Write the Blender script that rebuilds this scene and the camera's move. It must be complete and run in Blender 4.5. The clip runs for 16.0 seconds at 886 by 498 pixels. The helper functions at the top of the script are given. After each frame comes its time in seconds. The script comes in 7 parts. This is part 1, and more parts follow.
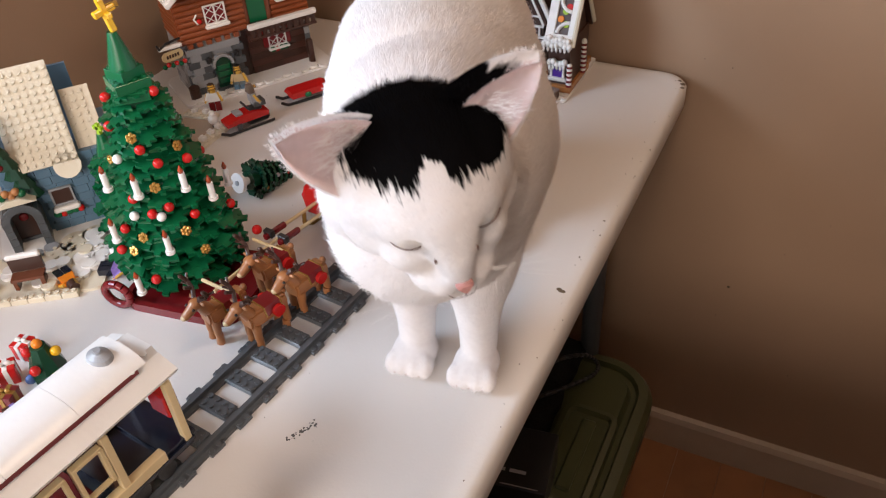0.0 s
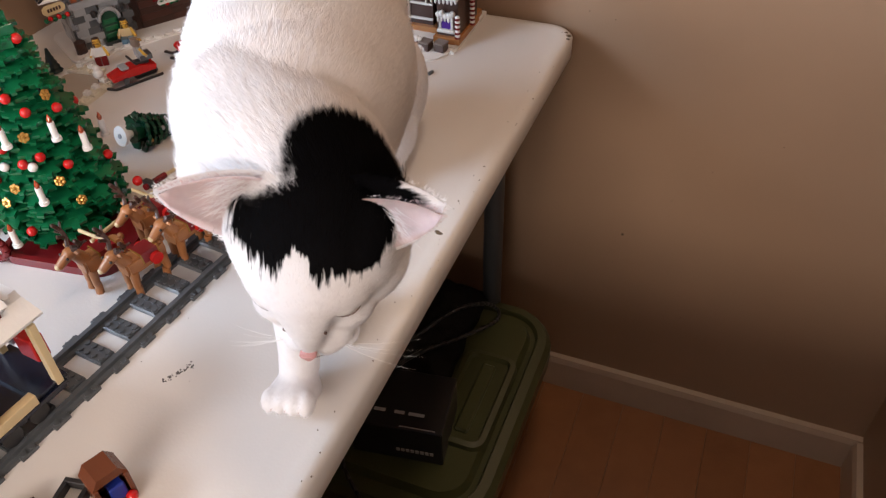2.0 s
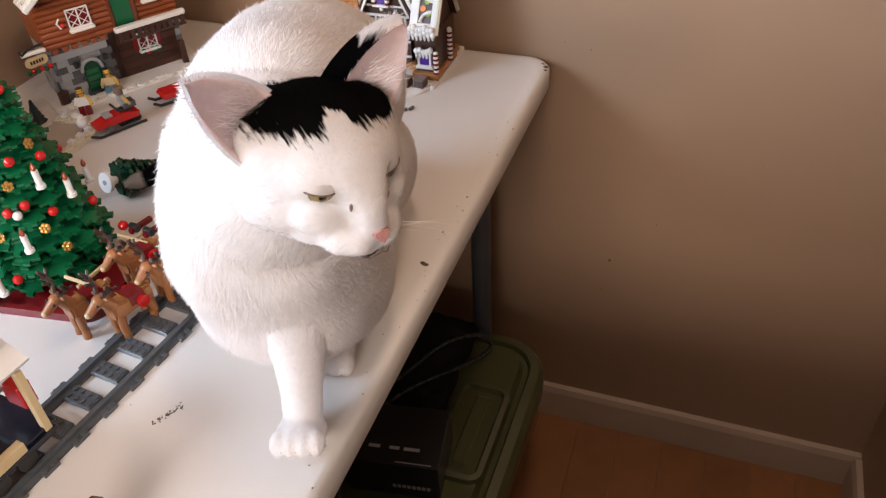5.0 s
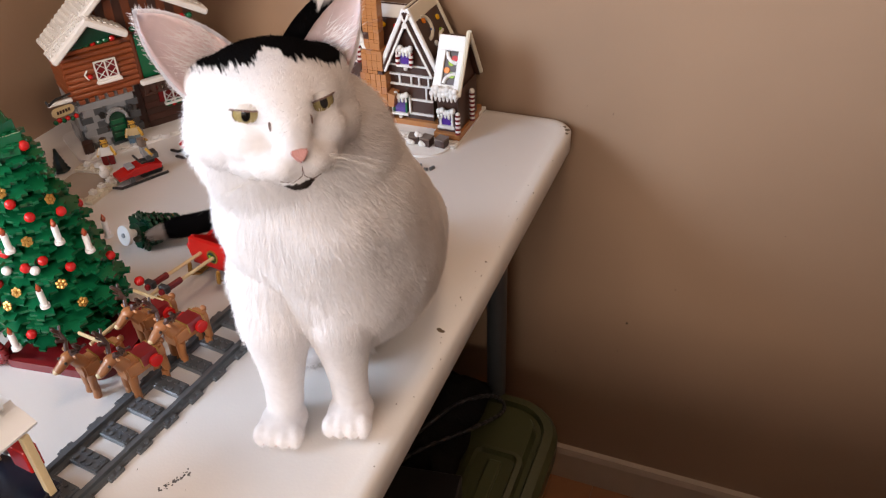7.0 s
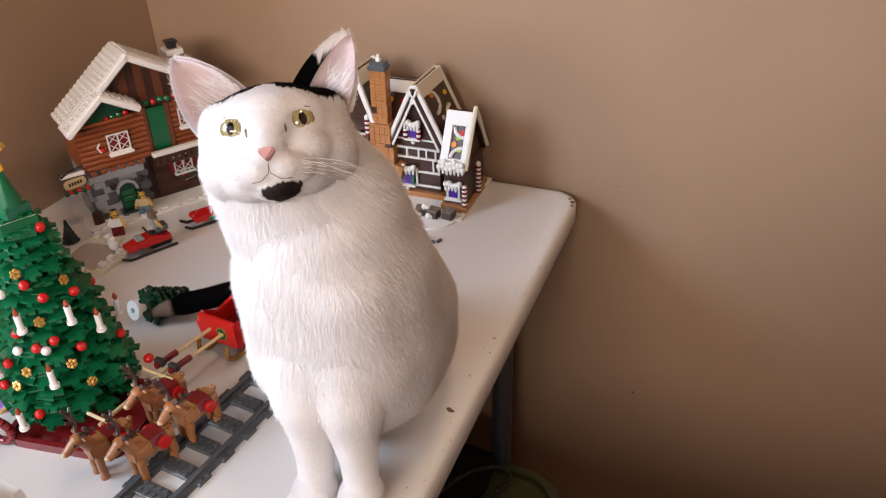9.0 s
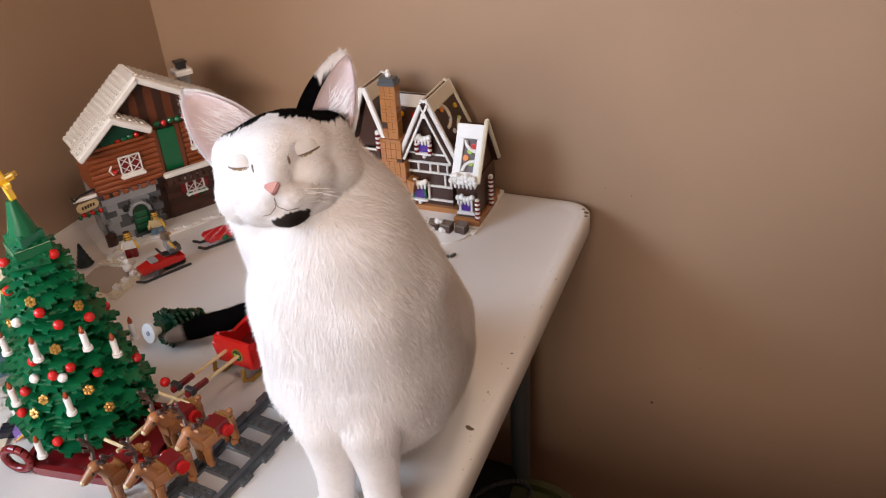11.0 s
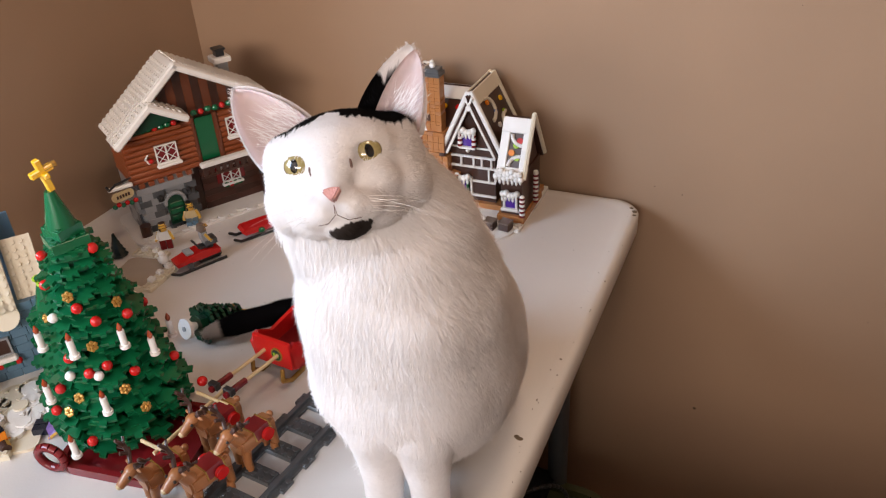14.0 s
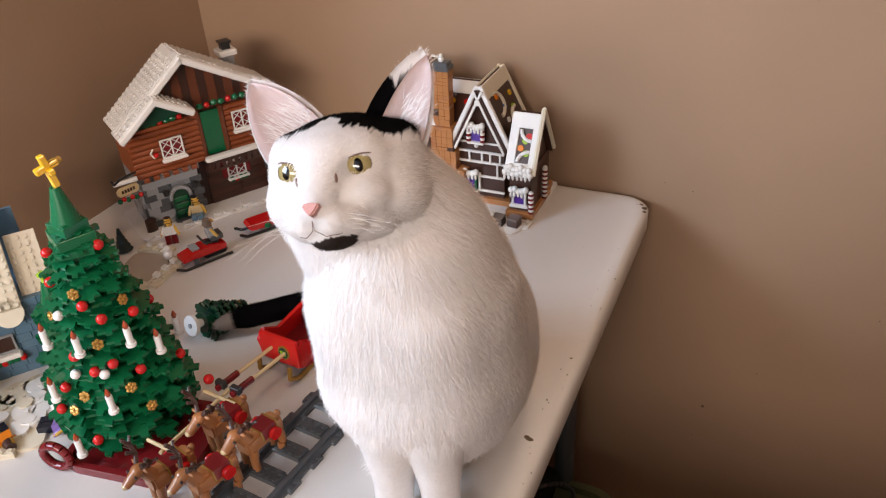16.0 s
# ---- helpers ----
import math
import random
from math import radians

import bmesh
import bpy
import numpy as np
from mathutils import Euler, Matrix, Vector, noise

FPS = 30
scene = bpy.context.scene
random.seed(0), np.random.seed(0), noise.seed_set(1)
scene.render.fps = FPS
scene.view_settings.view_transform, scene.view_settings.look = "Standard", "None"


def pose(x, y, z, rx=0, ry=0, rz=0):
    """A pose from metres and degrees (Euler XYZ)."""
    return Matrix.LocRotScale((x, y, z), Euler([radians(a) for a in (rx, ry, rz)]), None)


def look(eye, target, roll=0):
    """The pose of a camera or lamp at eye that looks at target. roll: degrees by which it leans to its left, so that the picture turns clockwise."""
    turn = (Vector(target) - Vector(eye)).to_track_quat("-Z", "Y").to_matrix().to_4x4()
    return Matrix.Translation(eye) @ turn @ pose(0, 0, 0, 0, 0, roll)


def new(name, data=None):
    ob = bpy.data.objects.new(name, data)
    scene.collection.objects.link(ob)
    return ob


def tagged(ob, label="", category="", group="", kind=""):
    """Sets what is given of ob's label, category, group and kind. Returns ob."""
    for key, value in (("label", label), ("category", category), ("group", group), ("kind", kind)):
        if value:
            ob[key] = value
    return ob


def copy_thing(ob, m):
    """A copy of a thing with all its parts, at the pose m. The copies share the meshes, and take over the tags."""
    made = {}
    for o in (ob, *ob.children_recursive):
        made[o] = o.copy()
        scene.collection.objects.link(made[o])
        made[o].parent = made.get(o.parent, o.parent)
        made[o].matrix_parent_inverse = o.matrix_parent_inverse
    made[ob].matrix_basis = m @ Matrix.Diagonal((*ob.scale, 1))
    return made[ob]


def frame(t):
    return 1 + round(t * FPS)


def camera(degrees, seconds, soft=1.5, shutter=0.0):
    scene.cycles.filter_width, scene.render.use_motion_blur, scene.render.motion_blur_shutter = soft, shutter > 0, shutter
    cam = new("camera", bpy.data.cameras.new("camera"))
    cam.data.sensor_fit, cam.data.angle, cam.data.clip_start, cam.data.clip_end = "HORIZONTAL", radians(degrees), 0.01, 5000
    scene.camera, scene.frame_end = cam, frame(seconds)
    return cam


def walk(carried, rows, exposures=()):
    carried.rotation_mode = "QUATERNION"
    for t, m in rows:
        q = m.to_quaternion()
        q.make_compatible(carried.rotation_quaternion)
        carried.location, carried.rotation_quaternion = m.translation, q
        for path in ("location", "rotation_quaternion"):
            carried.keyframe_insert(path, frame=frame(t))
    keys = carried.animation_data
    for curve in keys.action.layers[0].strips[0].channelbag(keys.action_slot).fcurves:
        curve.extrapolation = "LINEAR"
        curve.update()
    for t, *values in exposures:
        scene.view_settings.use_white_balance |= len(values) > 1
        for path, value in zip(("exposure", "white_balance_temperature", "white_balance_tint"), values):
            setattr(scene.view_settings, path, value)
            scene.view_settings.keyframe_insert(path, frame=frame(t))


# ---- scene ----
cam = camera(58.4, 16.0, soft=1.2, shutter=0.5)
PATH = [
    (0, (0.152, -1.019, 1.261), (-0.591, 0.345, 0.002), -4.0),
    (0.5, (0.16, -1.024, 1.261), (-0.587, 0.335, -0.002), -6.1),
    (1, (0.17, -1.03, 1.264), (-0.541, 0.346, -0.001), -5.4),
    (1.5, (0.201, -1.027, 1.268), (-0.47, 0.365, -0.002), -7.6),
    (2, (0.217, -1.025, 1.255), (-0.363, 0.354, -0.072), -1.7),
    (2.5, (0.214, -1.029, 1.247), (-0.347, 0.352, -0.087), -2.5),
    (3, (0.225, -1.035, 1.235), (-0.342, 0.321, -0.122), -3.4),
    (5.5, (0.227, -1.026, 1.255), (-0.356, 0.437, 0.022), -3.5),
    (6, (0.23, -1.017, 1.255), (-0.36, 0.454, 0.036), -3.4),
    (6.5, (0.224, -1.014, 1.263), (-0.394, 0.465, 0.068), -2.8),
    (7, (0.215, -1.012, 1.266), (-0.418, 0.483, 0.098), -2.4),
    (7.5, (0.214, -1.011, 1.269), (-0.43, 0.5, 0.128), -3.0),
    (8, (0.209, -1.011, 1.28), (-0.441, 0.543, 0.202), -2.1),
    (10.5, (0.197, -0.997, 1.295), (-0.472, 0.57, 0.249), -3.2),
    (11, (0.194, -0.998, 1.295), (-0.488, 0.568, 0.255), -3.9),
    (11.5, (0.188, -0.999, 1.291), (-0.501, 0.556, 0.24), -4.3),
    (12, (0.189, -0.998, 1.293), (-0.5, 0.556, 0.239), -4.4),
    (12.5, (0.176, -0.992, 1.286), (-0.545, 0.544, 0.227), -4.7),
    (13, (0.161, -0.984, 1.288), (-0.566, 0.547, 0.225), -4.3),
    (13.5, (0.158, -0.978, 1.283), (-0.574, 0.547, 0.217), -4.6),
    (14, (0.154, -0.976, 1.286), (-0.573, 0.557, 0.228), -3.7),
    (14.5, (0.15, -0.973, 1.288), (-0.578, 0.553, 0.22), -3.6),
    (15, (0.147, -0.973, 1.289), (-0.582, 0.554, 0.224), -3.3),
    (15.5, (0.144, -0.973, 1.287), (-0.582, 0.555, 0.221), -3.4),
    (16, (0.143, -0.968, 1.285), (-0.587, 0.553, 0.211), -3.6),
]
walk(cam, [(t, look(eye, target, roll)) for t, eye, target, roll in PATH],
     exposures=[(t, e, 6720, 20.5) for t, e in ((0, 0.0), (1, 0.0), (3, 0.2), (6, 0.17), (8, 0.08), (12, 0.0), (16, -0.03))])

# ---- light ----
ZT = 0.74          # table top
ZF = -0.048         # floor
YB = 0.03          # back wall
XL = -0.738        # left wall
XR = 0.585         # right return wall

world = bpy.data.worlds.new("world")
scene.world = world
world.use_nodes = True
_sky = world.node_tree.nodes.new("ShaderNodeTexSky")
_sky.sky_type, _sky.sun_disc = "NISHITA", False
_sky.sun_elevation, _sky.sun_rotation = radians(35), radians(200)
world.node_tree.links.new(_sky.outputs[0], world.node_tree.nodes["Background"].inputs[0])
world.node_tree.nodes["Background"].inputs[1].default_value = 0.1


def area(name, m, sx, sy, power, color):
    lamp = bpy.data.lights.new(name, "AREA")
    lamp.shape, lamp.size, lamp.size_y, lamp.energy, lamp.color = "RECTANGLE", sx, sy, power, color
    ob = new(name, lamp)
    ob.matrix_world = m
    return ob


# warm fill added behind the camera, shining through the south wall's unseen opening
area("south_warm_fill", look((0.22, -3.60, 1.94), (-0.10, -1.0, 1.00)), 1.9, 0.32, 88, (1.0, 0.92, 0.80))
# cool daylight through the window of the west wall, beside the table
area("side_daylight", look((-1.50, -1.72, 1.66), (-0.10, -0.62, 0.88)), 1.0, 0.9, 66, (0.62, 0.82, 1.0))
# added warm fill overhead for the darker right side; its lamp is unseen
area("overhead_warm_fill", look((0.20, -0.62, 2.30), (0.20, -0.62, 0)), 0.22, 0.22, 5.0, (1.0, 0.77, 0.54))


# ---- materials ----
def material(name, color, rough=0.5, metal=0.0, vary=0.08, scale=40.0, bump=0.0, bump_scale=200.0, spec=0.5, coords="Object",
             trans=0.0, each=0.0, sheen=0.0, sss=0.0):
    """A plain surface with two scales of variation in colour and a fine relief."""
    m = bpy.data.materials.new(name)
    m.use_nodes = True
    n, l = m.node_tree.nodes, m.node_tree.links
    b = n["Principled BSDF"]
    b.inputs["Roughness"].default_value, b.inputs["Metallic"].default_value = rough, metal
    b.inputs["Specular IOR Level"].default_value, b.inputs["Transmission Weight"].default_value = spec, trans
    if sheen:
        b.inputs["Sheen Weight"].default_value = sheen
    if sss:
        b.inputs["Subsurface Weight"].default_value = sss
        b.inputs["Subsurface Radius"].default_value = (0.006, 0.003, 0.002)
        b.inputs["Subsurface Scale"].default_value = 1.0
    tc = n.new("ShaderNodeTexCoord")
    big, small = n.new("ShaderNodeTexNoise"), n.new("ShaderNodeTexNoise")
    big.inputs["Scale"].default_value, small.inputs["Scale"].default_value = scale * 0.15, scale
    small.inputs["Detail"].default_value = 5
    for q in (big, small):
        l.new(tc.outputs[coords], q.inputs["Vector"])
    add = n.new("ShaderNodeMath")
    add.operation = "ADD"
    l.new(big.outputs[0], add.inputs[0]), l.new(small.outputs[0], add.inputs[1])
    last = add.outputs[0]
    if each:
        info = n.new("ShaderNodeObjectInfo")
        mul = n.new("ShaderNodeMath")
        mul.operation = "MULTIPLY_ADD"
        mul.inputs[1].default_value = each
        l.new(info.outputs["Random"], mul.inputs[0]), l.new(last, mul.inputs[2])
        last = mul.outputs[0]
    ramp = n.new("ShaderNodeMapRange")
    ramp.inputs["From Min"].default_value, ramp.inputs["From Max"].default_value = 0.5, 1.5 + each
    ramp.inputs["To Min"].default_value, ramp.inputs["To Max"].default_value = 1 - vary, 1 + vary
    l.new(last, ramp.inputs["Value"])
    hsv = n.new("ShaderNodeHueSaturation")
    hsv.inputs["Color"].default_value = (*color, 1)
    l.new(ramp.outputs[0], hsv.inputs["Value"])
    l.new(hsv.outputs[0], b.inputs["Base Color"])
    if bump:
        bp, bn = n.new("ShaderNodeBump"), n.new("ShaderNodeTexNoise")
        bn.inputs["Scale"].default_value, bp.inputs["Strength"].default_value = bump_scale, bump
        bp.inputs["Distance"].default_value = 0.002
        l.new(tc.outputs[coords], bn.inputs["Vector"])
        l.new(bn.outputs[0], bp.inputs["Height"]), l.new(bp.outputs[0], b.inputs["Normal"])
    return m


def plastic(name, color, rough=0.28, **k):
    return material(name, color, rough, vary=0.07, scale=60, bump=0.05, bump_scale=300, each=0.3, **k)


WALL = material("wall_paint", (0.320, 0.210, 0.136), 0.42, vary=0.06, scale=9, bump=0.07, bump_scale=160, spec=0.4)
TRIM = material("trim_paint", (0.46, 0.37, 0.28), 0.4, vary=0.1, scale=14, bump=0.1)
CEIL = material("ceiling_paint", (0.72, 0.70, 0.66), 0.8, vary=0.04, scale=8, bump=0.3)
FLOORW = material("floor_boards", (0.27, 0.115, 0.048), 0.35, vary=0.28, scale=26, bump=0.12, each=0.5)
TABLE = material("moulded_plastic", (0.66, 0.635, 0.60), 0.34, vary=0.045, scale=7, bump=0.06, bump_scale=420)
CHIP = material("chipped_core", (0.10, 0.07, 0.04), 0.8, vary=0.3, scale=200)
SMUDGE = material("dark_smudge", (0.09, 0.085, 0.08), 0.7, vary=0.4, scale=300)
STEEL = material("grey_steel", (0.10, 0.105, 0.11), 0.4, 0.6, vary=0.1, scale=30)
BIN = material("olive_plastic", (0.058, 0.064, 0.026), 0.3, vary=0.14, scale=18, bump=0.1, bump_scale=120)
BLACK = material("black_plastic", (0.018, 0.018, 0.019), 0.35, vary=0.2, scale=40, bump=0.08)
CLOTH = material("black_cloth", (0.012, 0.011, 0.011), 0.9, vary=0.3, scale=60, bump=0.6, bump_scale=260)
PRINT = material("grey_print", (0.42, 0.42, 0.42), 0.5)
BLUEP = plastic("deep_blue_plastic", (0.012, 0.03, 0.22))

GREEN = plastic("green_brick", (0.0, 0.105, 0.038), 0.24)
DGREEN = plastic("dark_green_brick", (0.004, 0.045, 0.022), 0.26)
RED = plastic("red_brick", (0.50, 0.012, 0.010), 0.2)
DRED = plastic("dark_red_brick", (0.16, 0.010, 0.012), 0.24)
WHITE = plastic("white_brick", (0.74, 0.73, 0.70), 0.28)
CREAM = plastic("aged_white_brick", (0.66, 0.60, 0.47), 0.3)
GREY = plastic("dark_grey_brick", (0.075, 0.083, 0.09), 0.32)
LGREY = plastic("light_grey_brick", (0.28, 0.29, 0.30), 0.3)
BROWN = plastic("reddish_brown_brick", (0.125, 0.036, 0.015), 0.27)
DBROWN = plastic("dark_brown_brick", (0.045, 0.017, 0.010), 0.3)
LOGM = plastic("log_brown_brick", (0.235, 0.058, 0.018), 0.28)
NOUGAT = plastic("nougat_brick", (0.38, 0.16, 0.055), 0.27)
NOUGATB = plastic("deer_brown_brick", (0.34, 0.135, 0.048), 0.3)
TAN = plastic("tan_brick", (0.60, 0.46, 0.25), 0.28)
GOLD = plastic("pearl_gold_brick", (0.42, 0.23, 0.05), 0.25, metal=0.5)
YELLOW = plastic("yellow_brick", (0.75, 0.42, 0.015), 0.2)
ORANGE = plastic("orange_brick", (0.70, 0.20, 0.015), 0.2)
LIME = plastic("lime_brick", (0.30, 0.48, 0.03), 0.2)
SAND = plastic("sand_blue_brick", (0.09, 0.17, 0.24), 0.3)
PURPLE = plastic("lavender_brick", (0.22, 0.14, 0.42), 0.3)
TPURPLE = plastic("clear_purple_brick", (0.07, 0.02, 0.24), 0.08)
FLAME = plastic("clear_orange_brick", (0.30, 0.05, 0.015), 0.1)
NAVY = plastic("navy_brick", (0.007, 0.010, 0.022), 0.25)


# ---- builders ----
def part(name, bm, mat, parent=None, label="", m=None, smooth=None):
    me = bpy.data.meshes.new(name)
    bm.normal_update()
    bm.to_mesh(me)
    bm.free()
    return hang(name, me, mat, parent, label, m, smooth)


def hang(name, me, mat, parent=None, label="", m=None, smooth=None):
    if mat is not None and not me.materials:
        for q in mat if isinstance(mat, (list, tuple)) else (mat,):
            me.materials.append(q)
    if smooth:
        me.polygons.foreach_set("use_smooth", [True] * len(me.polygons))
        if smooth < 180:
            me.set_sharp_from_angle(angle=radians(smooth))
    ob = new(name, me)
    if parent is not None:
        ob.parent = parent
    if m is not None:
        ob.matrix_basis = m
    if label:
        tagged(ob, label)
    return ob


def thing(name, m, label, category, group="", kind=""):
    ob = new(name)
    ob.empty_display_size = 0.02
    ob.matrix_basis = m
    return tagged(ob, label, category, group, kind)


def T(x=0, y=0, z=0, rx=0, ry=0, rz=0):
    return pose(x, y, z, rx, ry, rz)


def box(bm, x, y, z, sx, sy, sz, m=None, bevel=0.0):
    """A box by its centre and size; bevelled edges if asked."""
    got = bmesh.ops.create_cube(bm, size=1, matrix=(m or Matrix()) @ T(x, y, z) @ Matrix.Diagonal((sx, sy, sz, 1)))
    if bevel:
        edges = list({e for v in got["verts"] for e in v.link_edges})
        bmesh.ops.bevel(bm, geom=edges, offset=bevel, segments=1, affect="EDGES", clamp_overlap=True)
    return bm


def cyl(bm, x, y, z, r, h, m=None, r2=None, n=12):
    """An upright cylinder or cone that stands on z."""
    bmesh.ops.create_cone(bm, cap_ends=True, segments=n, radius1=r, radius2=r if r2 is None else r2, depth=h,
                          matrix=(m or Matrix()) @ T(x, y, z + h / 2))
    return bm


def ball(bm, x, y, z, rx, ry=None, rz=None, m=None, n=2):
    bmesh.ops.create_icosphere(bm, subdivisions=n, radius=1, matrix=(m or Matrix()) @ T(x, y, z) @ Matrix.Diagonal(
        (rx, ry or rx, rz or ry or rx, 1)))
    return bm


def rod(bm, a, b, r, r2=None, n=8):
    """A cylinder from a to b."""
    a, b = Vector(a), Vector(b)
    q = (b - a).to_track_quat("Z", "Y").to_matrix().to_4x4()
    bmesh.ops.create_cone(bm, cap_ends=True, segments=n, radius1=r, radius2=r if r2 is None else r2, depth=(b - a).length,
                          matrix=Matrix.Translation((a + b) / 2) @ q)
    return bm


def prism(bm, pts, y0, y1, m=None, axis="y"):
    """The outline pts (x, z) drawn out from y0 to y1."""
    m = m or Matrix()
    a = [bm.verts.new(m @ Vector((x, y0, z))) for x, z in pts]
    b = [bm.verts.new(m @ Vector((x, y1, z))) for x, z in pts]
    k = len(pts)
    bm.faces.new(a), bm.faces.new(b[::-1])
    for i in range(k):
        bm.faces.new((a[i], b[i], b[(i + 1) % k], a[(i + 1) % k]))
    bmesh.ops.recalc_face_normals(bm, faces=bm.faces[:])
    return bm


def B():
    return bmesh.new()


S = 0.008          # one stud
PL = 0.0032        # one plate
BR = 0.0096        # one brick
_bricks = {}


def brick_mesh(nx, ny, h=BR, studs=True, bevel=0.0003):
    """A toy brick of nx by ny studs that stands on its origin."""
    key = (nx, ny, round(h, 5), studs)
    if key not in _bricks:
        bm = B()
        box(bm, 0, 0, h / 2, nx * S - 0.0002, ny * S - 0.0002, h - 0.0001, bevel=bevel)
        if studs:
            for i in range(int(nx)):
                for j in range(int(ny)):
                    cyl(bm, (i - (nx - 1) / 2) * S, (j - (ny - 1) / 2) * S, h, 0.0024, 0.0017, n=8)
        me = bpy.data.meshes.new("brick")
        bm.to_mesh(me)
        bm.free()
        _bricks[key] = me
    return _bricks[key]


def brick(parent, mat, nx, ny, x, y, z, rz=0, h=BR, studs=True, name="brick", m=None):
    """One brick as a part, sharing its mesh with its like; the material sits on the object."""
    ob = new(name, brick_mesh(nx, ny, h, studs))
    if not ob.data.materials:
        ob.data.materials.append(mat)
    ob.parent = parent
    ob.matrix_basis = (m or Matrix()) @ T(x, y, z, 0, 0, rz)
    ob.material_slots[0].link = "OBJECT"
    ob.material_slots[0].material = mat
    return ob


# ---- room ----
def slab(name, x0, x1, y0, y1, z0, z1, mat, label, category, bevel=0.0):
    bm = box(B(), (x0 + x1) / 2, (y0 + y1) / 2, (z0 + z1) / 2, x1 - x0, y1 - y0, z1 - z0, bevel=bevel)
    return tagged(part(name, bm, mat), label, category, kind="structure")


def room():
    wl = "tan-brown satin-painted plaster wall"
    slab("wall_north", XL, XR, YB, YB + 0.12, ZF, 2.4, WALL, wl, "wall")
    west = thing("wall_west", Matrix(), "tan-brown painted wall with a window opening", "wall", kind="structure")
    for y0, y1, z0, z1 in ((-1.62, YB + 0.12, ZF, 1.0), (-1.62, YB + 0.12, 2.0, 2.4), (-0.64, YB + 0.12, 1.0, 2.0), (-1.62, -1.52, 1.0, 2.0)):
        part("wall_panel", box(B(), XL - 0.06, (y0 + y1) / 2, (z0 + z1) / 2, 0.12, y1 - y0, z1 - z0), WALL, west)
    side = thing("window_2", T(XL - 0.03, -1.08, 1.50), "white-framed side window", "window", kind="structure")
    for y, z, sy, sz in ((0, 0.487, 0.88, 0.026), (0, -0.487, 0.88, 0.026), (0.427, 0, 0.026, 0.948), (-0.427, 0, 0.026, 0.948)):
        part("window_frame", box(B(), 0, y, z, 0.03, sy, sz, bevel=0.003), WHITE, side)
    slab("wall_east", XR, XR + 0.12, -1.62, YB + 0.12, ZF, 2.4, WALL, wl, "wall")
    # unseen wall added behind the camera; its sill shades the lower north wall
    south = thing("wall_south", Matrix(), "unseen tan-brown wall, wide opening added to shape the fill", "wall", kind="structure")
    for x0, x1, z0, z1 in ((XL, XR, ZF, 0.99), (XL, XR, 2.05, 2.4), (0.36, XR, 0.99, 2.05)):
        part("wall_panel", box(B(), (x0 + x1) / 2, -1.56, (z0 + z1) / 2, x1 - x0, 0.12, z1 - z0), WALL, south)
    # unseen frame, added round the light-shaping opening
    win = thing("window_1", T(-0.189, -1.60, 1.52), "unseen white window frame, added round the fill's opening", "window", kind="structure")
    for x, z, sx, sz in ((0, 0.517, 1.096, 0.026), (0, -0.517, 1.096, 0.026), (0.535, 0, 0.026, 1.008), (-0.535, 0, 0.026, 1.008)):
        part("window_frame", box(B(), x, 0, z, sx, 0.03, sz, bevel=0.003), WHITE, win)
    slab("ceiling", XL - 0.12, XR + 0.12, -1.62, YB + 0.12, 2.4, 2.46, CEIL, "white matt ceiling", "ceiling")
    # unseen fixture, added to go with the warm overhead fill
    lamp = thing("ceiling_light", T(0.20, -0.62, 2.4), "unseen round white lamp, assumed above the warm fill", "ceiling lamp")
    part("mount", cyl(B(), 0, 0, -0.03, 0.05, 0.03, n=24), WHITE, lamp)
    part("rim", cyl(B(), 0, 0, -0.085, 0.17, 0.055, r2=0.12, n=32), WHITE, lamp, smooth=40)
    # boards
    floor = thing("floor", T(0, 0, ZF), "reddish-brown varnished wooden floorboards", "floor", kind="structure")
    part("subfloor", box(B(), -0.08, -0.74, -0.035, 1.5, 1.7, 0.03), DBROWN, floor)
    rnd = random.Random(4)
    x = XL
    w = 0.082
    while x < XR:
        cuts = [YB] + sorted((rnd.uniform(-1.3, -0.2) for _ in range(1)), reverse=True) + [-1.5]
        for a, b in zip(cuts, cuts[1:]):
            if a - b > 0.02:
                part("floorboard", box(B(), 0, 0, 0, w - 0.0004, a - b - 0.0005, 0.02, bevel=0.0005), FLOORW, floor, m=T(x + w / 2, (a + b) / 2, -0.01))
        x += w
    def skirting(name, m, length):
        pts = [(0, 0), (0.014, 0), (0.014, 0.069), (0.010, 0.081), (0, 0.083)]
        ob = part(name, prism(B(), pts, 0, length), TRIM, m=m)
        tagged(ob, "cream-painted wooden skirting board, scuffed", "skirting board", kind="structure")
    skirting("baseboard_north", T(XL, YB, ZF, 0, 0, -90), XR - XL)
    skirting("baseboard_east", Matrix.Translation((XR, YB - 0.015, ZF)) @ pose(0, 0, 0, 0, 0, 180), 0.85)
    bm = B()
    rnd = random.Random(7)
    for _ in range(12):
        ball(bm, rnd.uniform(-0.1, 0.5), YB - 0.0006, rnd.uniform(0.15, 1.2), rnd.uniform(0.0005, 0.001), 0.0008, rnd.uniform(0.0005, 0.0014), n=1)
    ball(bm, 0.104, YB - 0.0006, 0.375, 0.0028, 0.001, 0.0028, n=1)
    tagged(part("wall_specks", bm, CHIP), "small dark nicks in the wall paint", "wall marks", kind="stuff")


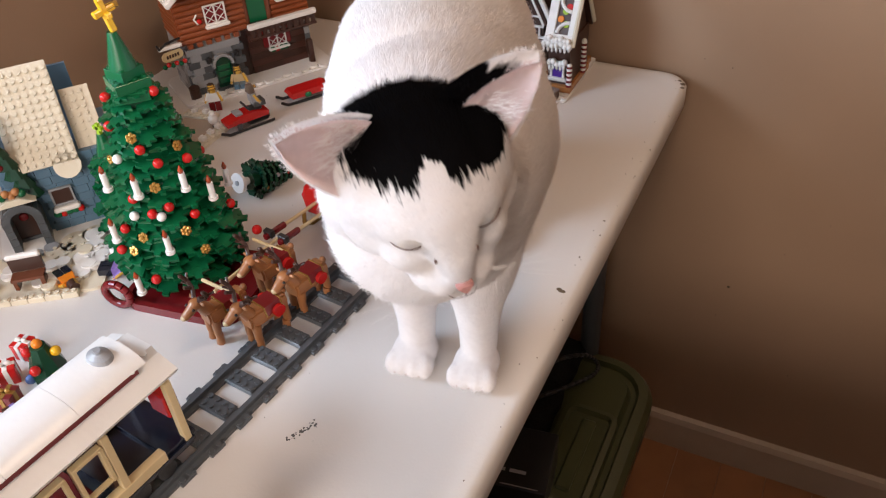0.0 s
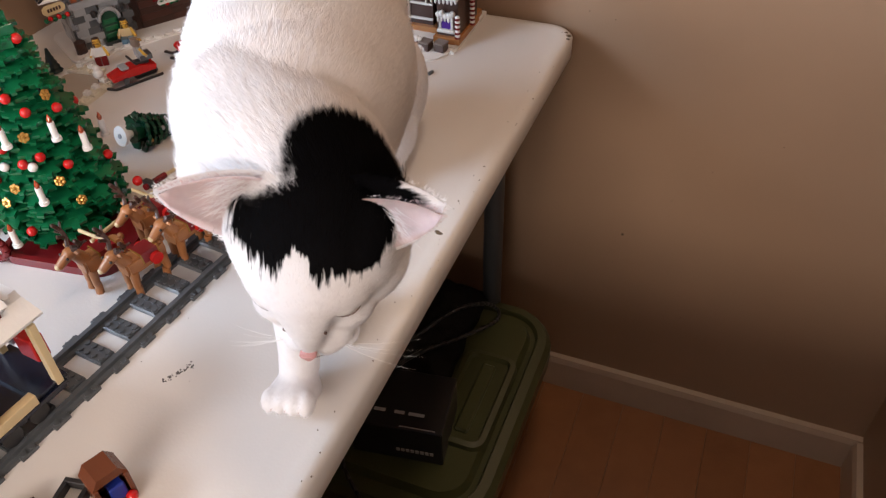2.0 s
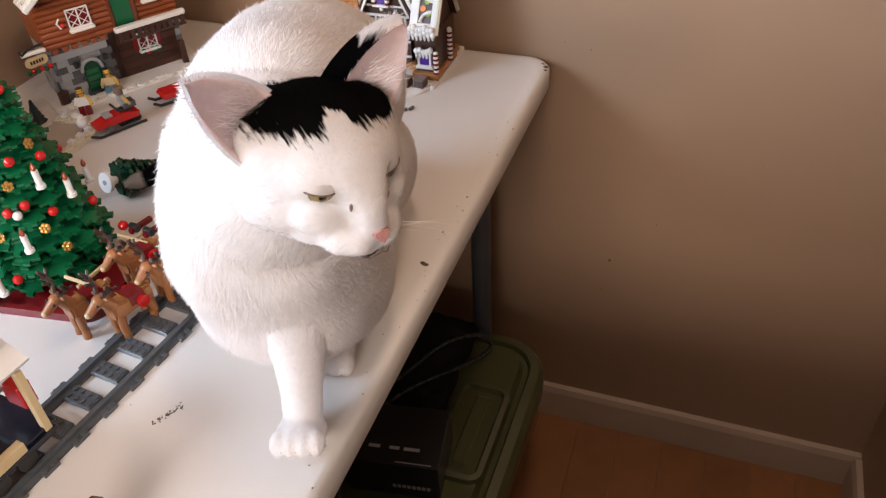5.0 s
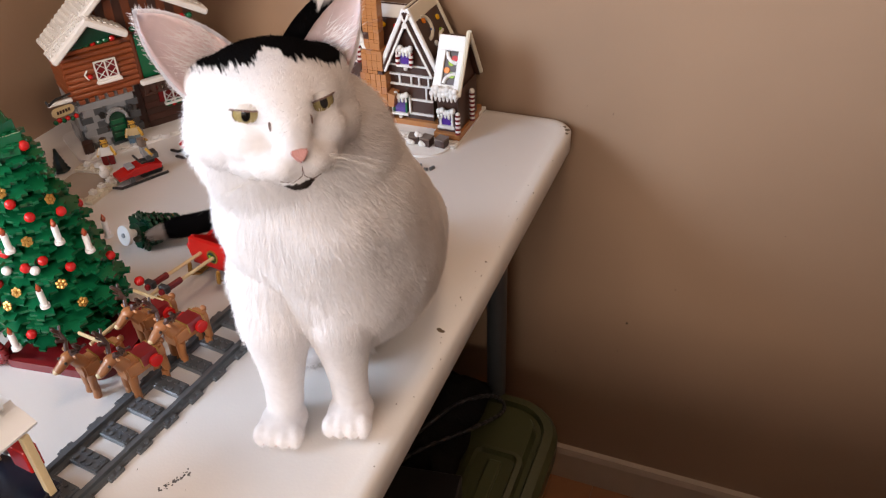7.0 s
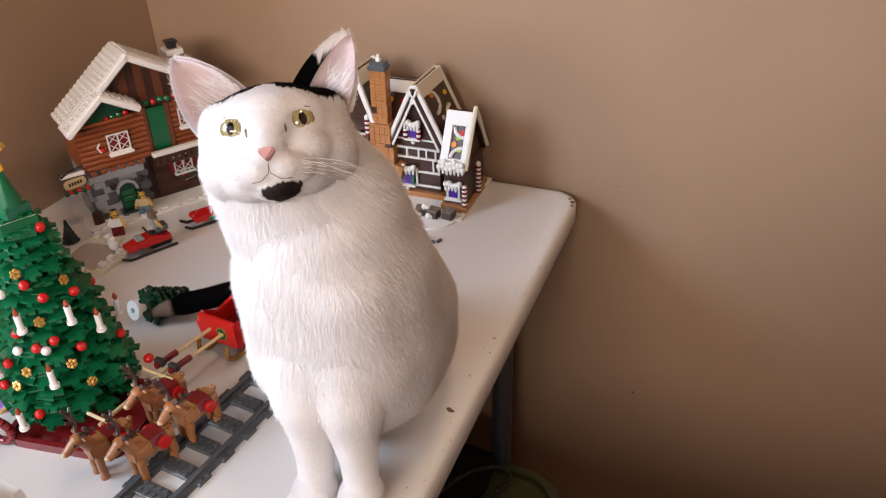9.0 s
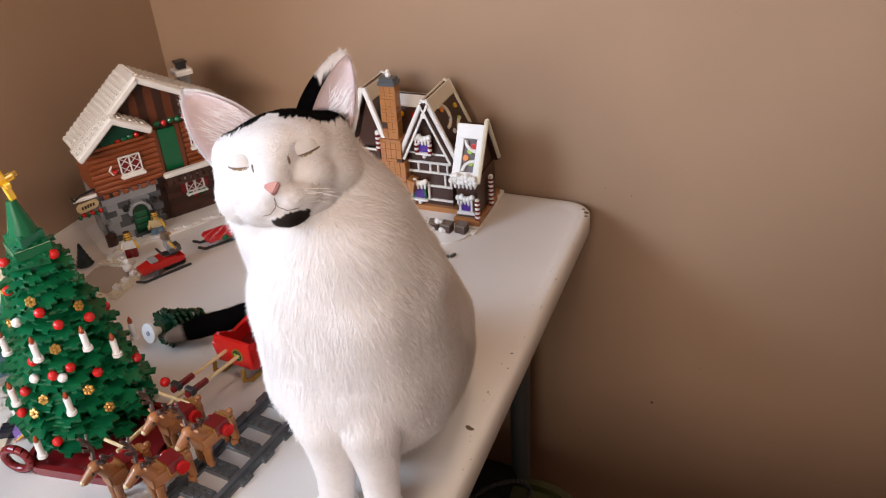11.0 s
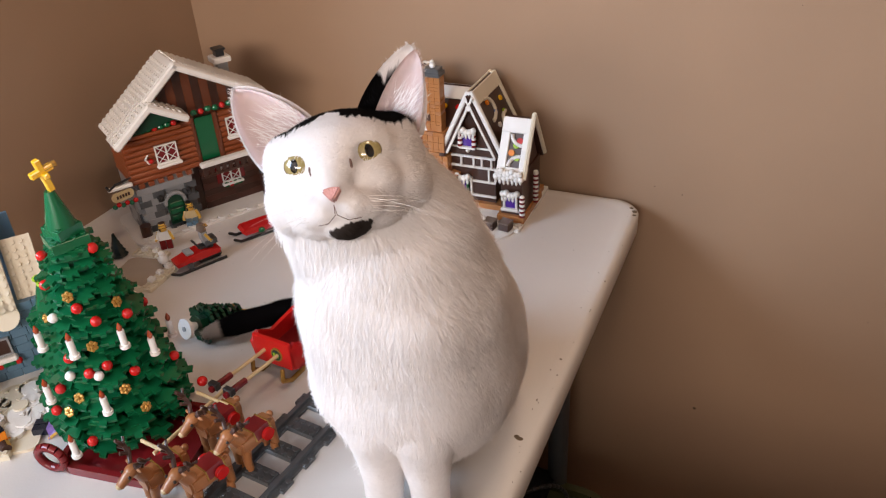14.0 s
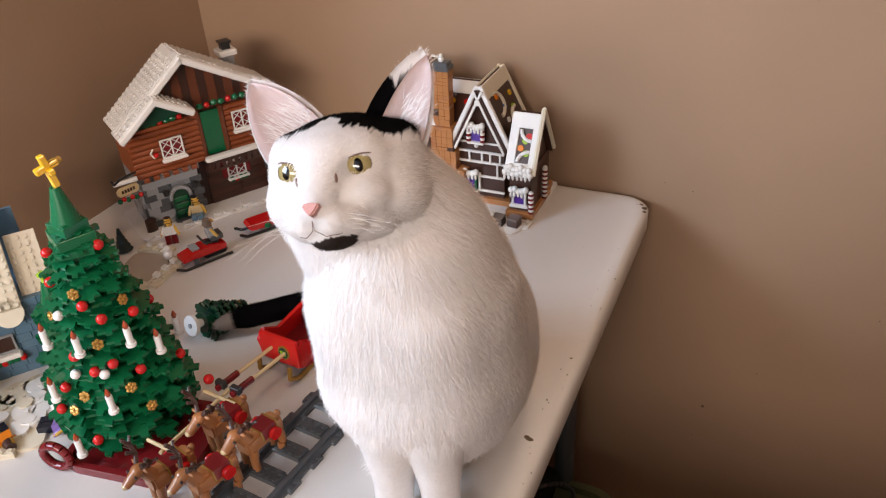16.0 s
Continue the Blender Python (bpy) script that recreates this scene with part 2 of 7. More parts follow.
def table():
    t = thing("folding_table", T(-0.0035, 0, ZF), "off-white moulded plastic folding table with chipped edge", "table")
    top = ZT - ZF
    W, L, R = 0.74, 1.50, 0.035
    # rounded outline
    pts = []
    for cx, cy, a0 in ((-R, -R + 0.02, 0), (-W + R, -R + 0.02, 90), (-W + R, -L + R, 180), (-R, -L + R, 270)):
        for k in range(9):
            a = radians(a0 + k * 11.25)
            pts.append((cx + R * math.cos(a), cy + R * math.sin(a)))
    bm = B()
    rings = []
    # section: flat field, shallow groove, rolled rim, straight skirt, underside
    for inset, z in ((0.026, 0), (0.022, -0.0006), (0.018, -0.0002), (0.008, 0.0), (0.003, -0.0016), (0.0, -0.006), (0.0, -0.032), (0.004, -0.038), (0.02, -0.038)):
        ring = []
        cx, cy = -W / 2, (-L + 0.02) / 2
        for x, y in pts:
            fx, fy = (W / 2 - inset) / (W / 2), (L / 2 - inset) / (L / 2)
            ring.append(bm.verts.new((cx + (x - cx) * fx, cy + (y - cy) * fy, top + z)))
        rings.append(ring)
    k = len(pts)
    for a, b in zip(rings, rings[1:]):
        for i in range(k):
            bm.faces.new((a[i], b[i], b[(i + 1) % k], a[(i + 1) % k]))
    bm.faces.new(rings[0]), bm.faces.new(rings[-1][::-1])
    bmesh.ops.recalc_face_normals(bm, faces=bm.faces[:])
    part("tabletop", bm, TABLE, t, smooth=40)
    # folding steel frame
    for y in (-0.115, -1.36):
        for x in (-0.075, -0.66):
            part("leg", rod(B(), (x, y, 0), (x, y, top - 0.04), 0.0155, n=16), STEEL, t, "dark grey tubular steel leg", smooth=40)
        part("crossbar", rod(B(), (-0.66, y, 0.12), (-0.075, y, 0.12), 0.011, n=12), STEEL, t, smooth=40)
    # nicks along the edge, as shallow dark cores
    bm = B()
    rnd = random.Random(3)
    for x, y, r in ((-0.0165, -0.469, 0.0042), (-0.020, -0.467, 0.003), (-0.0125, -0.346, 0.0018), (-0.006, -0.012, 0.0042), (-0.012, -0.004, 0.003), (-0.004, -0.022, 0.003)):
        ball(bm, x, y, top - 0.0006, r, r * rnd.uniform(0.5, 1), 0.0011, n=2)
    for _ in range(45):
        y = rnd.uniform(-1.3, 0)
        r = rnd.uniform(0.0004, 0.0009)
        ball(bm, -rnd.uniform(0.002, 0.02), y, top - 0.0003, r, r * rnd.uniform(0.6, 2.2), 0.0007, n=1)
    part("edge_chip", bm, CHIP, t, "dark chips in the rim")
    bm = B()
    for _ in range(46):
        a = rnd.uniform(-0.018, 0.018)
        x, y = -0.156 + a * 0.40 + rnd.gauss(0, 0.0018), -0.713 + a * 0.75 + rnd.gauss(0, 0.0018)
        r = rnd.uniform(0.0004, 0.0013)
        ball(bm, x, y, top + 0.0001, r, r * rnd.uniform(0.5, 1.5), 0.0003, n=1)
    for _ in range(50):
        r = rnd.uniform(0.0003, 0.0007)
        ball(bm, rnd.uniform(-0.7, -0.03), rnd.uniform(-1.0, -0.03), top + 0.0001, r, r, 0.0003, n=1)
    part("smudge", bm, SMUDGE, t, "dark scuff marks")


room()
table()


# ---- cat ----
def fur_material(name, spots, base=(0.93, 0.91, 0.90), dark=(0.0055, 0.005, 0.0055)):
    """White fur with black spots: each spot is a centre, radii and raggedness, in the part's own space."""
    m = bpy.data.materials.new(name)
    m.use_nodes = True
    n, l = m.node_tree.nodes, m.node_tree.links
    b = n["Principled BSDF"]
    b.inputs["Roughness"].default_value, b.inputs["Specular IOR Level"].default_value = 0.8, 0.05
    tc = n.new("ShaderNodeTexCoord")
    streak = n.new("ShaderNodeTexNoise")
    streak.inputs["Scale"].default_value, streak.inputs["Detail"].default_value = 260, 4
    soft = n.new("ShaderNodeTexNoise")
    soft.inputs["Scale"].default_value = 28
    for q in (streak, soft):
        l.new(tc.outputs["Object"], q.inputs["Vector"])
    add = n.new("ShaderNodeMath")
    l.new(streak.outputs[0], add.inputs[0]), l.new(soft.outputs[0], add.inputs[1])
    val = n.new("ShaderNodeMapRange")
    val.inputs["From Min"].default_value, val.inputs["From Max"].default_value = 0.6, 1.4
    val.inputs["To Min"].default_value, val.inputs["To Max"].default_value = 0.95, 1.05
    l.new(add.outputs[0], val.inputs["Value"])
    white = n.new("ShaderNodeHueSaturation")
    white.inputs["Color"].default_value = (*base, 1)
    l.new(val.outputs[0], white.inputs["Value"])
    out = white.outputs[0]
    for centre, radii, rag, *tone in spots:
        mp = n.new("ShaderNodeMapping")
        mp.vector_type = "TEXTURE"
        mp.inputs["Location"].default_value, mp.inputs["Scale"].default_value = centre, radii
        l.new(tc.outputs["Object"], mp.inputs["Vector"])
        ln = n.new("ShaderNodeVectorMath")
        ln.operation = "LENGTH"
        l.new(mp.outputs[0], ln.inputs[0])
        wob = n.new("ShaderNodeTexNoise")
        wob.inputs["Scale"].default_value, wob.inputs["Detail"].default_value = 170, 3
        st = n.new("ShaderNodeMapping")
        st.inputs["Scale"].default_value = (2.6, 0.35, 0.35)
        l.new(tc.outputs["Object"], st.inputs["Vector"]), l.new(st.outputs[0], wob.inputs["Vector"])
        sm = n.new("ShaderNodeMath")
        sm.operation = "MULTIPLY_ADD"
        sm.inputs[1].default_value = rag
        l.new(wob.outputs[0], sm.inputs[0]), l.new(ln.outputs["Value"], sm.inputs[2])
        edge = n.new("ShaderNodeMapRange")
        edge.inputs["From Min"].default_value, edge.inputs["From Max"].default_value = 0.94 + rag / 2, 1.06 + rag / 2
        edge.inputs["To Min"].default_value, edge.inputs["To Max"].default_value = 1, 0
        l.new(sm.outputs[0], edge.inputs["Value"])
        mix = n.new("ShaderNodeMix")
        mix.data_type = "RGBA"
        l.new(edge.outputs[0], mix.inputs["Factor"])
        l.new(out, mix.inputs["A"])
        mix.inputs["B"].default_value = (*(tone[0] if tone else dark), 1)
        out = mix.outputs["Result"]
    l.new(out, b.inputs["Base Color"])
    # light that passes through the coat
    tr, mx = n.new("ShaderNodeBsdfTranslucent"), n.new("ShaderNodeMixShader")
    mx.inputs[0].default_value = 0.55
    l.new(out, tr.inputs["Color"])
    l.new(b.outputs[0], mx.inputs[1]), l.new(tr.outputs[0], mx.inputs[2])
    l.new(mx.outputs[0], n["Material Output"].inputs["Surface"])
    return m


FUR = fur_material("white_fur", [])
FURT = fur_material("black_fur", [((0, 0, 0), (9, 9, 9), 0.0)])
FURTIP = fur_material("tail_tip_fur", [((0, -0.018, 0), (0.05, 0.036, 0.05), 0.2)], base=(0.45, 0.37, 0.31))
FURH = fur_material("head_fur", [((0.005, 0.024, 0.045), (0.054, 0.046, 0.042), 0.7), ((0.006, 0.05, 0.008), (0.060, 0.042, 0.050), 0.3),
                                 ((0.034, 0.004, 0.040), (0.016, 0.022, 0.020), 0.3),
                                 ((-0.001, -0.030, 0.034), (0.0095, 0.027, 0.020), 0.8, (0.91, 0.89, 0.88)),
                                 ((0.008, -0.045, -0.0380), (0.0205, 0.018, 0.0082), 0.6, (0.06, 0.048, 0.042))], base=(0.91, 0.89, 0.88))
FURN = fur_material("nape_fur", [((-0.003, 0.060, 0.045), (0.060, 0.052, 0.048), 0.4)])
FURC = fur_material("chest_fur", [((0.0, -0.112, 0.072), (0.036, 0.036, 0.030), 0.3)])
FURE = fur_material("dark_ear_fur", [((-0.024, 0.0, 0.008), (0.026, 0.05, 0.027), 0.8), ((0.0, 0.04, 0.02), (0.06, 0.036, 0.04), 0.4)])
PINK = material("pink_skin", (0.70, 0.565, 0.55), 0.6, vary=0.12, scale=120, sss=0.15, bump=0.1)
NOSE = material("pink_nose_leather", (0.46, 0.23, 0.21), 0.45, vary=0.15, scale=300, bump=0.3, bump_scale=900)
# pinkish tone that stands for the shade between the toes
TOE_SHADE = material("toe_crease_shade", (0.62, 0.50, 0.46), 0.7, vary=0.1, scale=200)
RIM = material("eye_rim", (0.035, 0.022, 0.018), 0.5)
LASH = material("lid_edge", (0.14, 0.08, 0.065), 0.6)
WHISK = material("whisker", (0.8, 0.78, 0.74), 0.4)


def eye_material():
    m = bpy.data.materials.new("amber_eye")
    m.use_nodes = True
    n, l = m.node_tree.nodes, m.node_tree.links
    b = n["Principled BSDF"]
    b.inputs["Roughness"].default_value = 0.12
    b.inputs["Coat Weight"].default_value = 0.4
    tc, mp, ln = n.new("ShaderNodeTexCoord"), n.new("ShaderNodeMapping"), n.new("ShaderNodeVectorMath")
    mp.inputs["Scale"].default_value = (1 / 0.0026, 0, 1 / 0.0042)
    ln.operation = "LENGTH"
    l.new(tc.outputs["Object"], mp.inputs["Vector"]), l.new(mp.outputs[0], ln.inputs[0])
    st = n.new("ShaderNodeTexNoise")
    st.inputs["Scale"].default_value = 700
    l.new(tc.outputs["Object"], st.inputs["Vector"])
    iris = n.new("ShaderNodeMix")
    iris.data_type = "RGBA"
    iris.inputs["A"].default_value, iris.inputs["B"].default_value = (0.19, 0.145, 0.05, 1), (0.32, 0.26, 0.12, 1)
    l.new(st.outputs[0], iris.inputs["Factor"])
    edge = n.new("ShaderNodeMapRange")
    edge.inputs["From Min"].default_value, edge.inputs["From Max"].default_value = 0.94, 1.06
    l.new(ln.outputs["Value"], edge.inputs["Value"])
    mix = n.new("ShaderNodeMix")
    mix.data_type = "RGBA"
    mix.inputs["A"].default_value = (0.004, 0.004, 0.004, 1)
    l.new(iris.outputs["Result"], mix.inputs["B"]), l.new(edge.outputs[0], mix.inputs["Factor"])
    l.new(mix.outputs["Result"], b.inputs["Base Color"])
    return m


EYE = eye_material()


def blend(blobs, voxel, soft=16):
    """Ellipsoids (x, y, z, rx, ry, rz, tilt, turn) melted into one smooth skin: its corners, their normals and its triangles."""
    bm = B()
    for x, y, z, rx, ry, rz, *turn in blobs:
        tx, tz = (list(turn) + [0, 0])[:2]
        ball(bm, 0, 0, 0, rx, ry, rz, m=T(x, y, z, tx, 0, tz), n=3)
    me = bpy.data.meshes.new("blend")
    bm.to_mesh(me)
    bm.free()
    tmp = new("blend", me)
    r = tmp.modifiers.new("melt", "REMESH")
    r.mode, r.voxel_size = "VOXEL", voxel
    s = tmp.modifiers.new("soften", "SMOOTH")
    s.factor, s.iterations = 0.5, soft
    tri = tmp.modifiers.new("split", "TRIANGULATE")
    tri.quad_method = "FIXED"
    done = bpy.data.meshes.new_from_object(tmp.evaluated_get(bpy.context.evaluated_depsgraph_get()))
    bpy.data.objects.remove(tmp)
    co = np.empty(len(done.vertices) * 3)
    done.vertices.foreach_get("co", co)
    no = np.empty(len(done.vertices) * 3)
    done.vertices.foreach_get("normal", no)
    tris = np.empty(len(done.polygons) * 3, dtype=np.int32)
    done.polygons.foreach_get("vertices", tris)
    bpy.data.meshes.remove(done)
    return co.reshape(-1, 3), no.reshape(-1, 3), tris.reshape(-1, 3)


def furry(name, blobs, mat, parent, hairs, length, flow, voxel=0.004, lift=0.24, seed=1, label="", bare=None, soft=16, carve=None):
    """A body part: a smooth skin with many fine tapered hairs that lie along flow."""
    co, no, tris = blend(blobs, voxel, soft)
    if carve is not None:
        co = carve(co)
    rng = np.random.default_rng(seed)
    a, b, c = co[tris[:, 0]], co[tris[:, 1]], co[tris[:, 2]]
    size = np.linalg.norm(np.cross(b - a, c - a), axis=1)
    pick = rng.choice(len(tris), hairs, p=size / size.sum())
    u, v = rng.random(hairs), rng.random(hairs)
    swap = u + v > 1
    u[swap], v[swap] = 1 - u[swap], 1 - v[swap]
    root = a[pick] + u[:, None] * (b - a)[pick] + v[:, None] * (c - a)[pick]
    nor = no[tris[pick]].mean(axis=1)
    nor /= np.linalg.norm(nor, axis=1)[:, None]
    if bare is not None:
        keep = ~bare(root)
        root, nor = root[keep], nor[keep]
    k = len(root)
    way = np.array([flow(p) for p in root]) if callable(flow) else np.tile(np.array(flow, float), (k, 1))
    way = way + rng.normal(0, 0.2, (k, 3))
    way -= (way * nor).sum(axis=1)[:, None] * nor
    way /= np.linalg.norm(way, axis=1)[:, None] + 1e-9
    way = way + nor * (lift + rng.normal(0, 0.07, (k, 1)))
    way /= np.linalg.norm(way, axis=1)[:, None]
    side = np.cross(nor, way)
    side /= np.linalg.norm(side, axis=1)[:, None] + 1e-9
    long = length(root)[:, None] if callable(length) else length
    ln = long * rng.uniform(0.55, 1.35, (k, 1))
    wd = rng.uniform(0.00010, 0.00022, (k, 1))
    root = root - nor * 0.0008
    mid = root + way * ln * 0.55
    tip = root + way * ln - nor * ln * 0.12
    verts = np.concatenate([co, root - side * wd, root + side * wd, mid + side * wd * 0.8, mid - side * wd * 0.8, tip])
    n0 = len(co)
    i = np.arange(k)
    q1 = np.stack([n0 + 3 * k + i, n0 + 2 * k + i, n0 + k + i, n0 + i], 1)
    q2 = np.stack([n0 + 4 * k + i, n0 + 2 * k + i, n0 + 3 * k + i], 1)
    me = bpy.data.meshes.new(name)
    loops = np.concatenate([tris.ravel(), q1.ravel(), q2.ravel()]).astype(np.int32)
    sizes = np.concatenate([np.full(len(tris), 3), np.full(k, 4), np.full(k, 3)])
    starts = np.concatenate([[0], np.cumsum(sizes)[:-1]]).astype(np.int32)
    me.vertices.add(len(verts)), me.loops.add(len(loops)), me.polygons.add(len(sizes))
    me.vertices.foreach_set("co", verts.ravel())
    me.loops.foreach_set("vertex_index", loops)
    me.polygons.foreach_set("loop_start", starts)
    me.update(calc_edges=True)
    me.validate()
    me.polygons.foreach_set("use_smooth", np.concatenate([np.ones(len(tris), bool), np.zeros(2 * k, bool)]) if len(me.polygons) == len(sizes) else [True] * len(me.polygons))
    if len(me.vertices) == len(verts):
        # the coat takes its light as one soft surface
        soft_no = np.concatenate([no] + [nor + 0.38 * rng.normal(0, 1, nor.shape) * w for w in (0.2, 0.2, 0.6, 0.6, 1.0)])
        soft_no /= np.linalg.norm(soft_no, axis=1)[:, None]
        me.normals_split_custom_set_from_vertices(soft_no)
    return hang(name, me, mat, parent, label)


def skin_front(blobs, x, z):
    """How far forward the ellipsoids reach at (x, z)."""
    best = 0.0
    for bx, by, bz, rx, ry, rz, *_ in blobs:
        q = 1 - ((x - bx) / rx) ** 2 - ((z - bz) / rz) ** 2
        if q > 0:
            best = min(best, by - ry * math.sqrt(q))
    return best


def ear(name, head, sign, mat):
    """A cupped ear, furred behind and pink inside."""
    rows, cols = 9, 9
    def grid(off):
        g = []
        for i in range(rows):
            v = i / (rows - 1)
            half = 0.0238 * (1 - v ** 1.9) ** 0.8 + 0.0010
            for j in range(cols):
                u = -1 + 2 * j / (cols - 1)
                x = u * half
                y = 0.010 * (1 - u * u) * (1 - 0.75 * v) + off + 0.004 * v
                g.append((x * sign, y, v * 0.056))
        return g
    outer, inner = grid(0.0012), grid(-0.0004)
    def sheet(g, flip):
        bm = B()
        vs = [bm.verts.new(p) for p in g]
        for i in range(rows - 1):
            for j in range(cols - 1):
                q = (vs[i * cols + j], vs[i * cols + j + 1], vs[(i + 1) * cols + j + 1], vs[(i + 1) * cols + j])
                bm.faces.new(q[::-1] if flip else q)
        bmesh.ops.solidify(bm, geom=bm.faces[:], thickness=0.0011)
        rnd = random.Random(5 + sign)
        # hairs along the rim
        for _ in range(260):
            v = rnd.random()
            e = rnd.choice((-1, 1))
            half = 0.0238 * (1 - v ** 1.9) ** 0.8 + 0.0010
            p = Vector((e * half * rnd.uniform(0.6, 1.0) * sign, 0.003 + 0.004 * v, v * 0.056))
            d = Vector((e * sign * rnd.uniform(0.1, 0.8), rnd.uniform(-0.5, 0.6), rnd.uniform(0.5, 1.2))).normalized() * rnd.uniform(0.002, 0.0042)
            s = d.cross(Vector((0, 1, 0))).normalized() * 0.0002
            bm.faces.new((bm.verts.new(p - s), bm.verts.new(p + s), bm.verts.new(p + d)))
        return bm
    ob = part("ear", sheet(outer, sign > 0), mat, head, smooth=180)
    ob.matrix_basis = T(sign * 0.0325, 0.012, 0.026, -6, sign * 23, sign * -14)
    part("inner_ear", sheet(inner, sign > 0), PINK, ob, "pink bare inner ear", smooth=180).matrix_basis = Matrix.Translation((0.0055 if sign > 0 else -0.001, -0.0006, 0.001)) @ Matrix.Diagonal((0.66 if sign > 0 else 0.9, 1, 0.93, 1))
    # pale hairs that grow across the opening
    bm = B()
    rnd = random.Random(15 + sign)
    for _ in range(240 if sign < 0 else 110):
        u, v = rnd.uniform(-0.9, 0.4) if sign < 0 else rnd.uniform(-0.1, 0.7), rnd.uniform(0.02, 0.5)
        p = Vector((u * 0.021 * sign, -0.001 + 0.008 * (1 - u * u) * (1 - v), v * 0.05))
        d = Vector((sign * rnd.uniform(0.1, 0.8), rnd.uniform(-0.5, -0.05), rnd.uniform(0.5, 1.2))).normalized() * rnd.uniform(0.008, 0.018)
        e = d.cross(Vector((0, 1, 0))).normalized() * 0.00018
        bm.faces.new((bm.verts.new(p - e), bm.verts.new(p + e), bm.verts.new(p + d)))
    part("ear_hair", bm, FUR, ob, "pale hairs inside the ear")
    return ob


def cat():
    c = thing("cat", T(-0.09, -0.5, ZT), "white cat with black crown, chin and tail, on the table", "cat")
    P = {}
    down = lambda p: np.array((p[0] * 2.0, 0.9, -0.35))
    def chain(*stops, n=9):
        """Ellipsoids strung smoothly between stops (x, y, z, rx, ry, rz)."""
        out = []
        for p, q in zip(stops, stops[1:]):
            out += [tuple(u + (v - u) * k / n for u, v in zip(p, q)) for k in range(n + 1)]
        return out
    P["chest"] = furry("chest", chain((0, -0.085, 0.0, 0.060, 0.050, 0.060), (0, -0.03, 0, 0.079, 0.070, 0.077), (0, 0.05, 0.0, 0.085, 0.075, 0.082), (0, 0.085, 0.004, 0.080, 0.060, 0.076))
                       + chain((-0.020, -0.05, -0.026, 0.046, 0.045, 0.046), (-0.022, 0.03, -0.036, 0.048, 0.05, 0.044)) + chain((0.020, -0.05, -0.026, 0.046, 0.045, 0.046), (0.022, 0.03, -0.036, 0.048, 0.05, 0.044))
                       + chain((0, 0.03, -0.034, 0.074, 0.06, 0.056), (0, 0.078, -0.034, 0.058, 0.050, 0.044), (0, 0.125, -0.024, 0.038, 0.040, 0.026)),
                       FURC, c, 120000, 0.016, lambda p: np.array((p[0] * 1.5, 1.0, 0.1)), lift=0.2, seed=2, soft=60)
    P["waist"] = furry("waist", chain((0, -0.075, 0.0, 0.080, 0.055, 0.079), (0, -0.02, 0.0, 0.084, 0.07, 0.083), (0, 0.06, 0, 0.084, 0.07, 0.083)), FUR, c, 70000, 0.015, (0, 1, -0.4), lift=0.2, seed=12, soft=24)
    P["hind"] = furry("hindquarters", chain((0, -0.085, 0.0, 0.080, 0.075, 0.080), (0, -0.02, 0, 0.089, 0.08, 0.087), (0, 0.035, -0.003, 0.086, 0.075, 0.082), (0, 0.08, -0.012, 0.062, 0.052, 0.060)),
                      FUR, c, 90000, 0.015, (0, 1, -0.3), lift=0.2, seed=3, soft=30)
    P["neck"] = furry("neck", chain((-0.001, 0.004, 0.030, 0.057, 0.046, 0.040), (0, -0.002, -0.015, 0.069, 0.058, 0.05), (0, -0.006, -0.07, 0.067, 0.054, 0.050)), FURN, c, 70000,
                      0.016, lambda p: np.array((p[0] * 4, -0.1, -1)), lift=0.28, seed=4)
    bare = lambda p: (almond(p) < 1.02) | (
        (np.abs(p[:, 0]) < 0.008) & (p[:, 1] < -0.055) & (p[:, 2] > -0.022))
    def almond(p):
        """How far a point lies from the middle of the eye's slanted opening: 1 at its rim."""
        u, w = np.abs(p[:, 0]) - 0.0202, p[:, 2] - 0.0095
        r = np.hypot((u * 0.985 + w * 0.17) / 0.0082, (w * 0.985 - u * 0.17) / 0.0064)
        return np.where(p[:, 1] < -0.015, r, 9.0)

    def sockets(p):
        r = almond(p)
        q = p.copy()
        q[:, 1] += 0.0062 * np.sqrt(np.clip(1 - r * r, 0, 1))
        return q

    def face(p):
        return np.array((p[0] * 9, 0.35 + p[1] * 2, p[2] * 9 - 0.05)) if p[1] < -0.01 else np.array((p[0] * 2, 1.0, -0.3))
    skull = ([(0, 0.010, 0.005, 0.0525, 0.047, 0.038), (0, -0.012, 0.010, 0.041, 0.030, 0.027)]
             + [(x * s, y, z, *r) for s in (-1, 1) for x, y, z, *r in (
                 (0.0250, 0.006, -0.010, 0.0295, 0.035, 0.0235), (0.0135, -0.012, -0.0205, 0.0240, 0.029, 0.0170), (0.019, -0.024, -0.008, 0.0195, 0.019, 0.0150),
                 (0.0078, -0.0465, -0.0205, 0.0118, 0.0125, 0.0094), (0.0135, -0.036, -0.021, 0.0135, 0.018, 0.0110), (0.030, 0.010, 0.019, 0.021, 0.024, 0.017))]
             + chain((0, -0.024, 0.015, 0.026, 0.020, 0.017), (0, -0.040, -0.001, 0.0130, 0.016, 0.0115), (0, -0.0475, -0.0115, 0.0088, 0.0125, 0.0085), n=6)
             + [(0, -0.0405, -0.0305, 0.0110, 0.0125, 0.0085), (0, -0.026, -0.029, 0.017, 0.020, 0.012)])
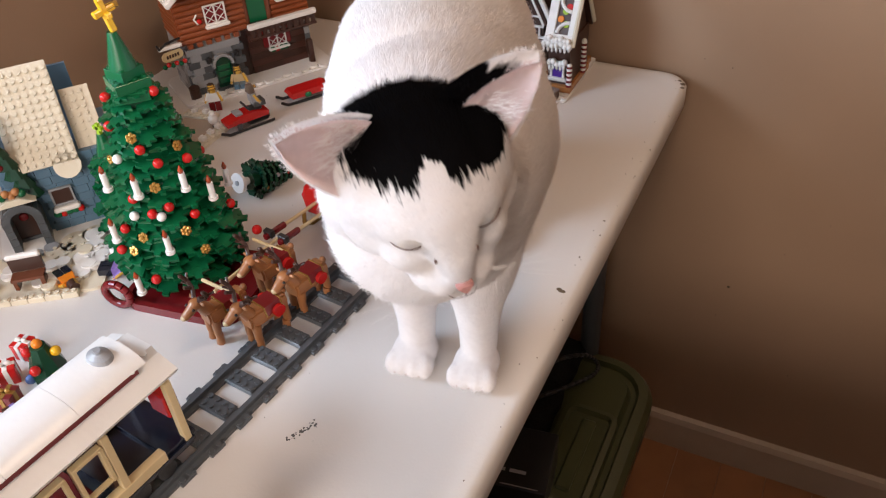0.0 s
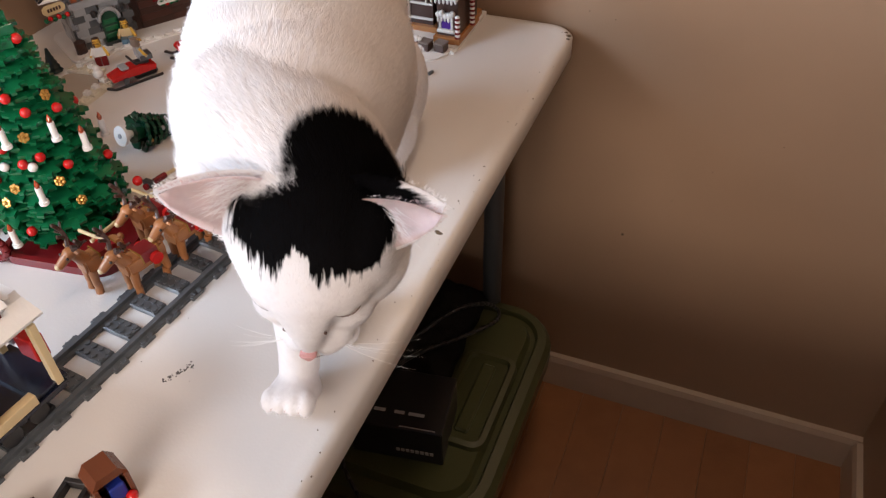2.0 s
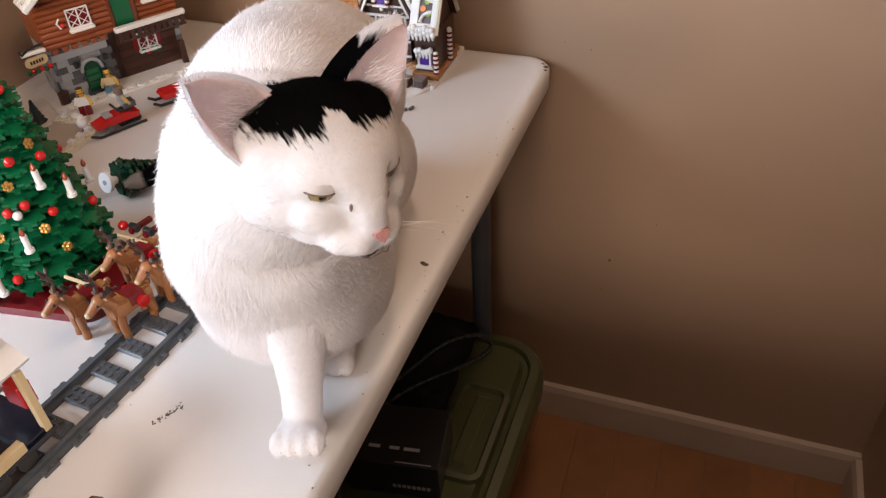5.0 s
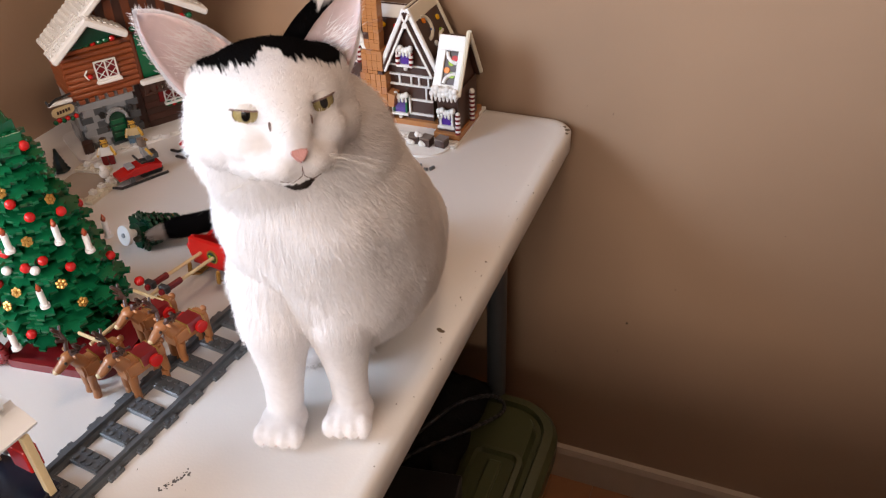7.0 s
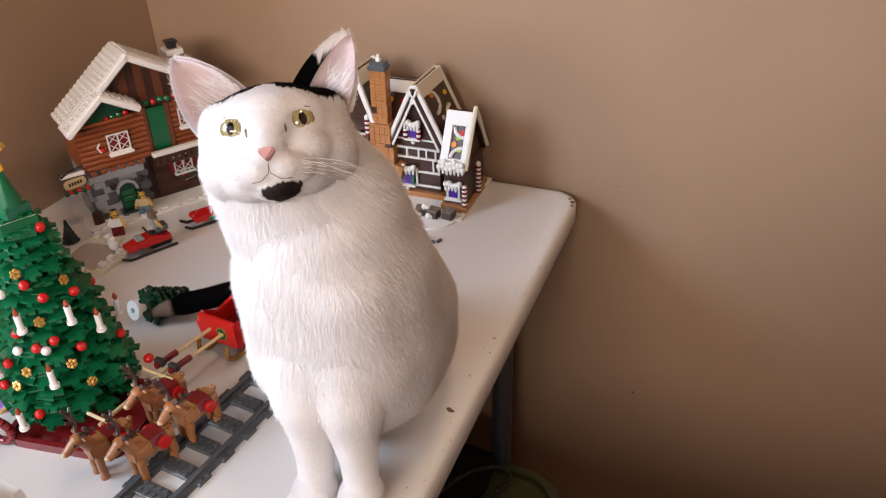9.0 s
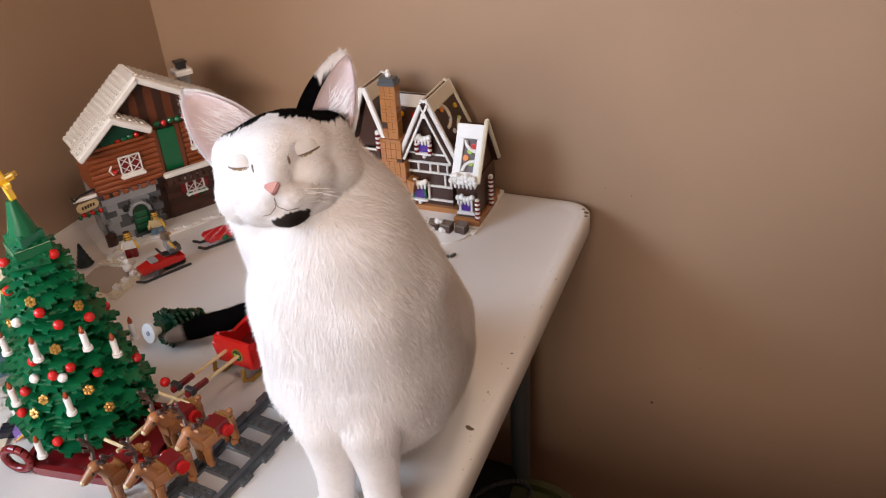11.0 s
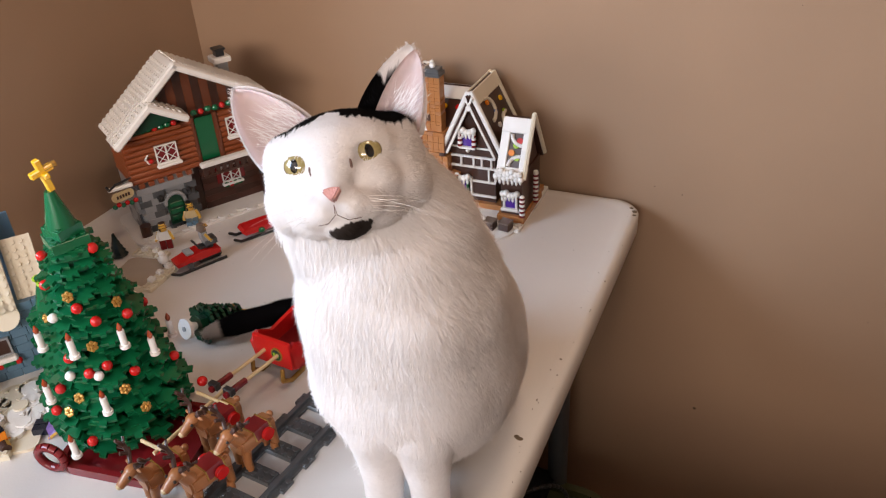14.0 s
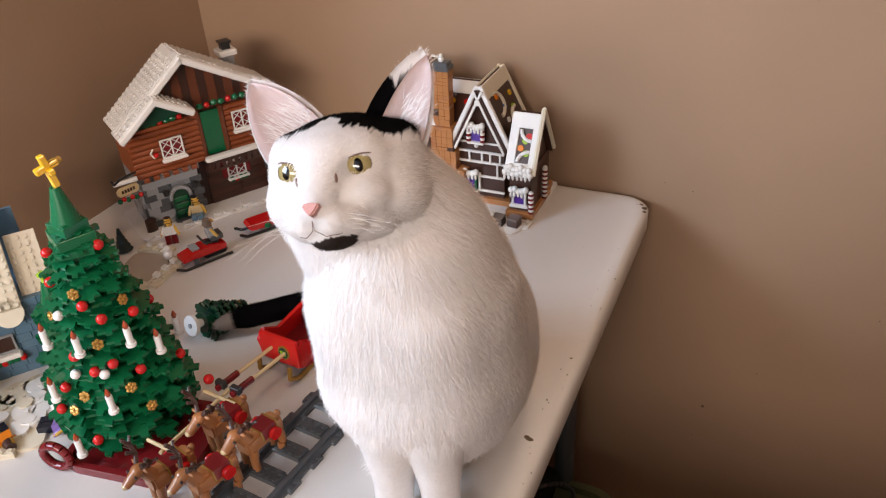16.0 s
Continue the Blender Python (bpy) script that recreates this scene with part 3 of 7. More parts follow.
    coat = lambda p: 0.0046 + (0.0085 - 0.0055 * np.clip((p[:, 2] - 0.012) / 0.012, 0, 1)) * np.clip((p[:, 1] + 0.022) / 0.035, 0, 1) + 0.009 * np.clip(-(p[:, 2] + 0.014) / 0.014, 0, 1) * np.clip((p[:, 1] + 0.03) / 0.02, 0, 1)
    h = furry("head", skull, FURH, c, 90000, coat, face, voxel=0.0019, lift=0.24, seed=5, bare=bare, soft=22, carve=sockets)
    EYE_Y = skin_front(skull, 0.0202, 0.0095) + 0.0142
    P["eye_y"] = EYE_Y
    nose_y = skin_front(skull, 0, -0.0125)
    P["head"] = h
    P["ears"] = [(ear("ear", h, -1, FUR), -1), (ear("ear", h, 1, FURE), 1)]
    P["lids"] = []
    for s in (-1, 1):
        e = part("eye", ball(B(), 0, 0, 0, 0.0125, n=4), EYE, h, "amber eye with dark pupil", T(s * 0.0202, EYE_Y, 0.0095, 0, s * -10, s * 14), 180)
        bm = B()
        for k in range(30):
            f = lambda q: (0.0076 * math.cos(q), -math.sqrt(0.01235 ** 2 - 0.0076 ** 2 * math.cos(q) ** 2 - 0.0066 ** 2 * math.sin(q) ** 2), 0.0066 * math.sin(q))
            rod(bm, f(2 * math.pi * k / 30), f(2 * math.pi * (k + 1) / 30), 0.00034, n=5)
        part("eye_rim", bm, RIM, e, "dark rim of the eye", smooth=180)
        bm = B()
        bmesh.ops.create_uvsphere(bm, u_segments=28, v_segments=16, radius=0.0128)
        bmesh.ops.delete(bm, geom=[v for v in bm.verts if v.co.z < -0.0002], context="VERTS")
        lid = part("eyelid", bm, FUR, h, "white furred eyelid", smooth=180)
        bm = B()
        for k in range(24):
            a0, a1 = math.pi * (1 + k / 24), math.pi * (1 + (k + 1) / 24)
            rod(bm, (0.01285 * math.cos(a0), 0.01285 * math.sin(a0), 0), (0.01285 * math.cos(a1), 0.01285 * math.sin(a1), 0), 0.0006, n=5)
        part("lash_line", bm, LASH, lid, "dark edge of the eyelid", smooth=180)
        bm = B()
        bmesh.ops.create_uvsphere(bm, u_segments=28, v_segments=16, radius=0.0127)
        bmesh.ops.delete(bm, geom=[v for v in bm.verts if v.co.z > 0.0002], context="VERTS")
        part("lower_eyelid", bm, FUR, h, "white lower eyelid", T(s * 0.0202, EYE_Y, 0.0095, 0, s * -10, s * 14) @ T(0, 0, 0, 38), smooth=180)
        P["lids"].append((lid, s))
    bm = prism(B(), [(-0.0062, 0.0035), (-0.003, 0.0048), (0.003, 0.0048), (0.0062, 0.0035), (0.0035, -0.001), (0.0008, -0.0042), (-0.0008, -0.0042), (-0.0035, -0.001)], -0.0032, 0.006)
    bmesh.ops.bevel(bm, geom=bm.edges[:], offset=0.0011, segments=2, affect="EDGES")
    part("nose", bm, NOSE, h, "pink nose", T(0, nose_y + 0.0006, -0.0130, -18) @ Matrix.Diagonal((0.92, 1, 0.88, 1)), 60)
    bm = B()
    for s in (-1, 1):
        arc = [(0, -0.0612, -0.0185), (s * 0.0006, -0.0605, -0.0245), (s * 0.006, -0.0580, -0.0285), (s * 0.012, -0.052, -0.0285), (s * 0.017, -0.044, -0.0265)]
        for p, q in zip(arc, arc[1:]):
            rod(bm, p, q, 0.00022, n=5)
    for s in (-1, 1):
        part("tear_mark", ball(B(), s * 0.0122, skin_front(skull, 0.0122, 0.0035) + 0.0006, 0.0035, 0.0009, 0.0013, 0.0030, n=2), LASH, h, "brownish mark at the inner eye corner", smooth=180)
    part("mouth", bm, LASH, h, "dark mouth line", smooth=180)
    rnd = random.Random(8)
    for s in (-1, 1):
        for k in range(7):
            bm = B()
            p = Vector((s * (0.015 + 0.0015 * (k % 3)), -0.050, -0.017 - 0.0028 * (k // 2)))
            d = Vector((s, -0.25 + rnd.uniform(-0.2, 0.3), rnd.uniform(-0.45, 0.1))).normalized()
            ln = rnd.uniform(0.035, 0.058)
            for j in range(6):
                q = p + d * ln / 6
                rod(bm, p, q, 0.00011 * (1 - j / 7), 0.00011 * (1 - (j + 1) / 7), n=4)
                p, d = q, (d + Vector((0, 0.05, -0.075))).normalized()
            part("whisker", bm, WHISK, h)
    legs = chain((0, 0.040, 0.225, 0.016, 0.016, 0.020), (0, 0.022, 0.185, 0.034, 0.032, 0.035), (0, 0.010, 0.150, 0.039, 0.040, 0.035), (0, 0.002, 0.115, 0.0325, 0.036, 0.03), (0, 0.001, 0.08, 0.0220, 0.0250, 0.03),
                 (0, 0.001, 0.045, 0.0168, 0.0182, 0.025), (0, 0.0, 0.03, 0.0165, 0.0176, 0.02), n=6) + [
        (0, -0.008, 0.013, 0.0205, 0.026, 0.0135)] + [(x, -0.027 + 0.12 * abs(x), 0.0108, 0.0068, 0.0110, 0.0106) for x in (-0.0150, -0.0052, 0.0052, 0.0150)]
    for k in ("leg_l", "leg_r"):
        P[k] = furry("foreleg", legs, FUR, c, 34000, lambda p: 0.006 + 0.010 * np.clip((p[:, 2] - 0.05) / 0.08, 0, 1), lambda p: np.array((0, -0.5 if p[2] < 0.03 else 0.1, -1)), voxel=0.0026, lift=0.18, seed=6, soft=8)
        # darker rods paint the crease shade between toes
        bm = B()
        for x in (-0.011, 0.0, 0.011):
            rod(bm, (x, -0.0352 + 0.1 * abs(x), 0.006), (x, -0.0275 + 0.1 * abs(x), 0.0195), 0.0005, n=5)
        part("toe_crease", bm, TOE_SHADE, P[k], "darker rods painting the shade between the toes")
    for k in ("thigh_l", "thigh_r"):
        P[k] = furry("hind_leg", [(0, 0.02, 0.075, 0.040, 0.060, 0.062), (0, -0.02, 0.045, 0.034, 0.045, 0.042), (0, -0.045, 0.016, 0.0225, 0.045, 0.0155),
                                  (0, -0.080, 0.013, 0.0235, 0.024, 0.0135)], FUR, c, 16000, 0.011, (0, 0.2, -1), seed=7)
    P["tail"] = []
    for k in range(6):
        r = 0.0185 - 0.0012 * k
        blobs = [(0, -0.005 + 0.012 * j, 0, r, 0.02, r) for j in range(-1, 5)] if k < 5 else [(0, 0.0, 0, r, 0.024, r), (0, 0.018, 0, r * 0.8, 0.018, r * 0.8)]
        P["tail"].append(furry("tail_piece", blobs, FURTIP if k == 5 else FURT, c, 5000, 0.010, (0, 1, 0), seed=20 + k))
    return c, P


CAT, CATP = cat()


# ---- under the table ----
def rounded(bm, x0, x1, y0, y1, r, rings):
    """A stack of rounded rectangles: rings of (inset, z)."""
    made = []
    for inset, z in rings:
        ring = []
        for cx, cy, a0 in ((x1 - r, y1 - r, 0), (x0 + r, y1 - r, 90), (x0 + r, y0 + r, 180), (x1 - r, y0 + r, 270)):
            for k in range(7):
                a = radians(a0 + 15 * k)
                ring.append(bm.verts.new((cx + (r - inset) * math.cos(a), cy + (r - inset) * math.sin(a), z)))
        made.append(ring)
    k = len(made[0])
    for a, b in zip(made, made[1:]):
        for i in range(k):
            bm.faces.new((a[i], a[(i + 1) % k], b[(i + 1) % k], b[i]))
    bm.faces.new(made[0][::-1]), bm.faces.new(made[-1])
    bmesh.ops.recalc_face_normals(bm, faces=bm.faces[:])
    return bm


def tube(bm, pts, r, n=8):
    for a, b in zip(pts, pts[1:]):
        rod(bm, a, b, r, n=n)
        ball(bm, *b, r, n=1)
    return bm


def under_table():
    H = 0.30 - ZF
    b = thing("storage_bin", T(0, 0, ZF), "olive-green plastic storage tote with moulded lid", "storage bin")
    part("body", rounded(B(), -0.40, 0.025, -0.515, -0.13, 0.06, [(0.045, 0), (0.02, 0.12), (0.008, H - 0.05)]), BIN, b, smooth=40)
    part("lid", rounded(B(), -0.42, 0.045, -0.535, -0.11, 0.080, [(0.006, H - 0.055), (0.0, H - 0.05), (0.0, H - 0.02), (0.008, H - 0.008), (0.022, H - 0.006), (0.026, H - 0.014), (0.034, H - 0.014), (0.040, H)]), BIN, b, smooth=30)
    bm = rounded(B(), -0.075, 0.012, -0.42, -0.24, 0.022, [(0.0, H - 0.002), (0.002, H + 0.008), (0.010, H + 0.010), (0.014, H + 0.003)])
    part("handle_recess", bm, BIN, b, "raised ring round the handle", smooth=30)
    part("latch", box(B(), -0.03, -0.33, H + 0.004, 0.022, 0.13, 0.01, bevel=0.003), BIN, b)
    bm = box(B(), 0.0185, -0.44, 0.20, 0.0012, 0.09, 0.13)
    part("sticker", bm, PRINT, b, "torn pale sticker")
    # boxed gadget
    z0 = 0.30
    g = thing("black_box", T(-0.105, -0.415, z0 + 0.0005, 0, 0, 9), "black cardboard box with grey printing, on the storage tote", "box")
    part("body", box(B(), 0, 0, 0.035, 0.13, 0.10, 0.07, bevel=0.0015), BLACK, g)
    for x, y, sx in ((-0.05, 0.006, 0.006), (-0.028, 0.006, 0.016), (0.0, 0.006, 0.014), (0.024, 0.006, 0.022), (0.03, -0.016, 0.05)):
        part("print_bar", box(B(), x, y - 0.03, 0.0703, sx, 0.005 if y > 0 else 0.0012, 0.0006), PRINT, g)
    for k in range(8):
        part("print_bar", box(B(), 0.002 + k * 0.0068, -0.0503, 0.022, 0.0048, 0.0006, 0.0065), PRINT, g)
    # cloth bag
    bm = B()
    n = 30
    vs = {}
    for i in range(n + 1):
        for j in range(n + 1):
            u, v = i / n, j / n
            x, y = -0.34 + 0.26 * u, -0.345 + 0.235 * v
            e = min(u, v, 1 - u, 1 - v) * 6
            z = z0 + 0.004 + 0.04 * min(1, e) * (0.75 + 0.5 * noise.noise((x * 14, y * 14, 3))) + 0.008 * noise.noise((x * 50, y * 50, 1))
            vs[i, j] = bm.verts.new((x + 0.012 * noise.noise((y * 25, 2, 0)), y + 0.012 * noise.noise((x * 25, 5, 0)), max(z, z0 + 0.003)))
    for i in range(n):
        for j in range(n):
            bm.faces.new((vs[i, j], vs[i + 1, j], vs[i + 1, j + 1], vs[i, j + 1]))
    bmesh.ops.solidify(bm, geom=bm.faces[:], thickness=0.003)
    tagged(part("cloth_bag", bm, CLOTH, smooth=180), "crumpled black cloth bag lying on the storage tote", "bag")
    pts = [(-0.20, -0.36, z0 + 0.045), (-0.15, -0.30, z0 + 0.05), (-0.11, -0.22, z0 + 0.052), (-0.075, -0.165, z0 + 0.03), (-0.055, -0.15, z0 + 0.006), (-0.052, -0.175, z0 + 0.006), (-0.08, -0.23, z0 + 0.02),
           (-0.14, -0.33, z0 + 0.045), (-0.18, -0.42, z0 + 0.03), (-0.165, -0.50, z0 + 0.012), (-0.10, -0.56, z0 + 0.006), (-0.075, -0.622, z0 - 0.002), (-0.07, -0.635, z0 - 0.10), (-0.06, -0.64, ZF + 0.006), (0.0, -0.7, ZF + 0.004)]
    fine = []
    for k in range(len(pts) - 1):
        p = [Vector(pts[max(0, min(len(pts) - 1, k + d))]) for d in (-1, 0, 1, 2)]
        for s in range(5):
            u = s / 5
            fine.append(0.5 * ((2 * p[1]) + (p[2] - p[0]) * u + (2 * p[0] - 5 * p[1] + 4 * p[2] - p[3]) * u * u + (3 * p[1] - p[0] - 3 * p[2] + p[3]) * u ** 3))
    tagged(part("power_cable", tube(B(), [tuple(q) for q in fine], 0.0032), BLACK, smooth=180), "black rubber power cable trailing over the tote", "cable")
    bk = thing("blue_tub", T(-0.22, -0.82, ZF), "dark blue plastic tub on the floor", "tub")
    part("body", rounded(B(), -0.15, 0.15, -0.13, 0.13, 0.05, [(0.03, 0), (0.008, 0.26), (0.0, 0.27), (0.0, 0.285), (0.012, 0.285), (0.02, 0.05)]), BLUEP, bk, smooth=40)


# ---- railway ----
TRK = T(-0.220, -0.5625, ZT, 0, 0, -6.2)


def railway():
    rail = prism(B(), [(-0.006, 0), (0.006, 0), (0.006, 0.0032), (0.0022, 0.0036), (0.0022, 0.0078), (-0.0022, 0.0078), (-0.0022, 0.0036), (-0.006, 0.0032)], -0.064, 0.064)
    rail_me = bpy.data.meshes.new("rail")
    rail.to_mesh(rail_me)
    rail.free()
    sl = B()
    box(sl, 0, 0, 0.0018, 0.064, 0.0155, 0.0036, bevel=0.0005)
    box(sl, 0, 0, 0.0045, 0.030, 0.0155, 0.0020, bevel=0.0004)
    for i in range(4):
        for j in (-1, 1):
            cyl(sl, (i - 1.5) * S, j * 0.004, 0.0055, 0.0024, 0.0016, n=10)
    for i in (-1, 1):
        for j in (-1, 1):
            cyl(sl, i * 0.0288, j * 0.004, 0.0036, 0.0024, 0.0012, n=10)
    sl_me = bpy.data.meshes.new("sleeper")
    sl.to_mesh(sl_me)
    sl.free()
    first = thing("train_track", TRK, "dark grey toy railway track section", "train track", "track sections")
    for x in (-0.0222, 0.0222):
        hang("rail", rail_me, GREY, first, m=T(x, 0.048, 0))
    for k in range(4):
        hang("sleeper", sl_me, GREY, first, m=T(0, k * 0.032, 0))
    for k in (-3, -2, -1, 1):
        copy_thing(first, TRK @ T(0, k * 0.128, 0))


def passenger_car():
    c = thing("train_carriage", TRK @ T(-0.011, -0.202, 0.0085) @ Matrix.Diagonal((1.33, 1, 1.05, 1)), "toy passenger carriage with white roof and tan windows", "toy train")
    L = 0.235
    mid = -L / 2
    part("chassis", box(B(), 0, mid, 0.012, 0.046, L, 0.008, bevel=0.0006), NAVY, c)
    for y in (-0.03, -0.055, -0.17, -0.2):
        for s in (-1, 1):
            part("wheel", cyl(B(), 0, 0, 0, 0.0085, 0.005, n=16), BLACK, c, m=T(s * 0.0222 - 0.0025, y, 0.0086, 0, 90, 0))
    part("floor_plate", box(B(), 0, mid, 0.0175, 0.054, L, 0.0032, bevel=0.0004), NAVY, c)
    part("end_platform", box(B(), 0, -0.012, 0.021, 0.05, 0.03, 0.0035, bevel=0.0004), NAVY, c)
    for s in (-1, 1):
        x = s * 0.0235
        part("sill", box(B(), x, mid - 0.012, 0.0235, 0.006, L - 0.03, 0.009, bevel=0.0004), TAN, c)
        part("lower_panel", box(B(), x, mid - 0.045, 0.034, 0.005, L - 0.10, 0.012, bevel=0.0004), DRED, c)
        for k in range(6):
            y = -0.078 - k * 0.030
            w = part("window", box(B(), 0, 0, 0, 0.0035, 0.022, 0.0015), TAN, c, m=T(x, y, 0.042))
            part("window_bar", box(B(), 0, 0.011, 0.016, 0.0045, 0.003, 0.034, bevel=0.0003), TAN, w)
            part("window_bar", box(B(), 0, -0.011, 0.016, 0.0045, 0.003, 0.034, bevel=0.0003), TAN, w)
            part("window_bar", box(B(), 0, 0, 0.0325, 0.0045, 0.024, 0.003, bevel=0.0003), TAN, w)
        part("corner_post", box(B(), x, -0.005, 0.05, 0.005, 0.006, 0.062, bevel=0.0004), TAN, c)
        part("door_post", box(B(), x, -0.062, 0.05, 0.005, 0.006, 0.062, bevel=0.0004), TAN, c)
    part("inner_wall", box(B(), 0, -0.066, 0.048, 0.042, 0.004, 0.058, bevel=0.0004), DBROWN, c)
    part("seat", box(B(), 0.004, -0.09, 0.028, 0.03, 0.02, 0.016, bevel=0.001), DRED, c)
    part("end_lamp", box(B(), 0.012, -0.003, 0.052, 0.016, 0.012, 0.022, bevel=0.001), RED, c, "red block at the carriage end")
    part("side_lamp", box(B(), -0.006, -0.004, 0.055, 0.012, 0.01, 0.016, bevel=0.001), LGREY, c)
    # roof: two eaves, a red clerestory band and a raised deck
    for s in (-1, 1):
        pts = [(s * 0.013, 0.090), (s * 0.0265, 0.084), (s * 0.0275, 0.087), (s * 0.014, 0.0945)]
        part("eave", prism(B(), pts, -L - 0.004, 0.006), WHITE, c, "white sloping eave", smooth=30)
        part("clerestory", box(B(), s * 0.0150, mid, 0.0965, 0.003, L - 0.03, 0.009), DRED, c)
    pts = [(-0.019, 0.0965), (-0.0145, 0.1010), (-0.008, 0.1035), (0.0, 0.1043), (0.008, 0.1035), (0.0145, 0.1010), (0.019, 0.0965), (0.0135, 0.0965), (-0.0135, 0.0965)]
    for k in range(4):
        part("roof_plate", prism(B(), [(px, pz + 0.004) for px, pz in pts], -L + k * 0.0565 + 0.0003, -L + (k + 1) * 0.0565), WHITE, c, smooth=40)
    pts = [(-0.017, 0.089), (-0.010, 0.0985), (0.010, 0.0985), (0.017, 0.089)]
    part("roof_end", prism(B(), pts, -0.0085, 0.006), WHITE, c)
    bm = cyl(B(), 0, -0.026, 0.1075, 0.0085, 0.003, r2=0.0075, n=20)
    cyl(bm, 0, -0.026, 0.1105, 0.0075, 0.0025, r2=0.003, n=20)
    cyl(bm, 0, -0.026, 0.113, 0.0024, 0.002, n=10)
    part("roof_vent", bm, LGREY, c, "light grey domed vent")
    for x, y in ((0.012, -0.014), (0.016, -0.02), (0.012, -0.004)):
        part("stud", cyl(B(), x, y, 0.0985, 0.0024, 0.0018, n=10), WHITE, c)


# ---- brick-built tree ----
def leaf_mesh(w, l, seed):
    """A jagged leaf plate with studs at its root, pointing to +x."""
    rnd = random.Random(seed)
    pts = [(0, -w * 0.25), (l * 0.15, -w * 0.5), (l * 0.34, -w * 0.36), (l * 0.5, -w * 0.62), (l * 0.62, -w * 0.30), (l * 0.82, -w * 0.42), (l * 0.86, -w * 0.12), (l, -w * 0.10),
           (l * 0.97, w * 0.12), (l * 0.84, w * 0.14), (l * 0.8, w * 0.44), (l * 0.6, w * 0.32), (l * 0.5, w * 0.60), (l * 0.34, w * 0.36), (l * 0.15, w * 0.5), (0, w * 0.25)]
    pts = [(x + rnd.uniform(-0.0006, 0.0006), y + rnd.uniform(-0.0006, 0.0006)) for x, y in pts]
    bm = prism(B(), pts, 0, 0.0032, m=T(0, 0, 0, 90, 0, 0))
    for x, y in ((0.3, 0.0), (0.62, 0.0), (0.46, 0.26), (0.46, -0.26)):
        cyl(bm, l * x, w * y, 0, 0.0024, 0.0017, n=8)
    me = bpy.data.meshes.new("leaf")
    bm.to_mesh(me)
    bm.free()
    return me


def bauble(parent, mat, x, y, z, r=0.0046, m=None):
    ob = part("bauble", ball(B(), 0, 0, 0, r, n=3), mat, parent, smooth=180)
    ob.matrix_basis = (m or Matrix()) @ T(x, y, z)
    return ob


def candle(parent, m):
    c = part("candle", cyl(cyl(B(), 0, 0, 0, 0.0046, 0.0032, n=14), 0, 0, 0.0032, 0.0031, 0.0155, n=14), WHITE, parent, "white candle with clear orange flame", m, 40)
    part("flame", cyl(cyl(B(), 0, 0, 0.0187, 0.0017, 0.003, r2=0.0026, n=10), 0, 0, 0.0217, 0.0026, 0.005, r2=0.0005, n=10), FLAME, c, "clear orange flame", smooth=40)


def flower_mesh():
    bm = B()
    for k in range(6):
        a = k * math.pi / 3
        ball(bm, 0.0032 * math.cos(a), 0.0032 * math.sin(a), 0.001, 0.0024, 0.0024, 0.0015, n=1)
    ball(bm, 0, 0, 0.002, 0.002, n=1)
    me = bpy.data.meshes.new("flower")
    bm.to_mesh(me)
    bm.free()
    return me


TREE_AT = (-0.393, -0.577)


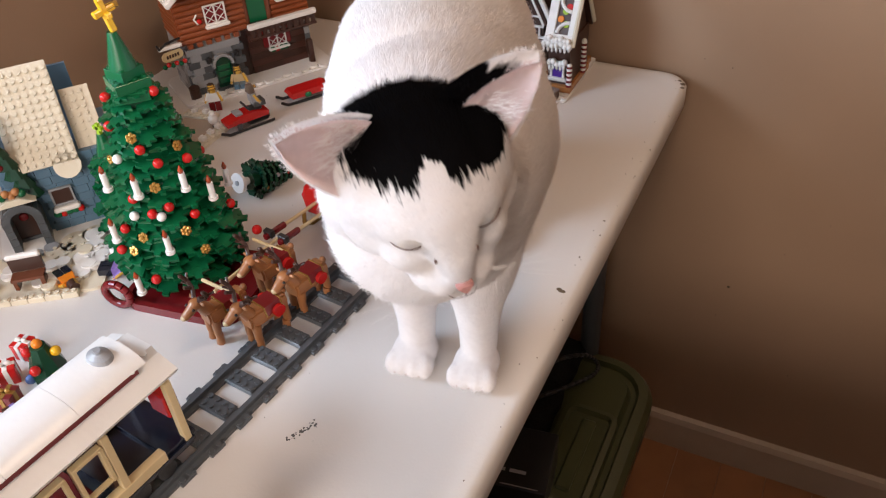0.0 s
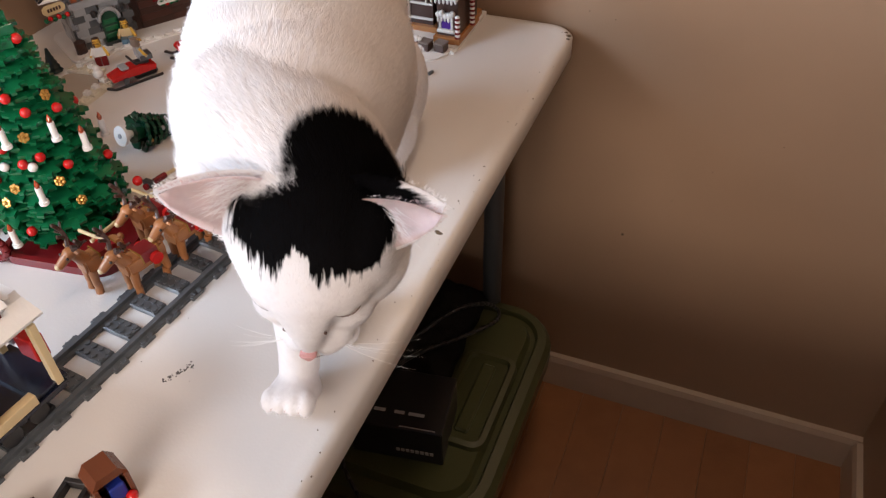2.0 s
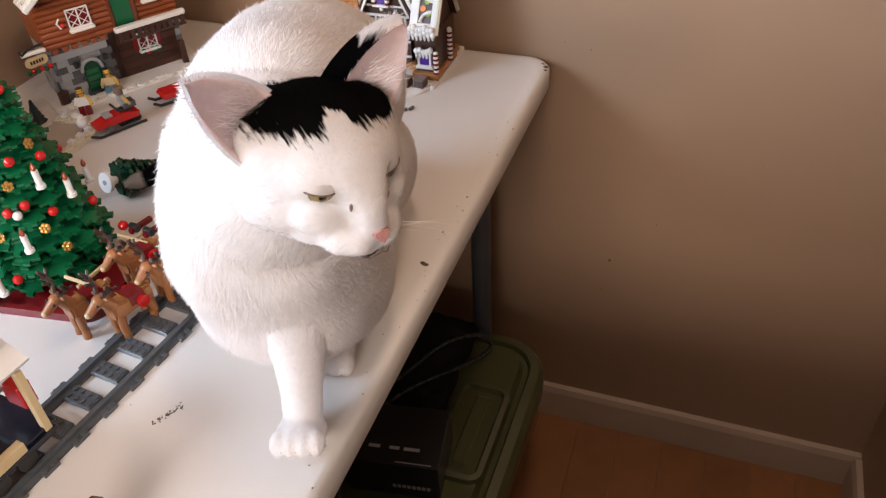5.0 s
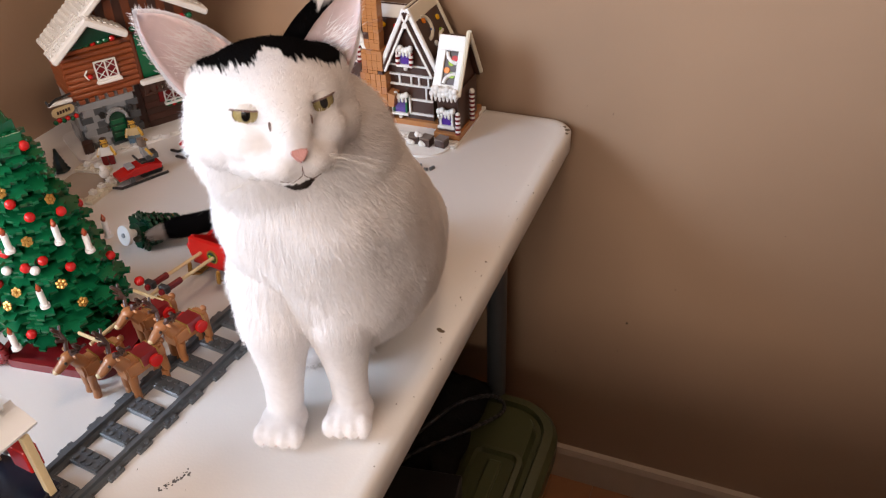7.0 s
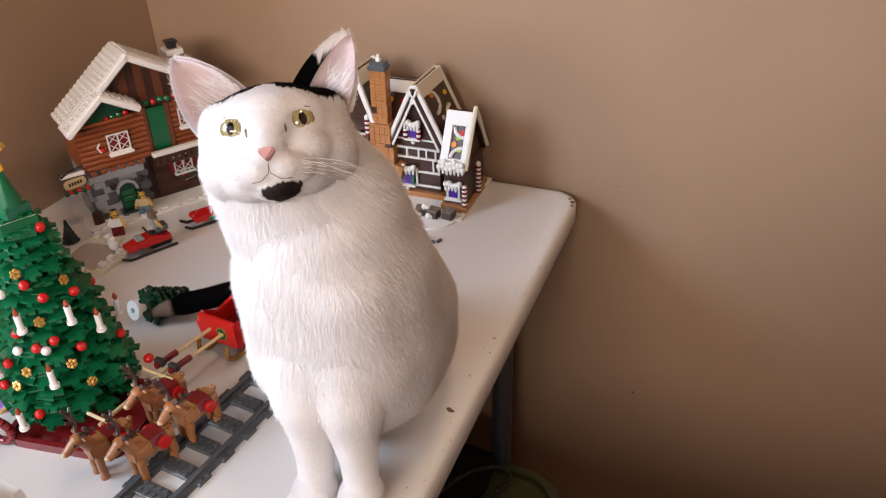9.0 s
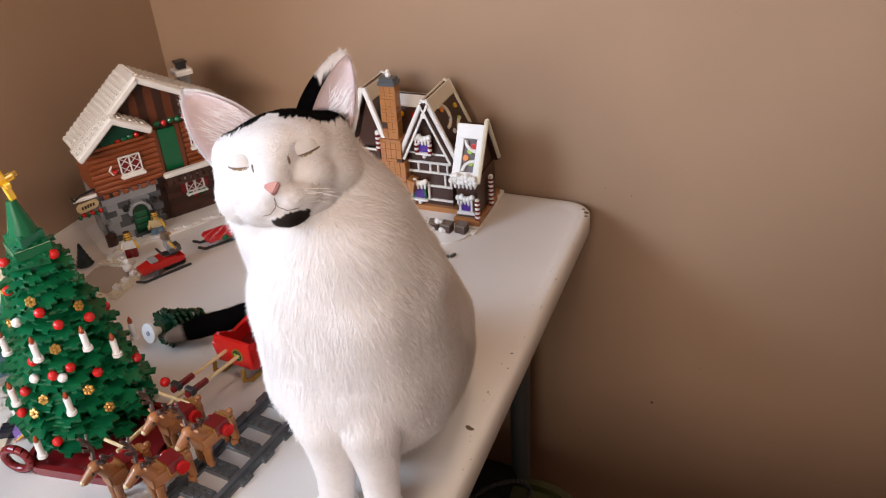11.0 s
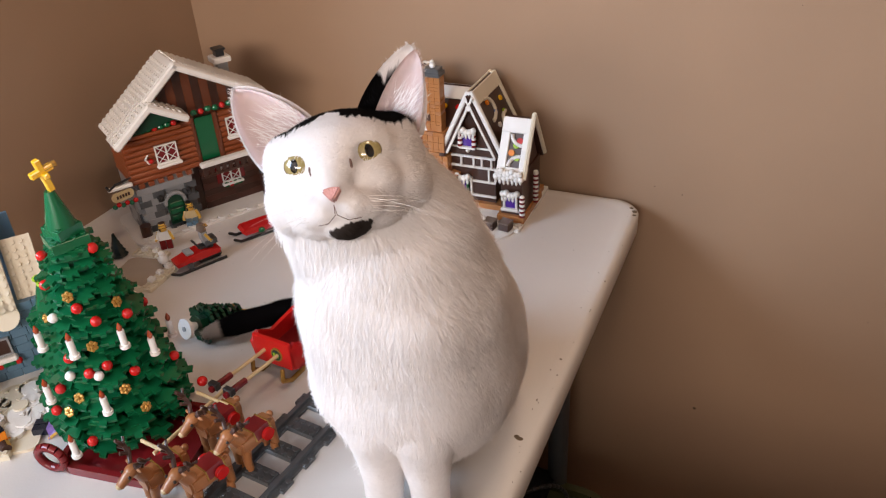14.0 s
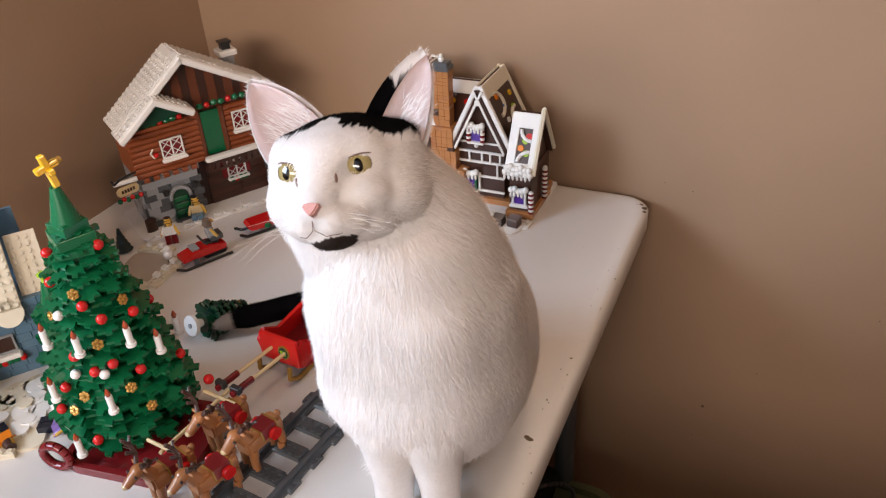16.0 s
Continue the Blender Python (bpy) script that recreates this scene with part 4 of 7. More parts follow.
def big_tree():
    t = thing("christmas_tree", T(*TREE_AT, ZT, 0, 0, 12), "green brick-built Christmas tree with candles, red baubles and gold star", "toy tree")
    rnd = random.Random(11)
    base = 0.010
    leaves = {k: leaf_mesh(0.018 + 0.003 * k, 0.023 + 0.005 * k, k) for k in range(4)}
    core = B()
    cyl(core, 0, 0, base, 0.042, 0.185, r2=0.014, n=14)
    part("core", core, DGREEN, t)
    rows = 17
    for k in range(rows):
        f = k / (rows - 1)
        z = base + 0.010 + 0.184 * f
        r = (0.050 * (1 - f) ** 0.95 + 0.026) * (0.86 if k < 2 else 1)
        n = max(6, int(round(2 * math.pi * r / 0.0205)))
        for j in range(n):
            a = 360 * (j + 0.5 * (k % 2)) / n + rnd.uniform(-7, 7)
            size = 3 if f < 0.3 else 2 if f < 0.55 else 1 if f < 0.8 else 0
            l = 0.023 + 0.005 * size
            rr = r - l + rnd.uniform(-0.004, 0.004)
            hang("leaf", leaves[size], GREEN, t, m=T(0, 0, z + rnd.uniform(-0.002, 0.002), 0, 0, a) @ T(rr, 0, 0, rnd.uniform(-9, 9), 12 + rnd.uniform(-6, 8), rnd.uniform(-12, 12)))
    for z, n in ((0.196, 2), (0.2056, 2), (0.2152, 2)):
        brick(t, GREEN, 3 if z > 0.21 else 4, 3 if z > 0.21 else 4, 0, 0, z, 20 * z * 100)
    for k in range(8):
        a = radians(45 * k + 20)
        part("side_stud", cyl(B(), 0, 0, 0, 0.0024, 0.0018, n=8), GREEN, t, m=T(0.0122 * math.cos(a), 0.0122 * math.sin(a), 0.211, 0, 90, 45 * k + 20))
    part("tip", cyl(B(), 0, 0, 0.2245, 0.0128, 0.032, r2=0.004, n=16), GREEN, t, "plain green cone tip", smooth=40)
    s = part("star", box(B(), 0, 0, 0, 0.0055, 0.006, 0.030, bevel=0.0008), YELLOW, t, "yellow star", T(0, 0, 0.271, 0, -10, 62))
    part("star_arm", box(B(), 0, 0, 0.004, 0.020, 0.0058, 0.0055, bevel=0.0008), YELLOW, s)
    part("star_arm", box(B(), 0, 0, 0.001, 0.005, 0.017, 0.005, bevel=0.0008), YELLOW, s)
    part("star_clip", cyl(B(), 0, 0, -0.004, 0.003, 0.012, n=10), GOLD, s, m=T(0.005, 0, 0.004, 0, 90, 0))
    fl = flower_mesh()
    def spot(a, f, out=0.0):
        r = 0.050 * (1 - f) ** 0.95 + 0.026 + out
        return T(0, 0, base + 0.010 + 0.184 * f, 0, 0, a) @ T(r - 0.005, 0, 0.004)
    for a, f in ((-66, 0.74), (-48, 0.66), (-88, 0.50), (-52, 0.44), (-70, 0.42), (-30, 0.36), (-104, 0.33), (-80, 0.07), (-112, 0.2), (-8, 0.62), (0, 0.97), (-130, 0.97), (-118, 0.84),
                 (20, 0.25), (60, 0.5), (170, 0.6)):
        bauble(t, RED, 0, 0, 0, 0.0048, spot(a, f))
    bauble(t, RED, 0, 0, 0, 0.0052, T(0, 0, 0.034, 0, 0, 20) @ T(0.078, 0, 0))
    for a, f in ((-104, 0.69), (-62, 0.40), (-90, 0.41)):
        bauble(t, WHITE, 0, 0, 0, 0.0045, spot(a, f))
    for a, f in ((-78, 0.52), (-30, 0.50), (-112, 0.26), (-62, 0.22), (-6, 0.38), (-92, 0.0), (-120, 0.52), (40, 0.3)):
        candle(t, spot(a, f, 0.004))
    for a, f in ((-74, 0.80), (-44, 0.30), (-96, 0.22), (-60, 0.55), (-14, 0.70), (-118, 0.68), (-34, 0.17), (-84, 0.3)):
        hang("flower", fl, GOLD, t, m=spot(a, f) @ T(0, 0, 0, 0, 70, 0))
    # tray under the tree
    tr = thing("tree_tray", T(-0.358, -0.598, ZT, 0, 0, 8), "dark red brick-built sled tray under the tree", "toy sled")
    part("tray", rounded(B(), -0.062, 0.066, -0.052, 0.052, 0.022, [(0.0, 0.0), (0.0, 0.0096), (0.006, 0.0096), (0.008, 0.005)]), DRED, tr, smooth=30)
    for s in (-1, 1):
        bm = B()
        for k in range(14):
            a0, a1 = math.pi * k / 14, math.pi * (k + 1) / 14
            f = lambda a: (-0.060 + 0.014 * math.cos(a * 2), s * 0.050, 0.016 + 0.013 * math.sin(a * 2))
            rod(bm, f(a0), f(a1), 0.0042, n=8)
        part("runner_curl", bm, DRED, tr, smooth=60)
    bm = B()
    for k in range(14):
        a0, a1 = 2 * math.pi * k / 14, 2 * math.pi * (k + 1) / 14
        f = lambda a: (0.060 + 0.012 * math.cos(a), 0.030, 0.014 + 0.012 * math.sin(a))
        rod(bm, f(a0), f(a1), 0.004, n=8)
    part("runner_curl", bm, DRED, tr, smooth=60)
    # second, smaller tree behind it
    s2 = thing("small_green_tree", T(-0.500, -0.545, ZT), "small green brick-built tree behind the large one", "toy tree")
    part("core", cyl(B(), 0, 0, 0.004, 0.024, 0.09, r2=0.006, n=10), DGREEN, s2)
    for k in range(7):
        f = k / 6
        for j in range(6):
            hang("leaf", leaves[1 if f < 0.5 else 0], GREEN, s2, m=T(0, 0, 0.012 + 0.075 * f, 0, 0, 60 * j + 30 * (k % 2)) @ T(0.010 * (1 - f), 0, 0, 0, 14, 0))
    part("tip", cyl(B(), 0, 0, 0.094, 0.011, 0.022, r2=0.004, n=12), GREEN, s2, smooth=40)
    part("star", box(box(B(), 0, 0, 0.122, 0.004, 0.004, 0.012), 0, 0, 0.123, 0.012, 0.004, 0.004), LIME, s2)


# ---- reindeer and sleigh ----
def reindeer():
    d = thing("reindeer", T(-0.250, -0.630, ZT, 0, 0, -14), "brown toy reindeer with dark antlers and red saddle", "toy reindeer", "reindeer team")
    # faces -y
    bm = B()
    prism(bm, [(-0.0068, 0.022), (0.0068, 0.022), (0.0078, 0.030), (0.006, 0.0365), (-0.006, 0.0365), (-0.0078, 0.030)], -0.018, 0.019)
    bmesh.ops.bevel(bm, geom=bm.edges[:], offset=0.0018, segments=2, affect="EDGES")
    part("body", bm, NOUGATB, d, smooth=50)
    for y in (-0.013, 0.0145):
        for s in (-1, 1):
            bm = rod(B(), (s * 0.0048, y, 0.026), (s * 0.0048, y + (0.002 if y > 0 else -0.001), 0.009), 0.0040, 0.0029, n=10)
            rod(bm, (s * 0.0048, y, 0.010), (s * 0.0048, y - 0.001, 0.0), 0.0029, 0.0034, n=10)
            part("leg", bm, NOUGATB, d, smooth=50)
    bm = rod(B(), (0, -0.012, 0.031), (0, -0.020, 0.046), 0.0062, 0.0048, n=12)
    ball(bm, 0, -0.0215, 0.0465, 0.0052, 0.0062, 0.005)
    rod(bm, (0, -0.022, 0.0465), (0, -0.0325, 0.0405), 0.0046, 0.0032, n=12)
    ball(bm, 0, -0.0325, 0.0405, 0.0033)
    part("head", bm, NOUGATB, d, smooth=60)
    part("muzzle", ball(B(), 0, -0.0340, 0.0402, 0.0026, n=2), TAN, d, smooth=180)
    for s in (-1, 1):
        part("eye", ball(B(), s * 0.0043, -0.0268, 0.0462, 0.0012, n=2), BLACK, d)
        part("ear", ball(B(), s * 0.0062, -0.0195, 0.0492, 0.0030, 0.0014, 0.0017, n=2), NOUGATB, d, smooth=180)
        bm = B()
        tube(bm, [(s * 0.003, -0.020, 0.050), (s * 0.0075, -0.0165, 0.055), (s * 0.012, -0.0165, 0.060), (s * 0.0135, -0.020, 0.066)], 0.0018, 6)
        rod(bm, (s * 0.0075, -0.0165, 0.055), (s * 0.0085, -0.0225, 0.0585), 0.0016, n=6)
        rod(bm, (s * 0.012, -0.0165, 0.060), (s * 0.016, -0.013, 0.0635), 0.0011, n=6)
        rod(bm, (s * 0.010, -0.0165, 0.0575), (s * 0.0145, -0.020, 0.0595), 0.0010, n=6)
        part("antler", bm, DBROWN, d, "dark brown antler", smooth=60)
        part("saddle_bag", cyl(B(), 0, 0, 0, 0.0054, 0.003, n=14), RED, d, "round red saddle bag", T(s * 0.0078 - (0.003 if s < 0 else 0), 0.007, 0.029, 0, 90, 0), 40)
    bm = prism(B(), [(-0.0084, 0.029), (-0.0064, 0.0372), (0.0064, 0.0372), (0.0084, 0.029), (0.0080, 0.029), (0.0060, 0.0366), (-0.0060, 0.0366), (-0.0080, 0.029)], -0.004, 0.012)
    part("saddle_cloth", bm, DRED, d)
    bm = B()
    for y in (-0.004, 0.012):
        prism(bm, [(-0.0087, 0.029), (-0.0067, 0.0375), (0.0067, 0.0375), (0.0087, 0.029), (0.0083, 0.029), (0.0063, 0.0371), (-0.0063, 0.0371), (-0.0083, 0.029)], y - 0.0006, y + 0.0006)
    part("saddle_trim", bm, GOLD, d, "gold piping")
    part("tail", ball(B(), 0, 0.0205, 0.034, 0.0026, 0.003, 0.0035), NOUGATB, d, smooth=180)
    d.scale = (1.3, 1.15, 1.12)
    for x, y, a in ((-0.288, -0.640, -16), (-0.238, -0.578, -10), (-0.280, -0.572, -12)):
        copy_thing(d, T(x, y, ZT, 0, 0, a))
    sl = thing("sleigh", T(-0.281, -0.424, ZT, 0, 0, -6) @ Matrix.Diagonal((1.1, 1, 1.3, 1)), "red toy sleigh with gold emblem and tan shafts", "toy sleigh")
    pts = [(-0.050, 0.030), (-0.046, 0.012), (-0.030, 0.008), (0.035, 0.008), (0.046, 0.016), (0.050, 0.046), (0.044, 0.046), (0.036, 0.030), (-0.02, 0.026), (-0.040, 0.036)]
    for s in (-1, 1):
        part("side", prism(B(), pts, 0, 0.004, m=T(s * 0.022, 0, 0, 0, 0, 90)), RED, sl, "red curved side")
    part("floor_plate", box(B(), 0, 0, 0.011, 0.044, 0.08, 0.004), DRED, sl)
    part("front_panel", box(B(), 0, -0.048, 0.026, 0.044, 0.005, 0.026, bevel=0.001), RED, sl)
    part("backrest", box(B(), 0, 0.042, 0.032, 0.044, 0.008, 0.036, bevel=0.002), RED, sl)
    part("seat", box(B(), 0, 0.024, 0.020, 0.042, 0.02, 0.012, bevel=0.001), DRED, sl)
    em = part("emblem", cyl(B(), 0, 0, 0, 0.0065, 0.0012, n=18), GOLD, sl, "round gold-rimmed emblem", T(0.0065, -0.0506, 0.026, 90, 0, 0))
    part("emblem_face", cyl(B(), 0, 0, 0.0012, 0.0050, 0.0006, n=18), DGREEN, em)
    for k in (-1, 1):
        part("emblem_bar", box(B(), k * 0.0018, 0, 0.002, 0.0024, 0.004, 0.0006), LIME, em)
    for s in (-1, 1):
        part("runner", tube(B(), [(s * 0.018, 0.05, 0.003), (s * 0.018, -0.05, 0.003), (s * 0.018, -0.062, 0.009), (s * 0.018, -0.060, 0.018)], 0.0022), GOLD, sl)
        part("shaft", rod(B(), (s * 0.0085, -0.045, 0.026), (s * 0.0085, -0.105, 0.030), 0.0016, n=8), TAN, sl, "tan wooden-coloured shaft")
        part("shaft_end", rod(B(), (s * 0.0085, -0.100, 0.030), (s * 0.0085, -0.128, 0.032), 0.0028, n=8), DRED, sl)
        part("shaft_clip", box(B(), s * 0.0085, -0.122, 0.033, 0.010, 0.006, 0.006, bevel=0.0005), BLACK, sl)
    part("pole", rod(B(), (0, -0.115, 0.030), (0, -0.21, 0.029), 0.0016, n=8), TAN, sl)
    for y in (-0.135, -0.205):
        part("crossbar", rod(B(), (-0.018, y, 0.031), (0.018, y, 0.031), 0.0016, n=8), TAN, sl)


def lying_tree():
    m = Matrix.Translation((-0.404, -0.452, ZT + 0.0225)) @ pose(0, 0, 0, 0, 0, -14) @ pose(0, 0, 0, -106, 0, 0)
    t = thing("fallen_tree", m, "small dark green toy tree lying on its side, white dish base", "toy tree")
    bm = cyl(B(), 0, 0, -0.011, 0.007, 0.011, r2=0.004, n=20)
    cyl(bm, 0, 0, -0.015, 0.0118, 0.004, n=20)
    part("dish", bm, WHITE, t, "round white dish base", smooth=40)
    part("dish_hub", cyl(B(), 0, 0, -0.0162, 0.0028, 0.002, n=12), LGREY, t)
    me = leaf_mesh(0.017, 0.022, 5)
    for k in range(6):
        f = k / 5
        for j in range(7):
            hang("leaf", me, DGREEN, t, m=T(0, 0, 0.012 + 0.045 * f, 0, 0, 51.4 * j + 25 * (k % 2)) @ T(0.004 * (1 - f) - 0.001, 0, 0, 0, 16, 0) @ Matrix.Diagonal((1 - 0.45 * f, 1, 1, 1)))
    part("core", cyl(B(), 0, 0, 0, 0.012, 0.056, r2=0.004, n=10), DGREEN, t)
    rnd = random.Random(2)
    for k in range(9):
        a, f = rnd.uniform(0, 6.28), rnd.uniform(0.1, 0.9)
        r = 0.019 * (1 - 0.55 * f)
        bauble(t, (RED, GOLD, LGREY)[k % 3], r * math.cos(a), r * math.sin(a), 0.006 + 0.05 * f, 0.0026)
    bm = B()
    for k in range(5):
        a = 2 * math.pi * k / 5
        rod(bm, (0, 0, 0.064), (0.008 * math.cos(a), 0.0, 0.064 + 0.008 * math.sin(a)), 0.0022, 0.0005, n=5)
    part("star", bm, YELLOW, t, "clear yellow star")


# ---- toy houses ----
def lattice_window(parent, m, w, h, glass=None, sill=True):
    """A two-leaf lattice window: white frame, crossing bars, white sill."""
    win = part("window", box(B(), 0, 0.001, h / 2, w, 0.001, h), glass or DBROWN, parent, "white lattice window", m)
    t = 0.0013
    for x in (-w / 2, 0, w / 2):
        part("frame_bar", box(B(), x, -0.001, h / 2, t * 1.3, 0.0022, h), WHITE, win)
    for z in (0, h):
        part("frame_bar", box(B(), 0, -0.0012, z, w + t * 1.3, 0.0026, t * 1.3), WHITE, win)
    for k in (-1, 1):
        bm = B()
        cx = k * w / 4
        for j in range(2):
            z = h * (0.25 + 0.5 * j)
            for e in (-1, 1):
                rod(bm, (cx - w / 4, -0.0008, z - e * h / 4), (cx + w / 4, -0.0008, z + e * h / 4), 0.00055, n=5)
        part("lattice", bm, WHITE, win)
    if sill:
        part("sill", box(B(), 0, -0.004, -0.0028, w + 0.006, 0.008, 0.0042, bevel=0.0012), WHITE, win, "snow-white sill")
    return win


def studded_slab(parent, name, mat, m, sx, sy, th=0.0032, label="", step=S):
    """A plate with studs over its whole upper face; it spans x 0 to sx, y 0 to sy."""
    bm = box(B(), sx / 2, sy / 2, th / 2, sx, sy, th, bevel=0.0004)
    for i in range(int(sx / step)):
        for j in range(int(sy / step)):
            cyl(bm, (i + 0.5) * step, (j + 0.5) * step, th, 0.0024, 0.0017, n=8)
    return part(name, bm, mat, parent, label, m)


def slope(a, b):
    """The pose of a plate whose x runs from a to b in the xz plane."""
    return T(a[0], 0, a[1], 0, -math.degrees(math.atan2(b[1] - a[1], b[0] - a[0])), 0), math.hypot(b[0] - a[0], b[1] - a[1])


def garland(parent, x0, x1, z, y, n):
    rnd = random.Random(int(x0 * 1e4))
    for k in range(n):
        x = x0 + (x1 - x0) * k / (n - 1)
        red = k % 3 == 1
        part("garland_piece", ball(B(), x, y, z + rnd.uniform(-0.001, 0.001), 0.0040 if red else 0.0050, 0.0036, 0.0042, n=2), RED if red else GREEN, parent)


def lodge():
    l = thing("toy_lodge", T(-0.626, -0.281, ZT, 0, 0, 58.3), "brick-built log lodge with snowy roof and stone ground floor", "toy house")
    W, D = 0.184, 0.070
    # snowy ground
    part("base_plate", rounded(B(), -0.022, W + 0.02, -0.030, D + 0.01, 0.016, [(0, 0), (0, 0.0032)]), WHITE, l, "white snow base")
    for k in range(15):
        x = -0.014 + 0.0142 * k
        part("snow_piece", cyl(B(), x, -0.022 + 0.004 * math.sin(k * 2.1), 0.0032, 0.0078, 0.0028 + 0.0004 * (k % 3), n=12), WHITE, l)
    # ground floor: stone on the left, dark red-brown on the right
    rnd = random.Random(21)
    part("stone_core", box(B(), 0.0385, D / 2 + 0.001, 0.0405, 0.075, D - 0.004, 0.075), LGREY, l)
    for k in range(8):
        for j in range(5):
            x = (j + 0.5) * 0.0152 + (0.004 if k % 2 else 0) - 0.001
            if 0.028 < x < 0.060 and k < 6:
                continue
            brick(l, GREY if rnd.random() < 0.35 else LGREY, 2, 1, x, 0.0015, 0.0032 + k * BR, h=BR, studs=False)
        for j in range(4):
            brick(l, GREY if rnd.random() < 0.35 else LGREY, 2, 1, -0.0005, 0.012 + j * 0.0155, 0.0032 + k * BR, 90, studs=False)
    part("lower_wall", box(B(), 0.131, 0.052, 0.0405, 0.108, 0.075, 0.075), DBROWN, l)
    for k in range(7):
        brick(l, BROWND if k % 2 else DBROWN, 6, 1, 0.115, 0.0165, 0.0032 + k * BR, studs=False)
        brick(l, BROWND if k % 2 == 0 else DBROWN, 6, 1, 0.160, 0.0165, 0.0032 + k * BR, studs=False)
    for k in range(7):
        brick(l, GREY if k % 2 else LGREY, 1, 1, 0.1815, 0.014, 0.0032 + k * BR, studs=False)
    # arched door
    bm = B()
    pts = [(-0.0115, 0.0), (0.0115, 0.0), (0.0115, 0.034)] + [(0.0115 * math.cos(a), 0.034 + 0.012 * math.sin(a)) for a in (0.3, 0.7, 1.2, 1.57, 1.94, 2.44, 2.84)] + [(-0.0115, 0.034)]
    prism(bm, pts, -0.0012, 0.002)
    door = part("door", bm, DGREEN, l, "dark green arched door", T(0.0445, -0.0035, 0.0035))
    for z in (0.012, 0.022, 0.032):
        part("door_panel", box(B(), 0, -0.0018, z, 0.018, 0.0012, 0.007, bevel=0.0004), GREEN, door)
    bm = B()
    for k in range(13):
        a = math.pi * k / 12
        box(bm, 0.0135 * math.cos(a), -0.0012, 0.0365 + 0.0135 * math.sin(a), 0.0042, 0.007, 0.0042, bevel=0.0005)
    part("arch", bm, LGREY, l, m=T(0.0445, -0.004, 0.0035))
    for x in (0.026, 0.066):
        lm = part("lantern", cyl(B(), 0, 0, 0, 0.0035, 0.006, r2=0.0045, n=6), BLACK, l, "black wall lantern", T(x, -0.0065, 0.047))
        part("lantern_cap", cyl(B(), 0, 0, 0.006, 0.005, 0.003, r2=0.001, n=6), BLACK, lm)
    part("barrel", cyl(B(), -0.004, -0.010, 0.0032, 0.0075, 0.018, n=12), DBROWN, l)
    part("doorstep", box(B(), 0.0445, -0.009, 0.0048, 0.03, 0.012, 0.0032, bevel=0.0004), GREY, l)
    lattice_window(l, T(0.134, 0.0105, 0.038), 0.026, 0.024, DRED)
    garland(l, 0.124, 0.144, 0.034, 0.006, 4)
    for x in (0.117, 0.151):
        part("shutter", box(B(), x, 0.0108, 0.050, 0.008, 0.002, 0.025, bevel=0.0004), DRED, l)
    # overhanging course and log storey
    for k in range(6):
        part("trim_block", box(B(), 0.007 + k * 0.013, -0.004, 0.0765, 0.0078, 0.009, 0.006, bevel=0.0005), LOGM, l)
    part("upper_core", box(B(), W / 2, D / 2, 0.113, W - 0.006, D - 0.006, 0.072), DBROWN, l)
    for k in range(9):
        z = 0.0825 + k * 0.0077
        for x0, x1, y in ((-0.003, 0.090, -0.002), (0.125, W, 0.0)):
            part("log", rod(B(), (x0, y, z), (x1, y, z), 0.0041, n=10), LOGM, l, smooth=50)
        part("log", rod(B(), (-0.001, -0.004, z), (-0.001, D, z), 0.0041, n=10), LOGM, l, smooth=50)
    for x in (0.092, 0.125):
        part("post", cyl(B(), x, -0.002, 0.078, 0.0042, 0.072, n=10), BROWN, l, smooth=50)
    lattice_window(l, T(0.049, -0.008, 0.101), 0.028, 0.025, DRED)
    lattice_window(l, T(0.151, -0.006, 0.112), 0.026, 0.025, DRED)
    part("upper_door", box(B(), 0.1085, -0.0015, 0.116, 0.026, 0.004, 0.062, bevel=0.0006), GREEN, l, "green balcony door")
    bm = tube(B(), [(0.024, -0.008, 0.104), (0.020, -0.008, 0.112), (0.024, -0.008, 0.117)], 0.0012, 6)
    part("wall_hook", bm, WHITE, l)
    part("hanging_lamp", ball(B(), 0.0265, -0.0085, 0.108, 0.0036), RED, l, smooth=180)
    # balcony
    part("balcony_floor", box(B(), 0.138, -0.006, 0.0765, 0.098, 0.020, 0.0045, bevel=0.0004), DBROWN, l)
    for k in range(11):
        part("balcony_slat", box(B(), 0.092 + k * 0.0092, -0.0155, 0.0735, 0.0058, 0.003, 0.012, bevel=0.0004), DBROWN, l)
    part("balcony_beam", box(B(), 0.138, -0.0155, 0.0665, 0.1, 0.004, 0.0035, bevel=0.0004), DBROWN, l)
    part("balcony_snow", rounded(B(), 0.086, 0.190, -0.021, -0.011, 0.004, [(0.001, 0.081), (0, 0.084), (0.001, 0.0872)]), WHITE, l, "snow along the balcony rail", smooth=60)
    garland(l, 0.096, 0.176, 0.158, -0.010, 9)
    garland(l, 0.006, 0.066, 0.153, -0.014, 8)
    # gable boards
    peak, le, re = (0.083, 0.220), (0.0, 0.154), (W, 0.163)
    for k in range(16):
        x0, x1 = W * k / 16, W * (k + 1) / 16
        top = lambda x: le[1] + (peak[1] - le[1]) * x / peak[0] if x < peak[0] else peak[1] + (re[1] - peak[1]) * (x - peak[0]) / (re[0] - peak[0])
        part("gable_board", prism(B(), [(x0, 0.149), (x1, 0.149), (x1, top(x1)), (x0, top(x0))], 0.0015 + 0.001 * (k % 2), 0.006), DBROWN if k % 2 else BROWN, l)
    part("gable_back", prism(B(), [(0, 0.149), (W, 0.149), re, peak, le], D - 0.004, D), DBROWN, l)
